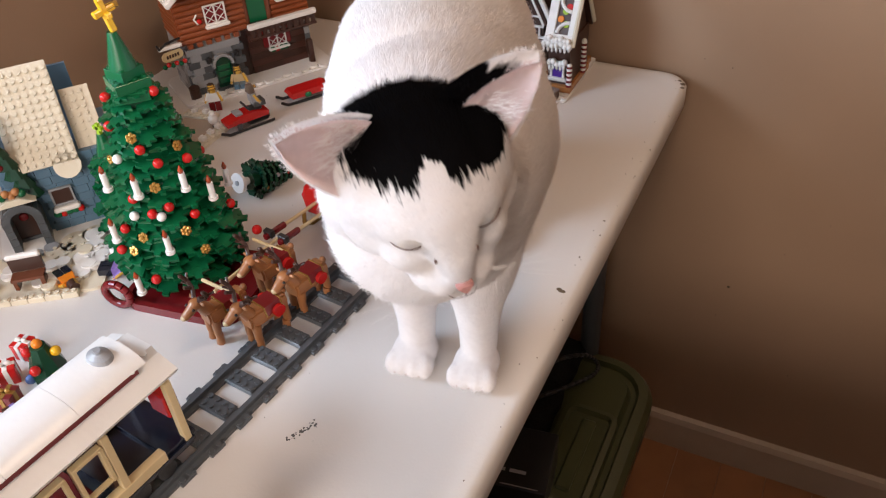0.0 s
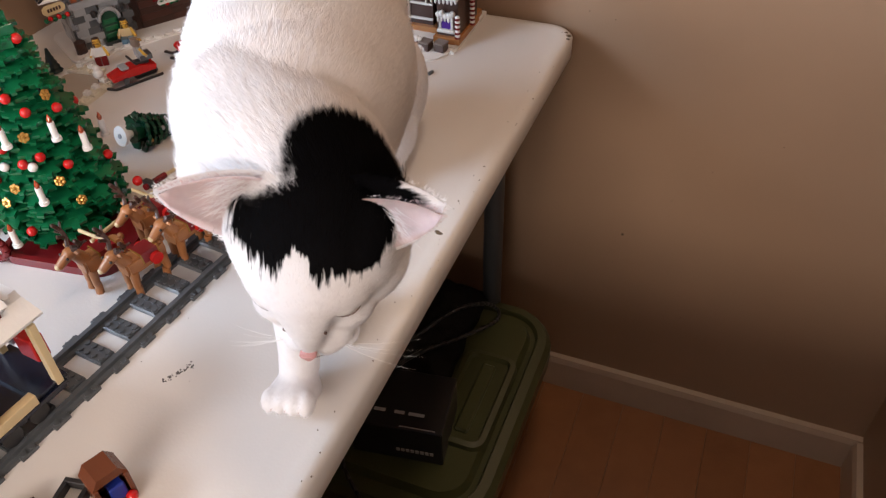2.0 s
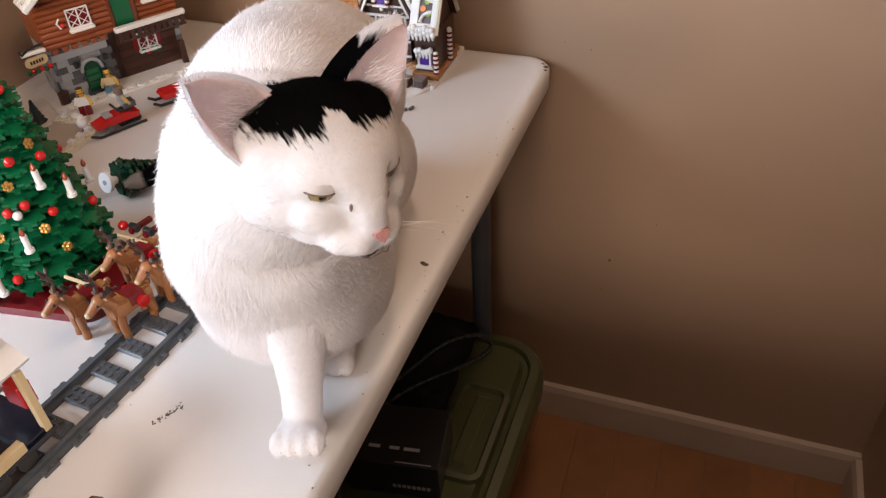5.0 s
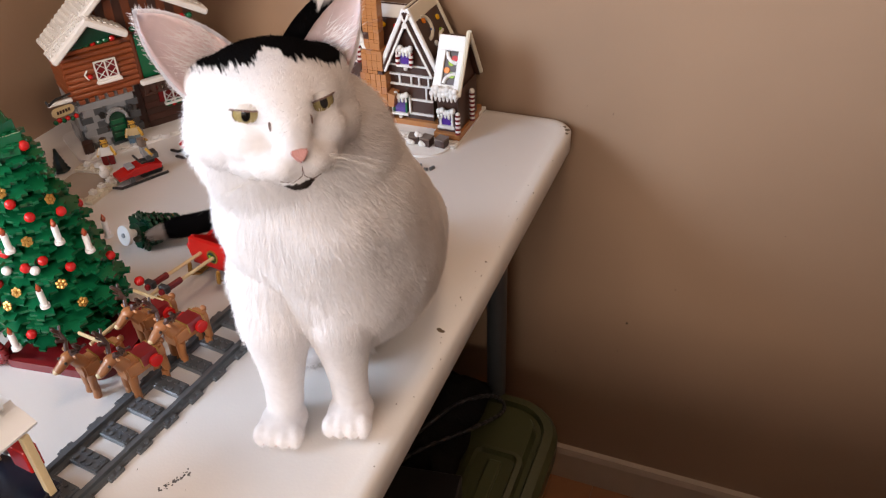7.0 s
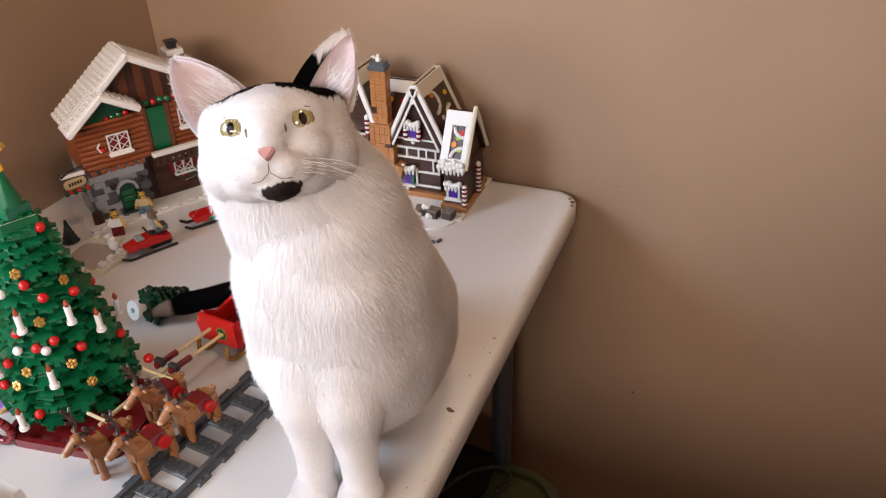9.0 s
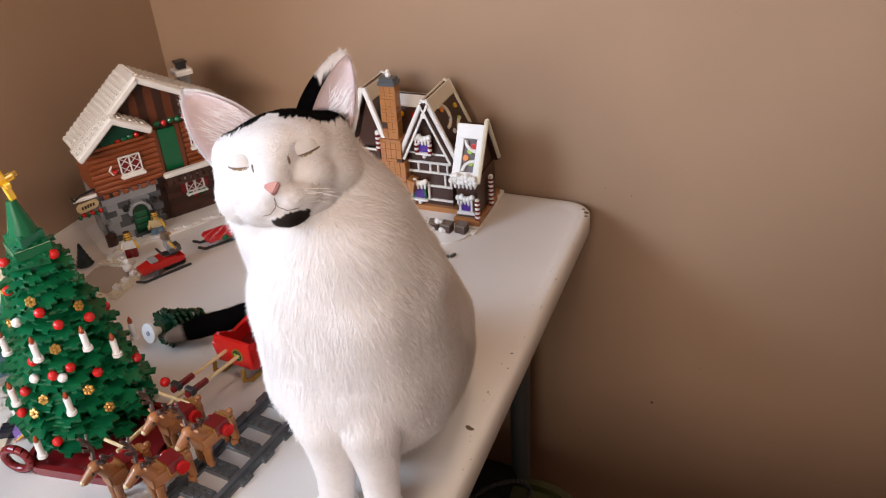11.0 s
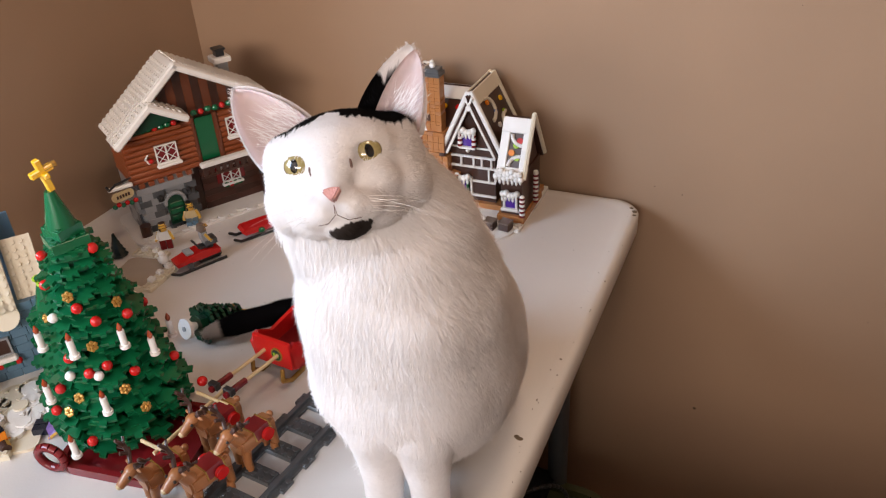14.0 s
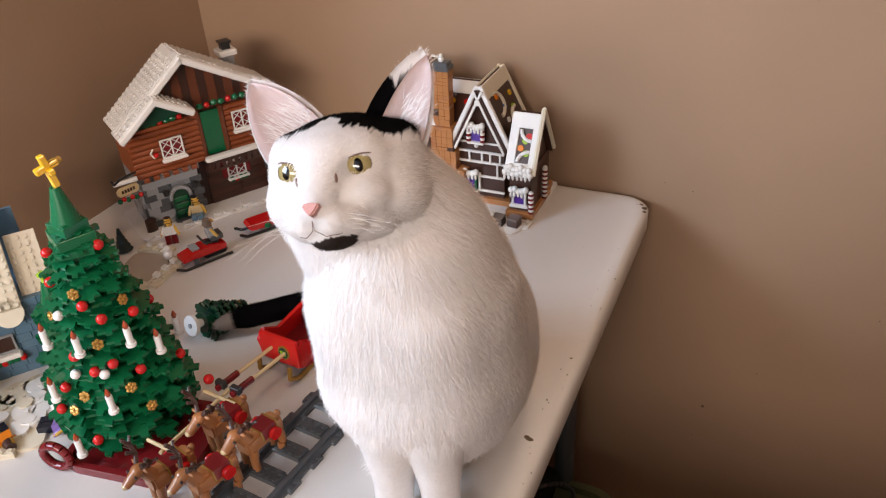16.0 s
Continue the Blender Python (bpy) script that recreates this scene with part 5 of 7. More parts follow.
    # snowy roof
    for a, b in (((-0.013, 0.148), (0.085, 0.229)), ((0.200, 0.160), (0.081, 0.229))):
        m, ln = slope(a, b)
        if a[0] > b[0]:
            m, ln = slope(b, a)
            m = m @ T(0, 0, 0)
        studded_slab(l, "roof_slope", WHITE, m @ T(0, -0.014, 0), ln, D - 0.006, 0.0042, "white studded snowy roof")
        edge = box(B(), ln / 2, -0.017, -0.001, ln + 0.003, 0.0055, 0.009, bevel=0.002)
        part("roof_edge", edge, WHITE, l, "thick snow edge", m)
    # dormer over the window
    for a, b in (((-0.016, 0.146), (0.036, 0.188)), ((0.034, 0.189), (0.082, 0.161))):
        m, ln = slope(a, b)
        studded_slab(l, "dormer_roof", WHITE, m @ T(0, -0.030, 0), ln, 0.034, 0.0042)
        part("dormer_edge", box(B(), ln / 2, -0.032, -0.001, ln + 0.003, 0.005, 0.009, bevel=0.002), WHITE, l, "", m)
    part("dormer_gable", prism(B(), [(-0.006, 0.149), (0.072, 0.161), (0.036, 0.184)], -0.020, -0.014), DGREEN, l)
    part("dormer_beam", box(B(), 0.034, -0.012, 0.149, 0.078, 0.014, 0.004), LOGM, l)
    # chimney
    for k in range(10):
        brick(l, GREY if k % 3 == 1 else LGREY, 2, 2, 0.168, 0.058, 0.100 + k * BR, 90 * (k % 2), studs=False)
    part("chimney_snow", rounded(B(), 0.155, 0.181, 0.045, 0.071, 0.003, [(0, 0.196), (0, 0.202), (0.001, 0.2035)]), WHITE, l)
    part("chimney_cap", box(box(B(), 0.168, 0.058, 0.2075, 0.012, 0.012, 0.009), 0.168, 0.058, 0.2135, 0.016, 0.016, 0.003), BLACK, l, "black chimney cap")
    # hanging sign
    part("sign_bracket", tube(B(), [(-0.004, -0.004, 0.092), (-0.026, -0.012, 0.092), (-0.036, -0.016, 0.088), (-0.038, -0.017, 0.094)], 0.0016, 6), BLACK, l)
    part("sign_snow", box(B(), -0.021, -0.012, 0.0865, 0.032, 0.006, 0.005, bevel=0.001, m=T(0, 0, 0)), WHITE, l)
    sg = part("sign", rounded(B(), -0.0155, 0.0155, -0.0065, 0.0065, 0.006, [(0, 0), (0, 0.002)]), TAN, l, "oval tan hanging sign with dark lettering bars", T(-0.021, -0.012, 0.075, 90, 0, 14))
    for k in range(5):
        part("sign_bar", box(B(), -0.008 + k * 0.004, 0, 0.0022, 0.0026, 0.0045, 0.0006), DBROWN, sg)
    for k in range(6):
        part("berry", ball(B(), -0.034 + k * 0.0055, -0.012, 0.061 + 0.002 * (k % 2), 0.0034, n=2), RED if k % 2 else GREEN, l, smooth=180)
    part("post_box", box(B(), 0.176, -0.006, 0.022, 0.008, 0.008, 0.036, bevel=0.001), DBROWN, l)


def candy_post(parent, x, y, z, h, r=0.0037):
    n = max(2, int(h / 0.0032))
    for k in range(n):
        part("candy_ring", cyl(B(), 0, 0, 0, r, h / n - 0.0002, n=12), WHITE if k % 2 else DRED, parent, m=T(x, y, z + k * h / n))
    part("candy_cap", ball(B(), x, y, z + h, r * 0.95, r * 0.95, r * 0.8), WHITE, parent, smooth=180)


def icing(parent, x0, x1, y, z):
    """A lump of snow over a window with short drips."""
    bm = B()
    n = max(3, int((x1 - x0) / 0.005))
    rnd = random.Random(int(abs(x0) * 1e5))
    for k in range(n + 1):
        x = x0 + (x1 - x0) * k / n
        ball(bm, x, y, z + 0.004 + 0.002 * math.sin(k * 2), 0.0042, 0.0045, 0.0045, n=2)
        ball(bm, x, y - 0.0015, z - rnd.uniform(0.0, 0.003), 0.0021, 0.0021, 0.0045, n=1)
    part("snow_cap", bm, WHITE, parent, "lumpy snow with drips", smooth=180)


def gingerbread():
    g = thing("gingerbread_house", T(-0.222, -0.068, ZT), "brick-built gingerbread house with white icing and candy posts", "toy house")
    # local: x right, y back, front plane of the main gable at y = 0
    bm = rounded(B(), -0.105, 0.082, -0.050, 0.086, 0.004, [(0, 0), (0, 0.0032)])
    part("base_plate", bm, WHITE, g, "white snowy base plate")
    bm = cyl(B(), 0.035, -0.045, 0, 0.040, 0.0031, n=32)
    part("base_round", bm, WHITE, g, smooth=40)
    for k in range(11):
        for j in range(3):
            part("stud", cyl(B(), -0.008 + k * S, -0.044 + j * S, 0.0032, 0.0024, 0.0017, n=8), WHITE, g)
    for k in range(14):
        part("stud", cyl(B(), 0.077, -0.046 + k * S, 0.0032, 0.0024, 0.0017, n=8), WHITE, g)
    z0 = 0.0032
    part("plinth", box(B(), 0.02, 0.035, z0 + 0.004, 0.115, 0.080, 0.008), NOUGAT, g)
    part("main_wall", box(B(), -0.005, 0.037, 0.053, 0.072, 0.070, 0.088), DBROWN, g)
    # half-timbering in white
    for z in (0.020, 0.042, 0.063, 0.078, 0.092):
        part("icing_band", box(B(), -0.005, 0.0006, z, 0.074, 0.0036, 0.0026, bevel=0.0004), WHITE, g)
    for x, za, zb in ((-0.036, 0.063, 0.078), (-0.018, 0.063, 0.078), (0.000, 0.063, 0.078), (0.012, 0.063, 0.078), (0.022, 0.042, 0.063), (0.026, 0.063, 0.078), (-0.034, 0.020, 0.042)):
        part("icing_post", box(B(), x, 0.0006, (za + zb) / 2, 0.0026, 0.0036, zb - za, bevel=0.0004), WHITE, g)
    # gable
    ap, er, el = (0.001, 0.172), (0.042, 0.088), (-0.040, 0.088)
    part("gable_wall", prism(B(), [(-0.036, 0.090), (0.034, 0.090), (ap[0], 0.160)], 0.0, 0.072), DBROWN, g)
    for a, b, s in ((ap, er, 1), (el, ap, -1)):
        m, ln = slope(a, b)
        part("roof_slope", box(B(), ln / 2, 0.034, 0.001, ln, 0.082, 0.0036), DBROWN, g, "brown roof with sweets", m)
        for y in (-0.0075, 0.0755):
            part("roof_trim", box(B(), ln / 2, y, 0.0025, ln + 0.004, 0.006, 0.0065, bevel=0.0012), CREAM if y > 0 else WHITE, g, "", m)
        part("roof_trim", box(B(), ln / 2, -0.0115, -0.003, ln, 0.003, 0.0028), DBROWN, g, "", m)
        part("roof_trim", box(B(), ln / 2, -0.0115, -0.0065, ln, 0.0036, 0.0034, bevel=0.0006), WHITE, g, "", m)
        x = 0.009 if s > 0 else ln - 0.009
        part("ridge_icing", box(B(), x, 0.034, 0.0036, 0.02, 0.084, 0.003, bevel=0.001), CREAM, g, "", m)
        x = ln - 0.006 if s > 0 else 0.006
        part("eave_icing", box(B(), x, 0.034, 0.0036, 0.012, 0.084, 0.003, bevel=0.001), CREAM, g, "", m)
        # arcs of icing
        for cx, cy in ((ln * 0.36, 0.012), (ln * 0.72, 0.055)):
            bm = B()
            for k in range(10):
                a0, a1 = math.pi * k / 10, math.pi * (k + 1) / 10
                f = lambda q: (cx + 0.016 * math.cos(q), cy + 0.020 * math.sin(q) * (1 if cy < 0.03 else -1), 0.004)
                rod(bm, f(a0), f(a1), 0.0026, n=6)
            part("icing_arc", bm, CREAM, g, "", m, 60)
        for k, mat in enumerate((ORANGE, YELLOW, SWEETB, LIME, WHITE, RED, YELLOW)):
            part("sweet", cyl(B(), ln * (0.26 + 0.095 * k), 0.018 + 0.034 * (k % 2) + 0.006 * (k % 3), 0.0028, 0.0038, 0.0022, n=12), mat, g, "", m)
    part("apex_stud", cyl(B(), ap[0], -0.014, 0.0, 0.004, 0.006, n=12), WHITE, g, "", T(ap[0] * 0, -0.008, ap[1] - 0.004, 90, 0, 0))
    # windows
    def window(x, y, z, w, h, mat, posts=False):
        wn = part("window", box(B(), 0, 0, h / 2, w, 0.003, h), TPURPLE, g, "clear purple window", T(x, y, z))
        part("sill", box(B(), 0, -0.002, -0.002, w + 0.010, 0.007, 0.0032, bevel=0.0006), WHITE, wn)
        for s in (-1, 1):
            if posts:
                candy_post(g, x + s * (w / 2 + 0.003), y - 0.003, z, h, 0.0032)
            else:
                part("jamb", box(B(), s * (w / 2 + 0.0015), -0.001, h / 2, 0.003, 0.005, h, bevel=0.0004), mat, wn)
        icing(g, x - w / 2 - 0.003, x + w / 2 + 0.003, y - 0.004, z + h)
    window(-0.018, -0.002, 0.022, 0.016, 0.022, GREEN)
    part("window_band", box(B(), -0.031, 0.0, 0.034, 0.0026, 0.004, 0.026), WHITE, g), part("window_band", box(B(), -0.004, 0.0, 0.034, 0.0026, 0.004, 0.026), WHITE, g)
    window(-0.006, -0.003, 0.096, 0.014, 0.018, WHITE, posts=True)
    part("bracket", ball(B(), -0.006, -0.004, 0.089, 0.003), WHITE, g), part("bracket", ball(B(), -0.018, -0.004, 0.015, 0.003), WHITE, g)
    # annex
    ax0, ax1, ay = 0.044, 0.082, -0.026
    part("annex_wall", box(B(), (ax0 + ax1) / 2, ay + 0.040, 0.040, ax1 - ax0 - 0.008, 0.076, 0.062), DBROWN, g)
    part("annex_plinth", box(B(), (ax0 + ax1) / 2, ay + 0.036, 0.0085, ax1 - ax0, 0.082, 0.009, bevel=0.0005), NOUGAT, g)
    part("icing_band", box(B(), (ax0 + ax1) / 2, ay + 0.0015, 0.019, ax1 - ax0 - 0.008, 0.004, 0.003), WHITE, g)
    window(0.062, ay + 0.001, 0.024, 0.014, 0.017, WHITE)
    part("annex_gable", prism(B(), [(0.0, 0.070), (0.072, 0.070), (0.036, 0.136)], -0.002, 0.002, m=T(ax1 - 0.008, ay + 0.002, 0, 0, 0, 90)), DBROWN, g)
    am = Matrix.Translation((0, ay - 0.006, 0.070)) @ pose(0, 0, 0, 60, 0, 0)
    # front roof of the annex, steep, iced at its borders
    w = ax1 - ax0
    part("annex_roof", box(B(), (ax0 + ax1) / 2, 0.038, -0.001, w, 0.080, 0.0035), DBROWN, g, "steep brown roof with icing and sweets", am)
    for x, y, sx, sy in ((ax0 + 0.006, 0.038, 0.012, 0.082), (ax1 - 0.004, 0.038, 0.008, 0.082), ((ax0 + ax1) / 2, 0.070, w, 0.020), ((ax0 + ax1) / 2, 0.006, w, 0.018)):
        part("annex_icing", box(B(), x, y, 0.0022, sx, sy, 0.0034 + (0.0006 if sx > 0.03 else 0) + (0.0004 if y > 0.05 else 0), bevel=0.0008), WHITE, g, "", am)
    for cy, s in ((0.056, -1), (0.018, 1)):
        bm = B()
        for k in range(8):
            a0, a1 = math.pi / 2 * k / 8, math.pi / 2 * (k + 1) / 8
            f = lambda q: (ax1 - 0.008 - 0.015 * math.cos(q), cy + s * (-0.002 + 0.014 * math.sin(q)) , 0.0025)
            rod(bm, f(a0), f(a1), 0.0026, n=6)
        part("icing_arc", bm, WHITE, g, "", am, 60)
    for x, y, mat in ((0.066, 0.044, LIME), (0.061, 0.034, ORANGE), (0.070, 0.050, RED), (0.069, 0.028, LIME)):
        part("sweet", cyl(B(), x, y, 0.0008, 0.0042, 0.0024, n=12), mat, g, "", am)
    icing(g, ax0 + 0.002, ax1 - 0.002, ay - 0.010, 0.070)
    icing(g, ax0 + 0.004, ax1 - 0.004, ay - 0.009, 0.076)
    # gable edge of the annex seen from the side
    for s, y0, y1 in ((1, ay - 0.008, ay + 0.036), (-1, ay + 0.036, ay + 0.082)):
        za, zb = (0.072, 0.146) if s > 0 else (0.146, 0.072)
        part("side_trim", rod(B(), (ax1 + 0.0015, y0, za), (ax1 + 0.0015, y1, zb), 0.0032, n=6), CREAM, g)
    part("annex_back_roof", box(B(), (ax0 + ax1) / 2, -0.038, -0.001, w, 0.080, 0.0035), DBROWN, g, "", Matrix.Translation((0, ay + 0.082, 0.070)) @ pose(0, 0, 0, -60, 0, 0))
    candy_post(g, ax1 - 0.003, ay - 0.002, 0.013, 0.030)
    candy_post(g, ax1 + 0.001, ay + 0.045, 0.013, 0.046)
    # chimney: tapered masonry
    rnd = random.Random(31)
    k = 0
    z = z0
    while z < 0.188:
        f = z / 0.188
        w = 5 if f < 0.42 else 4 if f < 0.58 else 3
        cx = -0.053 + 0.001 * f
        hh = 0.0048 if rnd.random() < 0.5 else BR
        for j in range(w):
            dark = rnd.random() < 0.04
            brick(g, NOUGATB if rnd.random() < 0.14 else DBROWN if dark else NOUGAT, 1, 3 if w > 3 else 2, cx + (j - (w - 1) / 2) * S, -0.002 + rnd.uniform(-0.0006, 0.0006), z, h=hh, studs=False)
        z += hh
    part("chimney_slope", prism(B(), [(-0.031, 0.055), (-0.020, 0.052), (-0.0225, 0.034), (-0.031, 0.034)], -0.016, 0.012), NOUGAT, g)
    part("chimney_rim", box(box(B(), -0.052, -0.002, 0.193, 0.026, 0.020, 0.006, bevel=0.0008), -0.052, -0.002, 0.198, 0.022, 0.016, 0.006, bevel=0.0008), GREY, g, "dark grey chimney cap")
    bm = ball(B(), -0.052, -0.002, 0.2035, 0.0042)
    ball(bm, -0.052, -0.002, 0.2085, 0.0028)
    part("chimney_snow", bm, WHITE, g, smooth=180)
    # cross roof behind and left wing
    for s in (-1, 1):
        mm = Matrix.Translation((-0.055, 0.045, 0.160)) @ pose(0, 0, 0, s * 55, 0, 0)
        part("cross_roof", box(B(), 0, -s * 0.038, 0, 0.10, 0.078, 0.0035), DBROWN, g, "", mm)
        part("cross_icing", box(B(), 0, -s * 0.010, 0.0026, 0.10, 0.018, 0.003, bevel=0.0008), WHITE, g, "", mm)
        for k in range(4):
            part("sweet", cyl(B(), -0.035 + 0.02 * k, -s * 0.030, 0.002, 0.0038, 0.0024, n=12), (ORANGE, LIME, YELLOW, RED)[k], g, "", mm)
    part("wing_wall", box(B(), -0.092, 0.030, 0.050, 0.030, 0.060, 0.09), DBROWN, g)
    for z in (0.03, 0.06, 0.09):
        part("icing_band", box(B(), -0.092, -0.0005, z, 0.032, 0.003, 0.0026), WHITE, g)
    part("wing_gable", prism(B(), [(-0.112, 0.092), (-0.070, 0.092), (-0.090, 0.164)], 0.0, 0.055), DBROWN, g)
    for a, b in (((-0.090, 0.182), (-0.062, 0.100)), ((-0.118, 0.100), (-0.090, 0.182))):
        m, ln = slope(a, b)
        part("wing_roof", box(B(), ln / 2, 0.028, 0.001, ln, 0.07, 0.0036), DBROWN, g, "", m)
        for y in (-0.007, 0.062):
            part("roof_trim", box(B(), ln / 2, y, 0.002, ln + 0.003, 0.006, 0.0075, bevel=0.0012), WHITE, g, "", m)
        part("ridge_icing", box(B(), 0.010 if a[1] > b[1] else ln - 0.010, 0.028, 0.0036, 0.02, 0.072, 0.003, bevel=0.001), CREAM, g, "", m)
    candy_post(g, -0.075, -0.006, 0.092, 0.028)
    # chests and snow in front
    def crate(x, y, a, s=1.0):
        c = thing("toy_crate", T(-0.222 + x, -0.068 + y, ZT + 0.0032, 0, 0, a), "dark brown brick-built crate beside the gingerbread house", "toy crate", "crates")
        part("body", box(B(), 0, 0, 0.0055 * s, 0.015 * s, 0.014, 0.011 * s, bevel=0.0004), DBROWN, c)
        part("lid", box(B(), 0, 0, 0.0118 * s, 0.016 * s, 0.015, 0.0024, bevel=0.0004), TAUPE, c, "taupe lid")
        return c
    crate(0.042, -0.052, -8), crate(0.063, -0.049, -10), crate(0.022, -0.050, 12, 0.9)
    for x, y in ((0.030, -0.056), (0.018, -0.058), (0.036, -0.058)):
        bm = ball(B(), 0, 0, 0.004, 0.0045)
        ball(bm, 0.004, 0.001, 0.003, 0.0035)
        tagged(part("snow_lump", bm, WHITE, m=T(-0.222 + x, -0.068 + y, ZT + 0.0155 if y > -0.057 else ZT + 0.0032), smooth=180), "small white snow lump on the base", "snow")


BROWND = plastic("deep_brown_brick", (0.065, 0.022, 0.014), 0.28)
SWEETB = plastic("blue_sweet", (0.06, 0.12, 0.30))
TAUPE = plastic("taupe_brick", (0.15, 0.11, 0.085))
SKIN = plastic("yellow_figure_plastic", (0.62, 0.37, 0.06))


def blue_house():
    b = thing("blue_toy_house", T(-0.566, -0.566, ZT, 0, 0, 52), "sand-blue brick-built house with studded white roof", "toy house")
    # local: x along the front, -y towards the front
    part("base_plate", box(B(), 0.0, 0.02, 0.0016, 0.16, 0.15, 0.0032), WHITE, b)
    part("wall", box(B(), 0.005, 0.035, 0.046, 0.12, 0.09, 0.086), SAND, b)
    for k in range(9):
        for j in range(7):
            if j < 2 and k < 5:
                continue
            brick(b, SAND, 2, 1, -0.047 + j * 0.0162 + 0.003 * (k % 2), -0.0115, 0.0032 + k * BR, studs=False)
    m = Matrix.Translation((0.0, -0.020, 0.084)) @ pose(0, 0, 0, 56, 0, 0)
    studded_slab(b, "roof_slope", CREAM, m @ T(-0.036, 0, 0), 0.064, 0.108, 0.004, "aged white studded roof")
    part("roof_lip", cyl(B(), 0, 0, 0, 0.014, 0.004, n=16), CREAM, b, m=m @ T(0.015, -0.003, 0))
    m2 = Matrix.Translation((0.030, -0.004, 0.086)) @ pose(0, 0, 0, 56, 0, 0)
    studded_slab(b, "side_roof", CREAM, m2, 0.030, 0.066, 0.004)
    part("roof_back", box(B(), 0, 0.058, 0.105, 0.09, 0.004, 0.11), SAND, b)
    kn = part("roof_knob", ball(B(), 0, 0, 0.008, 0.006), WHITE, b, "", T(-0.022, 0.053, 0.160), 180)
    part("knob_foot", cyl(B(), 0, 0, 0, 0.004, 0.005, n=10), LGREY, kn)
    wn = part("window", box(B(), 0, 0, 0, 0.020, 0.003, 0.018), DBROWN, b, "dark window", T(-0.002, -0.0165, 0.046))
    for x, z, sx, sz in ((0, 0.0095, 0.023, 0.002), (0, -0.0095, 0.023, 0.002), (-0.0105, 0, 0.002, 0.018), (0.0105, 0, 0.002, 0.018)):
        part("window_bar", box(B(), x, -0.001, z, sx, 0.003, sz), LGREY, wn)
    part("sill_snow", box(B(), -0.002, -0.019, 0.031, 0.028, 0.01, 0.006, bevel=0.002), WHITE, b)
    garland(b, -0.013, 0.011, 0.026, -0.020, 5)
    # stone porch
    porch = part("porch", box(B(), 0, 0.010, 0.002, 0.040, 0.006, 0.004), GREY, b, "dark grey stone porch", T(-0.046, -0.026, 0.0032))
    for k in range(11):
        a = 180 * k / 10
        part("porch_stone", box(B(), 0.016, 0, 0, 0.009, 0.024, 0.0062, bevel=0.0006), GREY, porch, m=T(0, 0, 0.036, 0, -a, 0))
    for s in (-1, 1):
        for k in range(4):
            part("porch_stone", box(B(), s * 0.016, 0, 0.0048 + k * 0.0092, 0.0082, 0.024, 0.0090, bevel=0.0005), GREY, porch)
    part("porch_door", box(B(), -0.046, -0.016, 0.026, 0.026, 0.004, 0.044), DBROWN, b)
    part("door_wreath", ball(B(), -0.046, -0.0195, 0.034, 0.005, 0.002, 0.005), DRED, b, "small red wreath", smooth=180)
    part("porch_snow", prism(B(), [(-0.021, 0.0), (0.021, 0.0), (0.006, 0.007), (-0.006, 0.007)], -0.012, 0.010), CREAM, b, "", T(-0.046, -0.026, 0.060))
    for k in range(5):
        part("porch_flower", ball(B(), -0.056 + 0.005 * k, -0.032, 0.070 + 0.003 * (k % 2), 0.0045), GREEN if k in (0, 4) else NOUGAT, b, smooth=180)
    # snowy plates before the house
    for x, y, r in ((-0.004, -0.046, 0.018), (-0.022, -0.058, 0.016), (0.016, -0.040, 0.014)):
        part("snow_disc", cyl(B(), x, y, 0, r, 0.0034, n=24), CREAM, b, smooth=40)
        for k in range(6):
            part("stud", cyl(B(), x + 0.6 * r * math.cos(k * 1.05), y + 0.6 * r * math.sin(k * 1.05), 0.0034, 0.0024, 0.0017, n=8), CREAM, b)
    for x, y in ((-0.030, -0.044), (-0.046, -0.050), (-0.058, -0.062)):
        part("paving_disc", cyl(B(), x, y, 0, 0.0078, 0.0050, n=18), LGREY, b, smooth=40)
    # dark green tree on the wall
    for k in range(7):
        part("ivy", cyl(B(), -0.052 + 0.004 * k, -0.018, 0.135 - 0.013 * k, 0.012, 0.016, r2=0.003, n=7), DGREEN, b)
    part("ivy_flower", ball(B(), -0.046, -0.026, 0.10, 0.004), DRED, b)


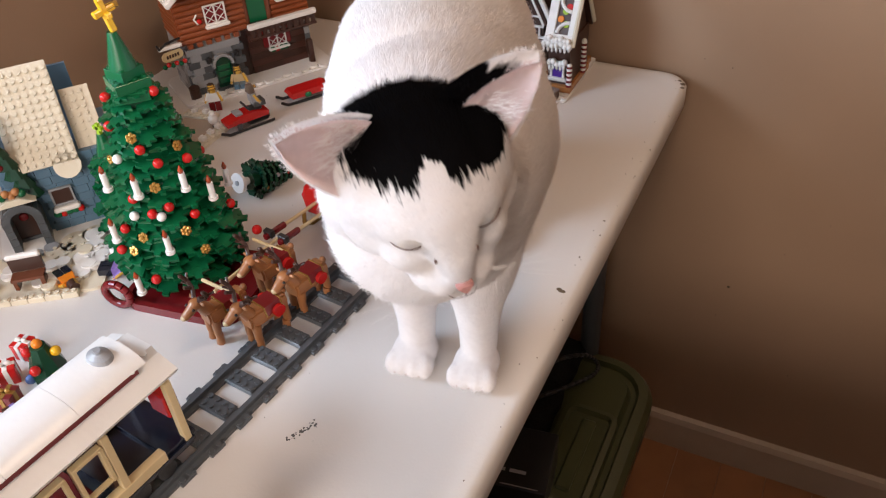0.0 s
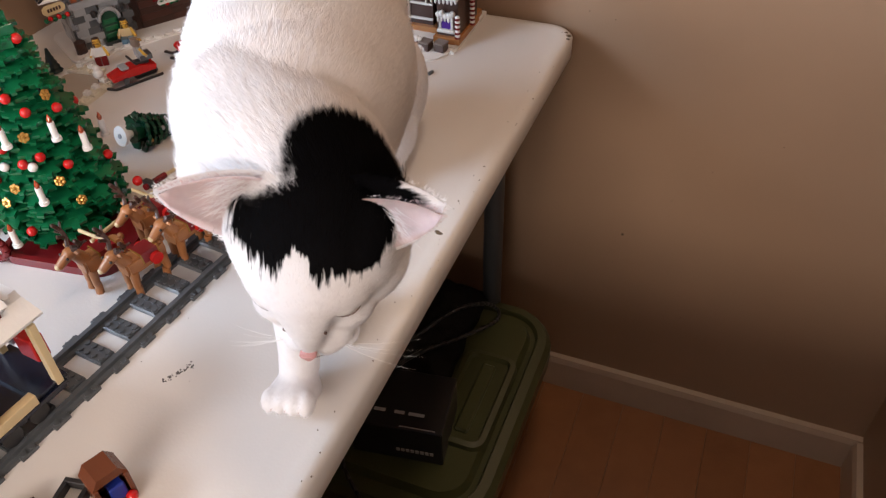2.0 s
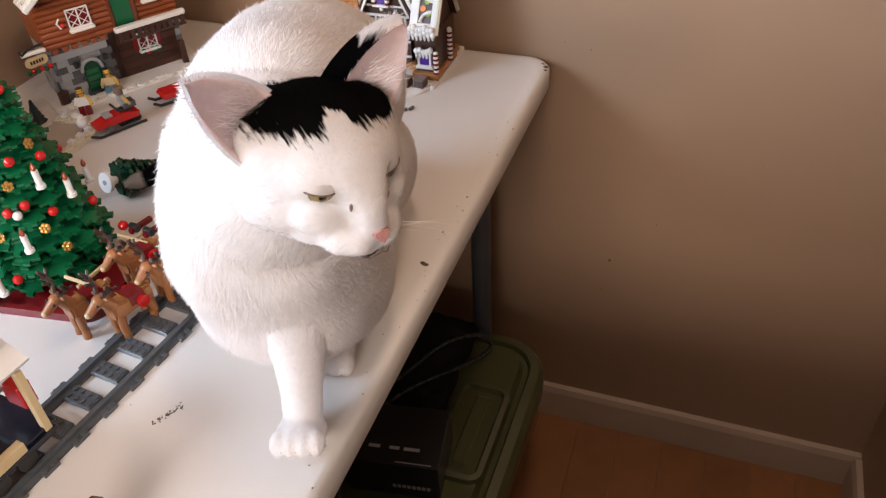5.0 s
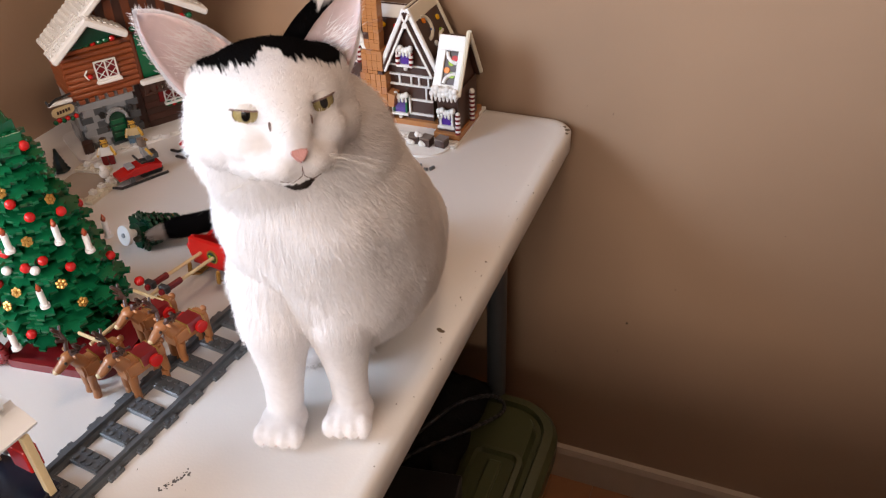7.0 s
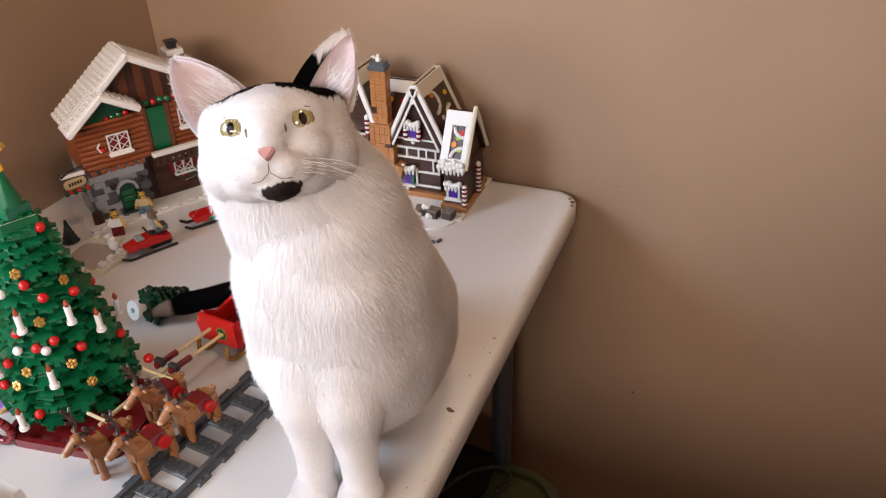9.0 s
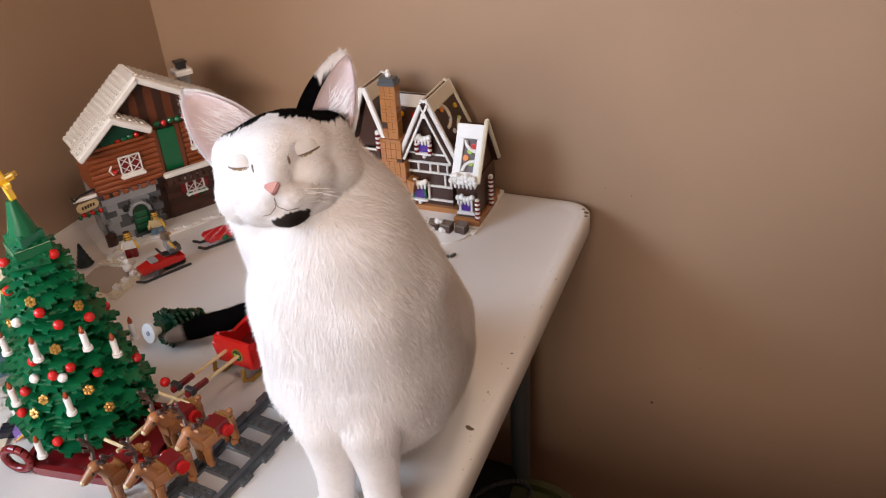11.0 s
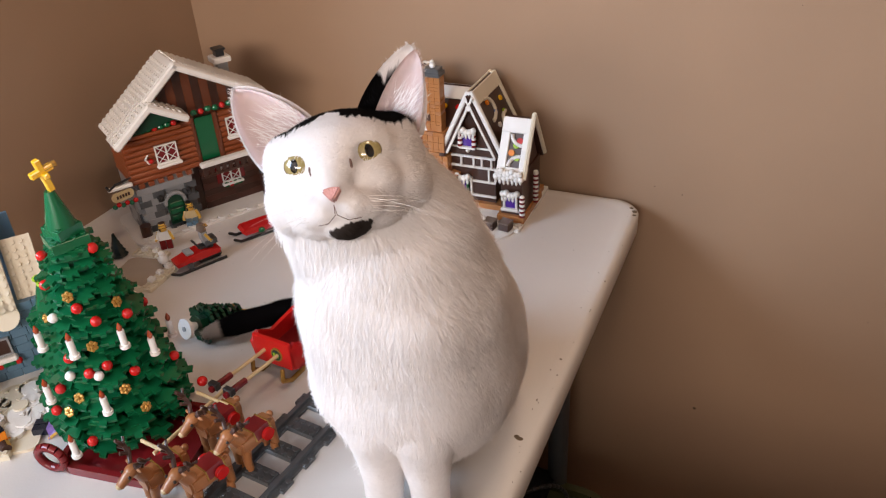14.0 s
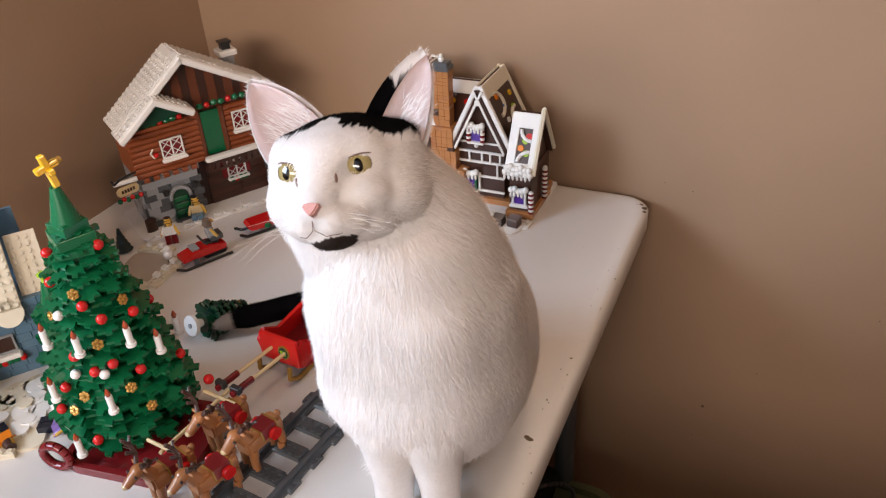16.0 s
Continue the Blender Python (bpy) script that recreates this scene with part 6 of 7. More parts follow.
def snow_field():
    """White plates, walls and benches between the houses and the tree."""
    s = thing("snow_path", T(-0.540, -0.660, ZT, 0, 0, 35), "white brick-built snow path with round plates", "toy landscape")
    part("plate", rounded(B(), -0.05, 0.085, -0.04, 0.03, 0.01, [(0, 0), (0, 0.0032)]), CREAM, s)
    rnd = random.Random(6)
    for k in range(26):
        part("snow_plate", cyl(B(), rnd.uniform(-0.04, 0.08), rnd.uniform(-0.035, 0.025), 0.0032, 0.0078, 0.0028 + 0.00012 * k, n=14), WHITE if k % 3 else CREAM, s)
    for k in range(7):
        brick(s, CREAM, 2, 1, -0.045 + k * 0.0165, -0.043, 0, h=0.0064, name="edge_brick")
    f = thing("round_plate_stack", T(-0.505, -0.598, ZT, 0, 0, 0), "white round plates of a brick-built snow bank", "toy landscape")
    for x, y in ((0, 0), (0.017, 0.012), (-0.014, 0.016), (0.004, -0.018), (0.022, -0.008)):
        part("round_plate", cyl(B(), x, y, 0, 0.0115, 0.0062, n=20), WHITE, f, smooth=40)
        part("stud", cyl(B(), x + 0.004, y, 0.0062, 0.0024, 0.0017, n=8), WHITE, f)
    b = thing("toy_bench", T(-0.515, -0.672, ZT + 0.0066, 0, 0, 40), "brown brick-built bench with snow on its back", "toy bench")
    part("seat", box(B(), 0, 0, 0.012, 0.032, 0.014, 0.0035, bevel=0.0004), BROWN, b)
    part("back", box(B(), 0, 0.008, 0.022, 0.032, 0.004, 0.016, bevel=0.0004), DBROWN, b)
    part("snow", box(B(), 0, 0.008, 0.032, 0.034, 0.007, 0.006, bevel=0.002), WHITE, b)
    for x in (-0.013, 0.013):
        part("leg", box(B(), x, 0, 0.005, 0.004, 0.012, 0.010), BROWN, b)
    # low snow wall by the lodge
    for (x0, y0), (x1, y1), lab in (((-0.532, -0.400), (-0.535, -0.325), 1), ((-0.610, -0.328), (-0.560, -0.320), 2), ((-0.532, -0.400), (-0.590, -0.395), 3)):
        d = Vector((x1 - x0, y1 - y0, 0))
        w = thing("snow_wall", T((x0 + x1) / 2, (y0 + y1) / 2, ZT, 0, 0, math.degrees(math.atan2(d.y, d.x))), "low white brick-built snow wall", "toy wall", "snow walls")
        n = max(2, int(d.length / 0.0165))
        for k in range(n):
            brick(w, CREAM, 2, 2, (k - (n - 1) / 2) * 0.0165, 0, 0, h=0.0064 if k % 2 else 0.0048)
        for k in range(n - 1):
            brick(w, WHITE, 1, 1, (k - (n - 2) / 2) * 0.0165, 0.002, 0.0064, h=0.0048)
    p = thing("ice_pond", T(-0.572, -0.360, ZT, 0, 0, 10), "grey-tan pond plate inside the snow walls", "toy landscape")
    part("plate", rounded(B(), -0.030, 0.034, -0.034, 0.028, 0.01, [(0, 0), (0, 0.0026)]), TAUPEL, p)
    c = thing("dark_cone_tree", T(-0.628, -0.338, ZT), "tiny dark green cone tree", "toy tree")
    for k in range(5):
        part("tier", cyl(B(), 0, 0, 0.002 + k * 0.006, 0.0125 - 0.0022 * k, 0.008, r2=0.004 - 0.0006 * k, n=9), NAVYG, c)
    sm = thing("small_snow_heap", T(-0.543, -0.345, ZT + 0.0115), "round white snow heap on the low wall", "toy landscape")
    part("heap", ball(ball(B(), 0, 0, 0.005, 0.007), 0, 0, 0.013, 0.0045), WHITE, sm, smooth=180)


TAUPEL = plastic("grey_tan_brick", (0.36, 0.29, 0.22))
NAVYG = plastic("blackish_green_brick", (0.004, 0.016, 0.016))


def figure(m, shirt, trousers, hat, label, seated=False):
    """A plain toy figure in one mesh."""
    bm = B()
    mats = []
    def piece(fn, mat):
        n0 = len(bm.faces)
        fn()
        mats.append((n0, len(bm.faces), mat))
    leg = 0.014
    if seated:
        piece(lambda: [box(bm, s * 0.0042, -0.006, 0.004, 0.0075, 0.016, 0.007) for s in (-1, 1)], trousers)
        z = 0.006
    else:
        piece(lambda: [box(bm, s * 0.0042, 0, leg / 2, 0.0075, 0.0078, leg) for s in (-1, 1)], trousers)
        z = leg
    piece(lambda: prism(bm, [(-0.0078, z), (0.0078, z), (0.0058, z + 0.0128), (-0.0058, z + 0.0128)], -0.004, 0.004), shirt)
    piece(lambda: [rod(bm, (s * 0.0066, 0, z + 0.0115), (s * 0.0105, -0.004, z + 0.003), 0.0024, n=8) for s in (-1, 1)], shirt)
    piece(lambda: [ball(bm, s * 0.0107, -0.0055, z + 0.0018, 0.0025, n=1) for s in (-1, 1)], SKIN)
    piece(lambda: cyl(bm, 0, 0, z + 0.0132, 0.0050, 0.0085, n=14), SKIN)
    piece(lambda: (cyl(bm, 0, 0.0012, z + 0.0160, 0.0060, 0.0080, r2=0.0046, n=14), box(bm, 0, -0.005, z + 0.0197, 0.008, 0.005, 0.001)), hat)
    used = []
    for a, b, mat in mats:
        if mat not in used:
            used.append(mat)
        for f in list(bm.faces)[a:b]:
            f.material_index = used.index(mat)
    return tagged(part("toy_figure", bm, used, m=m), label, "toy figure", "toy figures")


def small_things():
    sm = thing("toy_snowmobile", T(-0.512, -0.318, ZT, 0, 0, 62), "red brick-built snowmobile on black skis", "toy vehicle")
    bm = prism(B(), [(-0.030, 0.010), (0.028, 0.010), (0.030, 0.016), (0.010, 0.021), (-0.006, 0.020), (-0.030, 0.014)], -0.011, 0.011)
    part("body", bm, RED, sm, m=T(0, 0, 0, 0, 0, 0))
    part("seat", box(B(), 0.014, 0, 0.021, 0.018, 0.012, 0.005, bevel=0.001), BLACK, sm)
    part("grille", box(B(), -0.010, 0, 0.0215, 0.010, 0.016, 0.003, bevel=0.0005), LGREY, sm)
    part("handlebar", rod(B(), (0.002, -0.012, 0.028), (0.002, 0.012, 0.028), 0.0016, n=6), BLACK, sm)
    for s in (-1, 1):
        part("ski", tube(B(), [(0.034, s * 0.014, 0.002), (-0.030, s * 0.014, 0.002), (-0.040, s * 0.014, 0.007)], 0.002, 6), BLACK, sm)
        part("strut", box(B(), -0.014, s * 0.012, 0.0065, 0.006, 0.004, 0.009), GREY, sm)
    part("track", box(B(), 0.016, 0, 0.0055, 0.032, 0.014, 0.010, bevel=0.003), BLACK, sm)
    tr = thing("toy_sledge", T(-0.478, -0.222, ZT, 0, 0, 56), "red toy sledge with black runners and holly sprig", "toy sledge")
    part("deck", prism(B(), [(-0.026, 0.008), (0.026, 0.008), (0.030, 0.014), (0.024, 0.017), (-0.026, 0.016), (-0.030, 0.012)], -0.012, 0.012), RED, tr)
    for s in (-1, 1):
        part("runner", tube(B(), [(0.030, s * 0.011, 0.002), (-0.034, s * 0.011, 0.002), (-0.042, s * 0.011, 0.007)], 0.0022, 6), BLACK, tr)
    part("holly", ball(B(), -0.004, -0.013, 0.010, 0.005, 0.003, 0.004), GREEN, tr)
    figure(T(-0.578, -0.300, ZT + 0.0001, 0, 0, 40), WHITE, DRED, DBROWN, "toy figure in white jacket standing in the snow")
    figure(T(-0.583, -0.238, ZT + 0.0062, 0, 0, 40), TAN, SAND, BLACK, "toy figure in tan vest sitting by the lodge door", True)
    figure(T(-0.505, -0.305, ZT + 0.0236, 0, 0, 150), LGREY, GREY, TAUPE, "grey-clad toy figure riding the snowmobile", True)
    lie = pose(0, 0, 0, 90, 0, 0)
    figure(Matrix.Translation((-0.468, -0.626, ZT + 0.0062)) @ pose(0, 0, 0, 0, 0, 120) @ lie, PURPLE, NAVY, BLACK, "toy figure in lavender top lying on the table")
    figure(Matrix.Translation((-0.505, -0.645, ZT + 0.0062)) @ pose(0, 0, 0, 0, 0, 70) @ lie, ORANGE, NAVY, DBROWN, "toy figure in orange top lying on the table")
    y = thing("yellow_lamp_brick", T(-0.452, -0.612, ZT, 0, 0, 15), "yellow and white toy lamp standing by the tree", "toy lamp")
    part("post", box(B(), 0, 0, 0.010, 0.007, 0.007, 0.02, bevel=0.0006), YELLOW, y)
    part("head", box(B(), 0, 0, 0.025, 0.008, 0.008, 0.009, bevel=0.0006), WHITE, y)
    # decorated bush and presents near the carriage
    bu = thing("decorated_bush", T(-0.402, -0.752, ZT), "small green brick-built bush with coloured balls", "toy bush")
    part("body", cyl(cyl(B(), 0, 0, 0, 0.016, 0.014, n=8), 0, 0, 0.014, 0.016, 0.026, r2=0.007, n=8), DGREEN, bu)
    for k, (mat, a, z, r) in enumerate(((ORANGE, 0, 0.042, 0.0), (YELLOW, 30, 0.032, 0.013), (RED, -70, 0.024, 0.0155), (LIME, -20, 0.012, 0.017), (SWEETB, -110, 0.010, 0.017), (YELLOW, 200, 0.030, 0.012), (RED, -140, 0.034, 0.011))):
        bauble(bu, mat, r * math.cos(radians(a)), r * math.sin(radians(a)), z, 0.0047)
    for x, y2, a, mat, ribbon in ((-0.408, -0.792, 20, DRED, GOLD), (-0.435, -0.770, 50, RED, WHITE), (-0.445, -0.742, 10, RED, WHITE), (-0.384, -0.803, 65, DBROWN, PURPLE), (-0.43, -0.80, 35, GREEN, RED)):
        g = thing("toy_present", T(x, y2, ZT, 0, 0, a), "small brick-built wrapped present on the table", "toy present", "presents")
        part("box", box(B(), 0, 0, 0.008, 0.016, 0.016, 0.016, bevel=0.0006), mat, g)
        part("lid", box(B(), 0, 0, 0.0172, 0.0168, 0.0168, 0.0028, bevel=0.0005), mat, g)
        part("ribbon", box(box(B(), 0, 0, 0.0088, 0.004, 0.0172, 0.0202), 0, 0, 0.0088, 0.0172, 0.004, 0.0202), ribbon, g)
        part("bow", ball(ball(B(), -0.003, 0, 0.0205, 0.003, 0.002, 0.002), 0.003, 0, 0.0205, 0.003, 0.002, 0.002), ribbon, g)
    # loose pieces near the table's edge
    ch = thing("brown_toy_chest", T(-0.132, -0.826, ZT, 0, 0, 68), "open reddish-brown toy chest with a blue brick inside", "toy chest")
    part("back", box(B(), 0, 0.010, 0.014, 0.026, 0.0035, 0.028, bevel=0.0004), BROWN, ch)
    for s in (-1, 1):
        part("side", box(B(), s * 0.0115, 0, 0.014, 0.0035, 0.020, 0.028, bevel=0.0004), BROWN, ch)
    part("floor_plate", box(B(), 0, 0, 0.002, 0.020, 0.018, 0.004), BROWN, ch)
    part("top", prism(B(), [(-0.0135, 0.0), (0.0135, 0.0), (0.008, 0.008), (-0.008, 0.008)], -0.008, 0.013), BROWN, ch, m=T(0, 0, 0.028))
    part("inner_brick", box(B(), 0.002, -0.003, 0.012, 0.012, 0.012, 0.016, bevel=0.001), BLUEP, ch, "bright blue brick")
    part("knob", ball(B(), 0.008, -0.012, 0.005, 0.0045), RED, ch, "red round piece", smooth=180)
    def window_piece(name, x, y, a, mat, lab):
        w = thing(name, T(x, y, ZT, 0, 0, a), lab, "toy window", "loose toy windows")
        for px, py, sx, sy in ((0, 0.009, 0.022, 0.004), (0, -0.009, 0.022, 0.004), (-0.009, 0, 0.004, 0.014), (0.009, 0, 0.004, 0.014)):
            part("frame_bar", box(B(), px, py, 0.004, sx, sy, 0.008, bevel=0.0005), mat, w)
    window_piece("toy_window", -0.160, -0.838, 10, BLACK, "loose black toy window frame lying flat")
    window_piece("toy_window", -0.100, -0.848, 48, DGREEN, "loose dark green toy window frame lying flat")
    gp = thing("green_toy_stair", T(-0.135, -0.858, ZT, 0, 0, 55), "loose green stepped toy piece", "toy piece")
    for k in range(4):
        part("step", box(B(), k * 0.006, 0, 0.003 + 0.001 * k, 0.0056, 0.012, 0.006 + 0.002 * k, bevel=0.0005), GREEN, gp)
    tp = thing("tan_toy_beam", T(-0.064, -0.838, ZT, 0, 0, 40), "loose tan toy beam with side holes", "toy piece")
    part("beam", box(B(), 0, 0, 0.0048, 0.046, 0.0078, 0.0096, bevel=0.0005), CREAMY, tp)
    for k in range(3):
        part("hole", cyl(B(), 0, 0, 0, 0.0024, 0.0006, n=10), ORANGE, tp, m=T(-0.012 + 0.012 * k, -0.0038, 0.0048, 90, 0, 0))
    bp = thing("brown_toy_door", T(-0.178, -0.868, ZT, 0, 0, 60), "loose brown toy door panel leaning flat", "toy piece")
    part("panel", box(B(), 0, 0, 0.005, 0.026, 0.020, 0.004, bevel=0.0005), BROWN, bp)
    part("rim", box(B(), -0.012, 0, 0.008, 0.003, 0.020, 0.006), DBROWN, bp)
    part("rim", box(B(), 0, 0.009, 0.0078, 0.026, 0.003, 0.006), DBROWN, bp)
    part("foot", box(B(), 0, 0, 0.0015, 0.02, 0.014, 0.003), DBROWN, bp)
    for x, y, a in ((-0.158, -0.182, 20), (-0.150, -0.176, 70), (-0.166, -0.176, 120)):
        q = thing("loose_grey_piece", T(x, y, ZT, 0, 0, a), "tiny loose grey toy piece on the table", "toy piece", "loose pieces")
        part("body", box(B(), 0, 0, 0.002, 0.009, 0.004, 0.004, bevel=0.0006), GREY, q)


CREAMY = plastic("pale_yellow_brick", (0.62, 0.45, 0.17))

under_table()
railway()
passenger_car()
big_tree()
reindeer()
lying_tree()
lodge()
gingerbread()
blue_house()
snow_field()
small_things()


# ---- what moves ----
def ease(rows, t):
    """The values between rows (t, values), smoothly."""
    if t <= rows[0][0]:
        return rows[0][1:]
    for a, b in zip(rows, rows[1:]):
        if a[0] <= t <= b[0]:
            k = (t - a[0]) / (b[0] - a[0])
            k = k * k * (3 - 2 * k)
            return tuple(p + (q - p) * k for p, q in zip(a[1:], b[1:]))
    return rows[-1][1:]


HEAD = [  # seconds, place, pitch, lean, turn
    (0, -0.034, -0.689, 0.999, 24, -6.8, 43), (0.5, 0.011, -0.729, 0.984, 26, 5, 58), (1, 0.024, -0.725, 0.928, 43, 4, 30),
    (1.5, 0.017, -0.728, 0.934, 43, 2, 23), (2, 0.010, -0.729, 0.941, 38, 1, 15), (2.5, 0.008, -0.733, 0.945, 38, 1, 17), (3, 0.01, -0.74, 0.95, 37, 2, 19.5),
    (3.4, 0.01, -0.74, 0.96, 34, 2, 24), (4.4, 0.02, -0.70, 0.99, 18, 0, 48), (5.3, 0.014, -0.680, 1.006, 4, 6, 62), (5.5, 0.012, -0.676, 1.008, 2, 6, 61), (6, -0.033, -0.672, 1.018, 2, -1, 57),
    (6.5, -0.055, -0.645, 1.032, 2, -3, 44), (7, -0.056, -0.631, 1.050, -10, 2, 44), (7.5, -0.081, -0.626, 1.061, -38, 4, 34.5), (8, -0.088, -0.595, 1.072, -33, -2, 31),
    (8.6, -0.092, -0.59, 1.070, -31, -3, 30), (10, -0.100, -0.58, 1.065, -29, -5, 29), (10.5, -0.102, -0.579, 1.064, -29, -6, 28.6), (11, -0.114, -0.564, 1.054, -25.4, -8, 27.2),
    (11.5, -0.107, -0.572, 1.056, -27, -8, 27.5), (12.5, -0.099, -0.583, 1.058, -28.2, -7.7, 27.7), (13.3, -0.096, -0.589, 1.061, -29, -8, 27.4), (14.5, -0.097, -0.587, 1.06, -28.4, -8, 27),
    (15.5, -0.097, -0.587, 1.06, -28, -8, 26.5), (16, -0.107, -0.586, 1.053, -24, -8.6, 14.8)]
CHEST = [  # the barrel of the chest: place, pitch (up is negative), turn
    (0, -0.088, -0.572, 0.930, -8, 14), (1, -0.085, -0.582, 0.940, -2, 16), (3.4, -0.080, -0.592, 0.940, -3, 18), (5.3, -0.080, -0.618, 0.864, -66, 14), (6, -0.084, -0.572, 0.900, -60, 12),
    (6.5, -0.080, -0.558, 0.915, -60, 10), (7.5, -0.084, -0.546, 0.912, -74, 8), (8.2, -0.087, -0.541, 0.912, -77, 8), (16, -0.089, -0.539, 0.912, -77, 8)]
HIND = [
    (0, -0.158, -0.435, 0.946, 0, 18), (1, -0.154, -0.450, 0.946, 0, 18), (3.4, -0.148, -0.460, 0.942, 0, 20), (5.3, -0.122, -0.468, 0.915, -14, 14), (6, -0.104, -0.488, 0.852, -44, 10),
    (7.5, -0.102, -0.480, 0.850, -56, 8), (16, -0.102, -0.477, 0.850, -56, 8)]
LEG_L = [  # the paws on the table, then how far the leg leans back and sideways
    (0, -0.110, -0.597, 0.74, -4, 0, 10), (0.3, -0.105, -0.65, 0.765, -12, 0, 10), (0.55, -0.060, -0.700, 0.74, -24, 0, 12), (3.4, -0.040, -0.701, 0.74, -26, 0, 12),
    (5.5, -0.034, -0.703, 0.74, -28, 0, 20), (5.75, -0.07, -0.67, 0.765, -14, 0, 20), (6, -0.097, -0.638, 0.74, -12, 0, 16), (7, -0.102, -0.628, 0.74, -8, 2, 16), (7.2, -0.098, -0.618, 0.752, -6, 2, 16),
    (7.4, -0.094, -0.606, 0.74, -4, 2, 16), (16, -0.097, -0.592, 0.74, -3, 2, 16)]
LEG_R = [
    (0, -0.054, -0.590, 0.74, -4, 0, 10), (0.5, -0.050, -0.602, 0.74, 0, 0, 10), (1.2, -0.058, -0.604, 0.74, 4, 0, 10), (5.5, -0.054, -0.604, 0.74, 0, 0, 16), (6, -0.050, -0.598, 0.74, -5, -2, 16),
    (7.4, -0.053, -0.597, 0.74, -4, -2, 16), (16, -0.057, -0.582, 0.74, -3, -2, 16)]
THIGH_L = [(0, -0.195, -0.37, 0.74, 0, 0, 14), (3.4, -0.19, -0.38, 0.74, 0, 0, 14), (5.3, -0.150, -0.46, 0.74, 0, 0, 14), (7, -0.140, -0.468, 0.74, 0, 0, 10), (16, -0.140, -0.465, 0.74, 0, 0, 10)]
THIGH_R = [(0, -0.128, -0.35, 0.74, 0, 0, 14), (3.4, -0.12, -0.36, 0.74, 0, 0, 14), (5.3, -0.088, -0.452, 0.74, 0, 0, -8), (7, -0.078, -0.446, 0.74, 0, 0, -8), (16, -0.080, -0.440, 0.74, 0, 0, -8)]
LIDS = [(0, 1), (3.4, 1), (4.6, 0.8), (5.3, 0.74), (5.9, 0.72), (6.6, 0.66), (7.0, 0.58), (7.3, 0.22), (8.2, 0.2), (9.2, 0.2), (10.2, 0.5), (10.5, 0.66), (10.7, 1), (11.15, 1), (11.4, 0.2),
        (15.6, 0.14), (16, 0.3)]
TAIL_UP = [(-0.155, -0.285, 0.975), (-0.165, -0.24, 0.985), (-0.17, -0.195, 0.985), (-0.172, -0.15, 0.98), (-0.172, -0.105, 0.97), (-0.17, -0.06, 0.96), (-0.168, -0.03, 0.95)]
TAIL_DOWN = [(-0.145, -0.345, 0.765), (-0.195, -0.342, 0.762), (-0.245, -0.352, 0.762), (-0.290, -0.372, 0.762), (-0.330, -0.398, 0.762), (-0.363, -0.430, 0.762), (-0.385, -0.455, 0.762)]


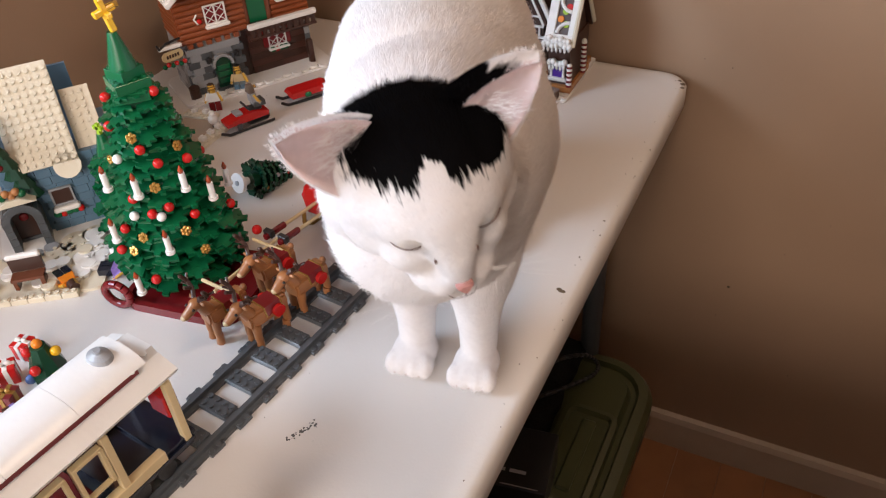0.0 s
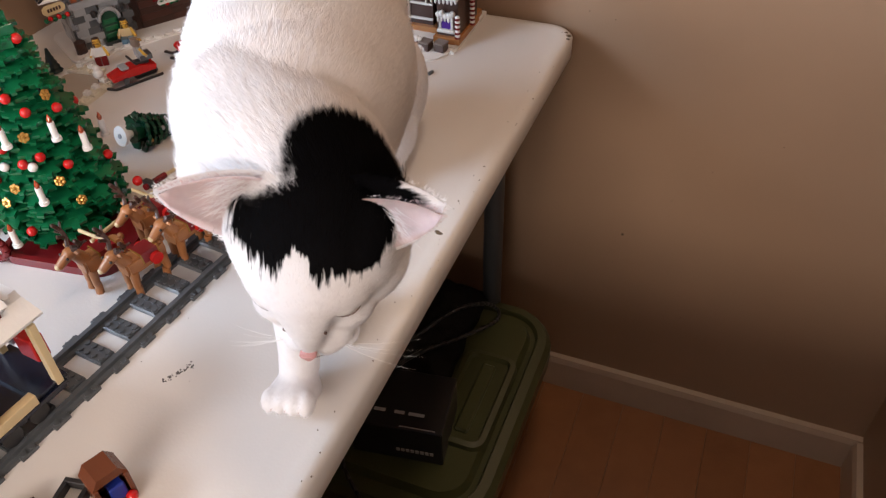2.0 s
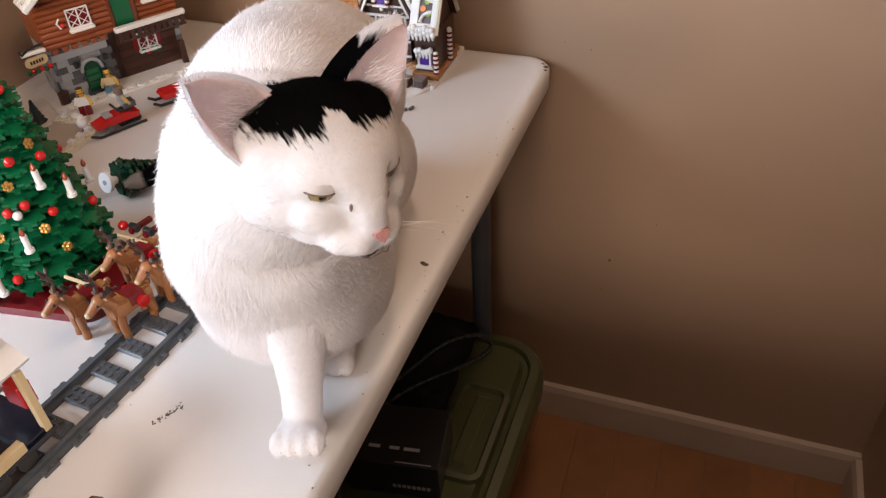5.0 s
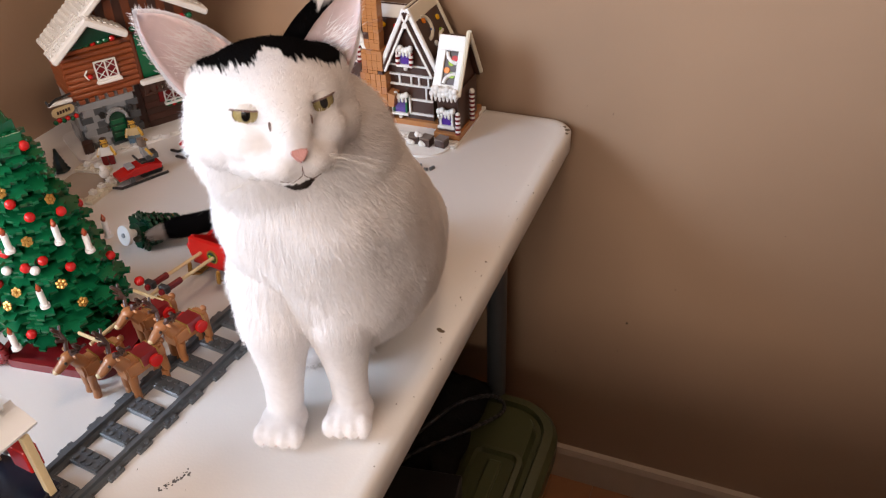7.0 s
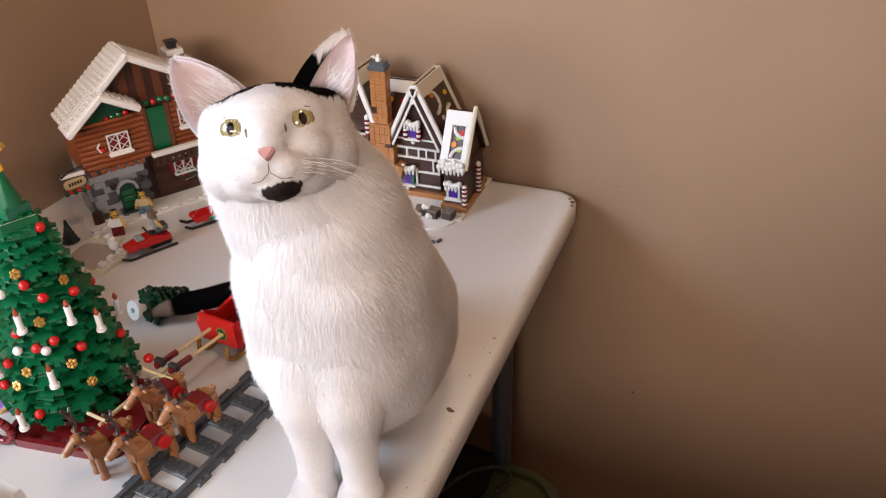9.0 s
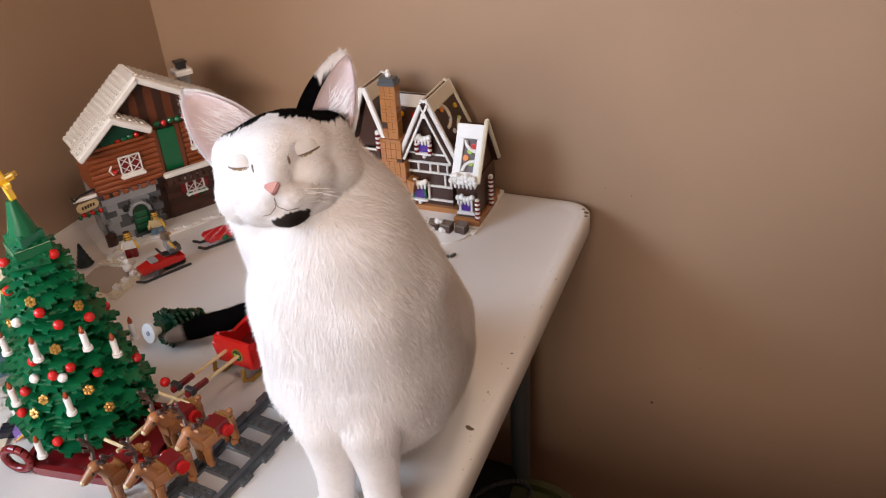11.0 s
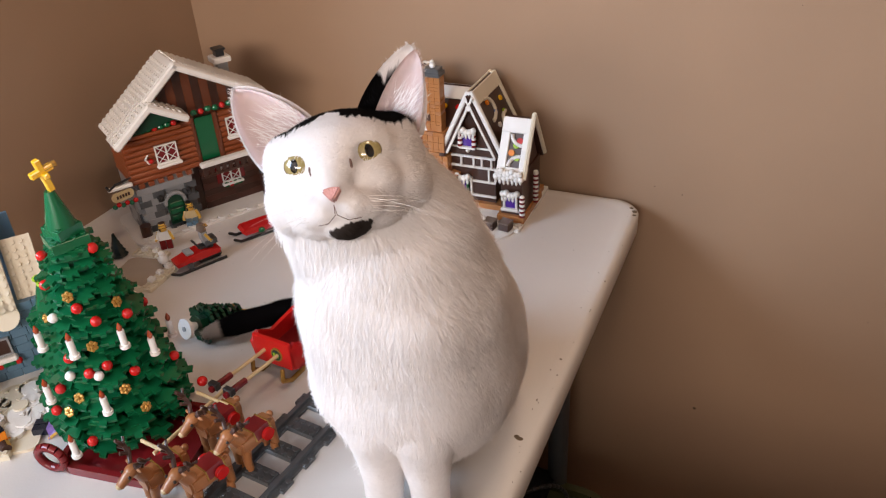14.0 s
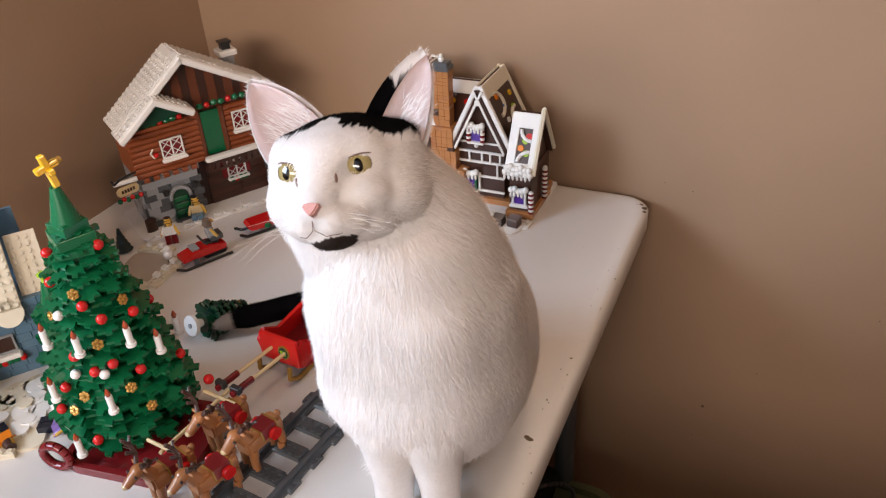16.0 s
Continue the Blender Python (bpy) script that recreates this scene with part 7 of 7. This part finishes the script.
def motions():
    home = CAT.matrix_basis.inverted()
    times = [k * 0.25 for k in range(65)]
    put = lambda ob, f: walk(ob, [(t, home @ f(t)) for t in times])

    def head_pose(t):
        x, y, z, a, b, c = ease(HEAD, t)
        return T(x, y, z, a, b, c)

    def barrel(rows):
        def f(t):
            x, y, z, a, c = ease(rows, t)
            return T(x, y, z, 0, 0, c) @ T(0, 0, 0, a)
        return f

    def neck_pose(t):
        top = head_pose(t) @ Vector((0, 0.026, -0.016))
        low = barrel(CHEST)(t) @ Vector((0, -0.055, 0.015))
        z = (top - low).normalized()
        y = (head_pose(t).to_3x3() @ Vector((0, 1, 0)) + Vector((0, 0.3, 0.4))).normalized()
        x = y.cross(z).normalized()
        y = z.cross(x)
        r = Matrix((x, y, z)).transposed().to_4x4()
        return Matrix.Translation(low.lerp(top, 0.62)) @ r

    def limb(rows):
        def f(t):
            x, y, z, a, b, c = ease(rows, t)
            return T(x, y, z, 0, 0, c) @ T(0, 0, 0, a, b)
        return f

    put(CATP["head"], head_pose)
    put(CATP["chest"], barrel(CHEST))
    put(CATP["hind"], barrel(HIND))
    def waist_pose(t):
        a, b = barrel(CHEST)(t), barrel(HIND)(t)
        p, q = a @ Vector((0, 0.02, 0)), b @ Vector((0, -0.02, 0))
        mid = a.to_quaternion().slerp(b.to_quaternion(), 0.5).to_matrix().to_4x4()
        return Matrix.Translation(p.lerp(q, 0.5)) @ mid

    put(CATP["waist"], waist_pose)
    put(CATP["neck"], neck_pose)
    for k, rows in (("leg_l", LEG_L), ("leg_r", LEG_R), ("thigh_l", THIGH_L), ("thigh_r", THIGH_R)):
        put(CATP[k], limb(rows))
    for k, ob in enumerate(CATP["tail"]):
        def f(t, k=k):
            s = ease([(0, 0), (3.3, 0), (5.1, 1), (16, 1)], t)[0]
            p = [Vector(a).lerp(Vector(b), s) for a, b in zip(TAIL_UP, TAIL_DOWN)]
            sway = 0.006 * math.sin(t * 2.1) * k * k / 25 * s
            q = (p[k + 1] - p[k]).to_track_quat("Y", "Z").to_matrix().to_4x4()
            return Matrix.Translation(p[k] + Vector((0, sway, 0))) @ q
        put(ob, f)
    for ob, s in CATP["ears"]:
        # ears turned out and back while the head is low
        rows = []
        for t in times:
            k = ease([(0, 0.7), (0.5, 1), (3.3, 1), (5.2, 0.45), (7, 0.38), (7.5, 0.05), (16, 0)], t)[0]
            rows.append((t, T(s * (0.0325 - 0.001 * k), 0.012 + 0.008 * k, 0.026 - 0.002 * k, -6 - 40 * k, s * ((24 if s > 0 else 31) + 8 * k), s * (-14 - 50 * k))))
        walk(ob, rows)
    for lid, s in CATP["lids"]:
        rows = []
        for t in times:
            shut = ease(LIDS, t)[0]
            rows.append((t, T(s * 0.0202, CATP["eye_y"], 0.0095, 0, s * -10, s * 14) @ T(0, 0, 0, -48 + 64 * shut, 0, 0)))
        walk(lid, rows)


motions()
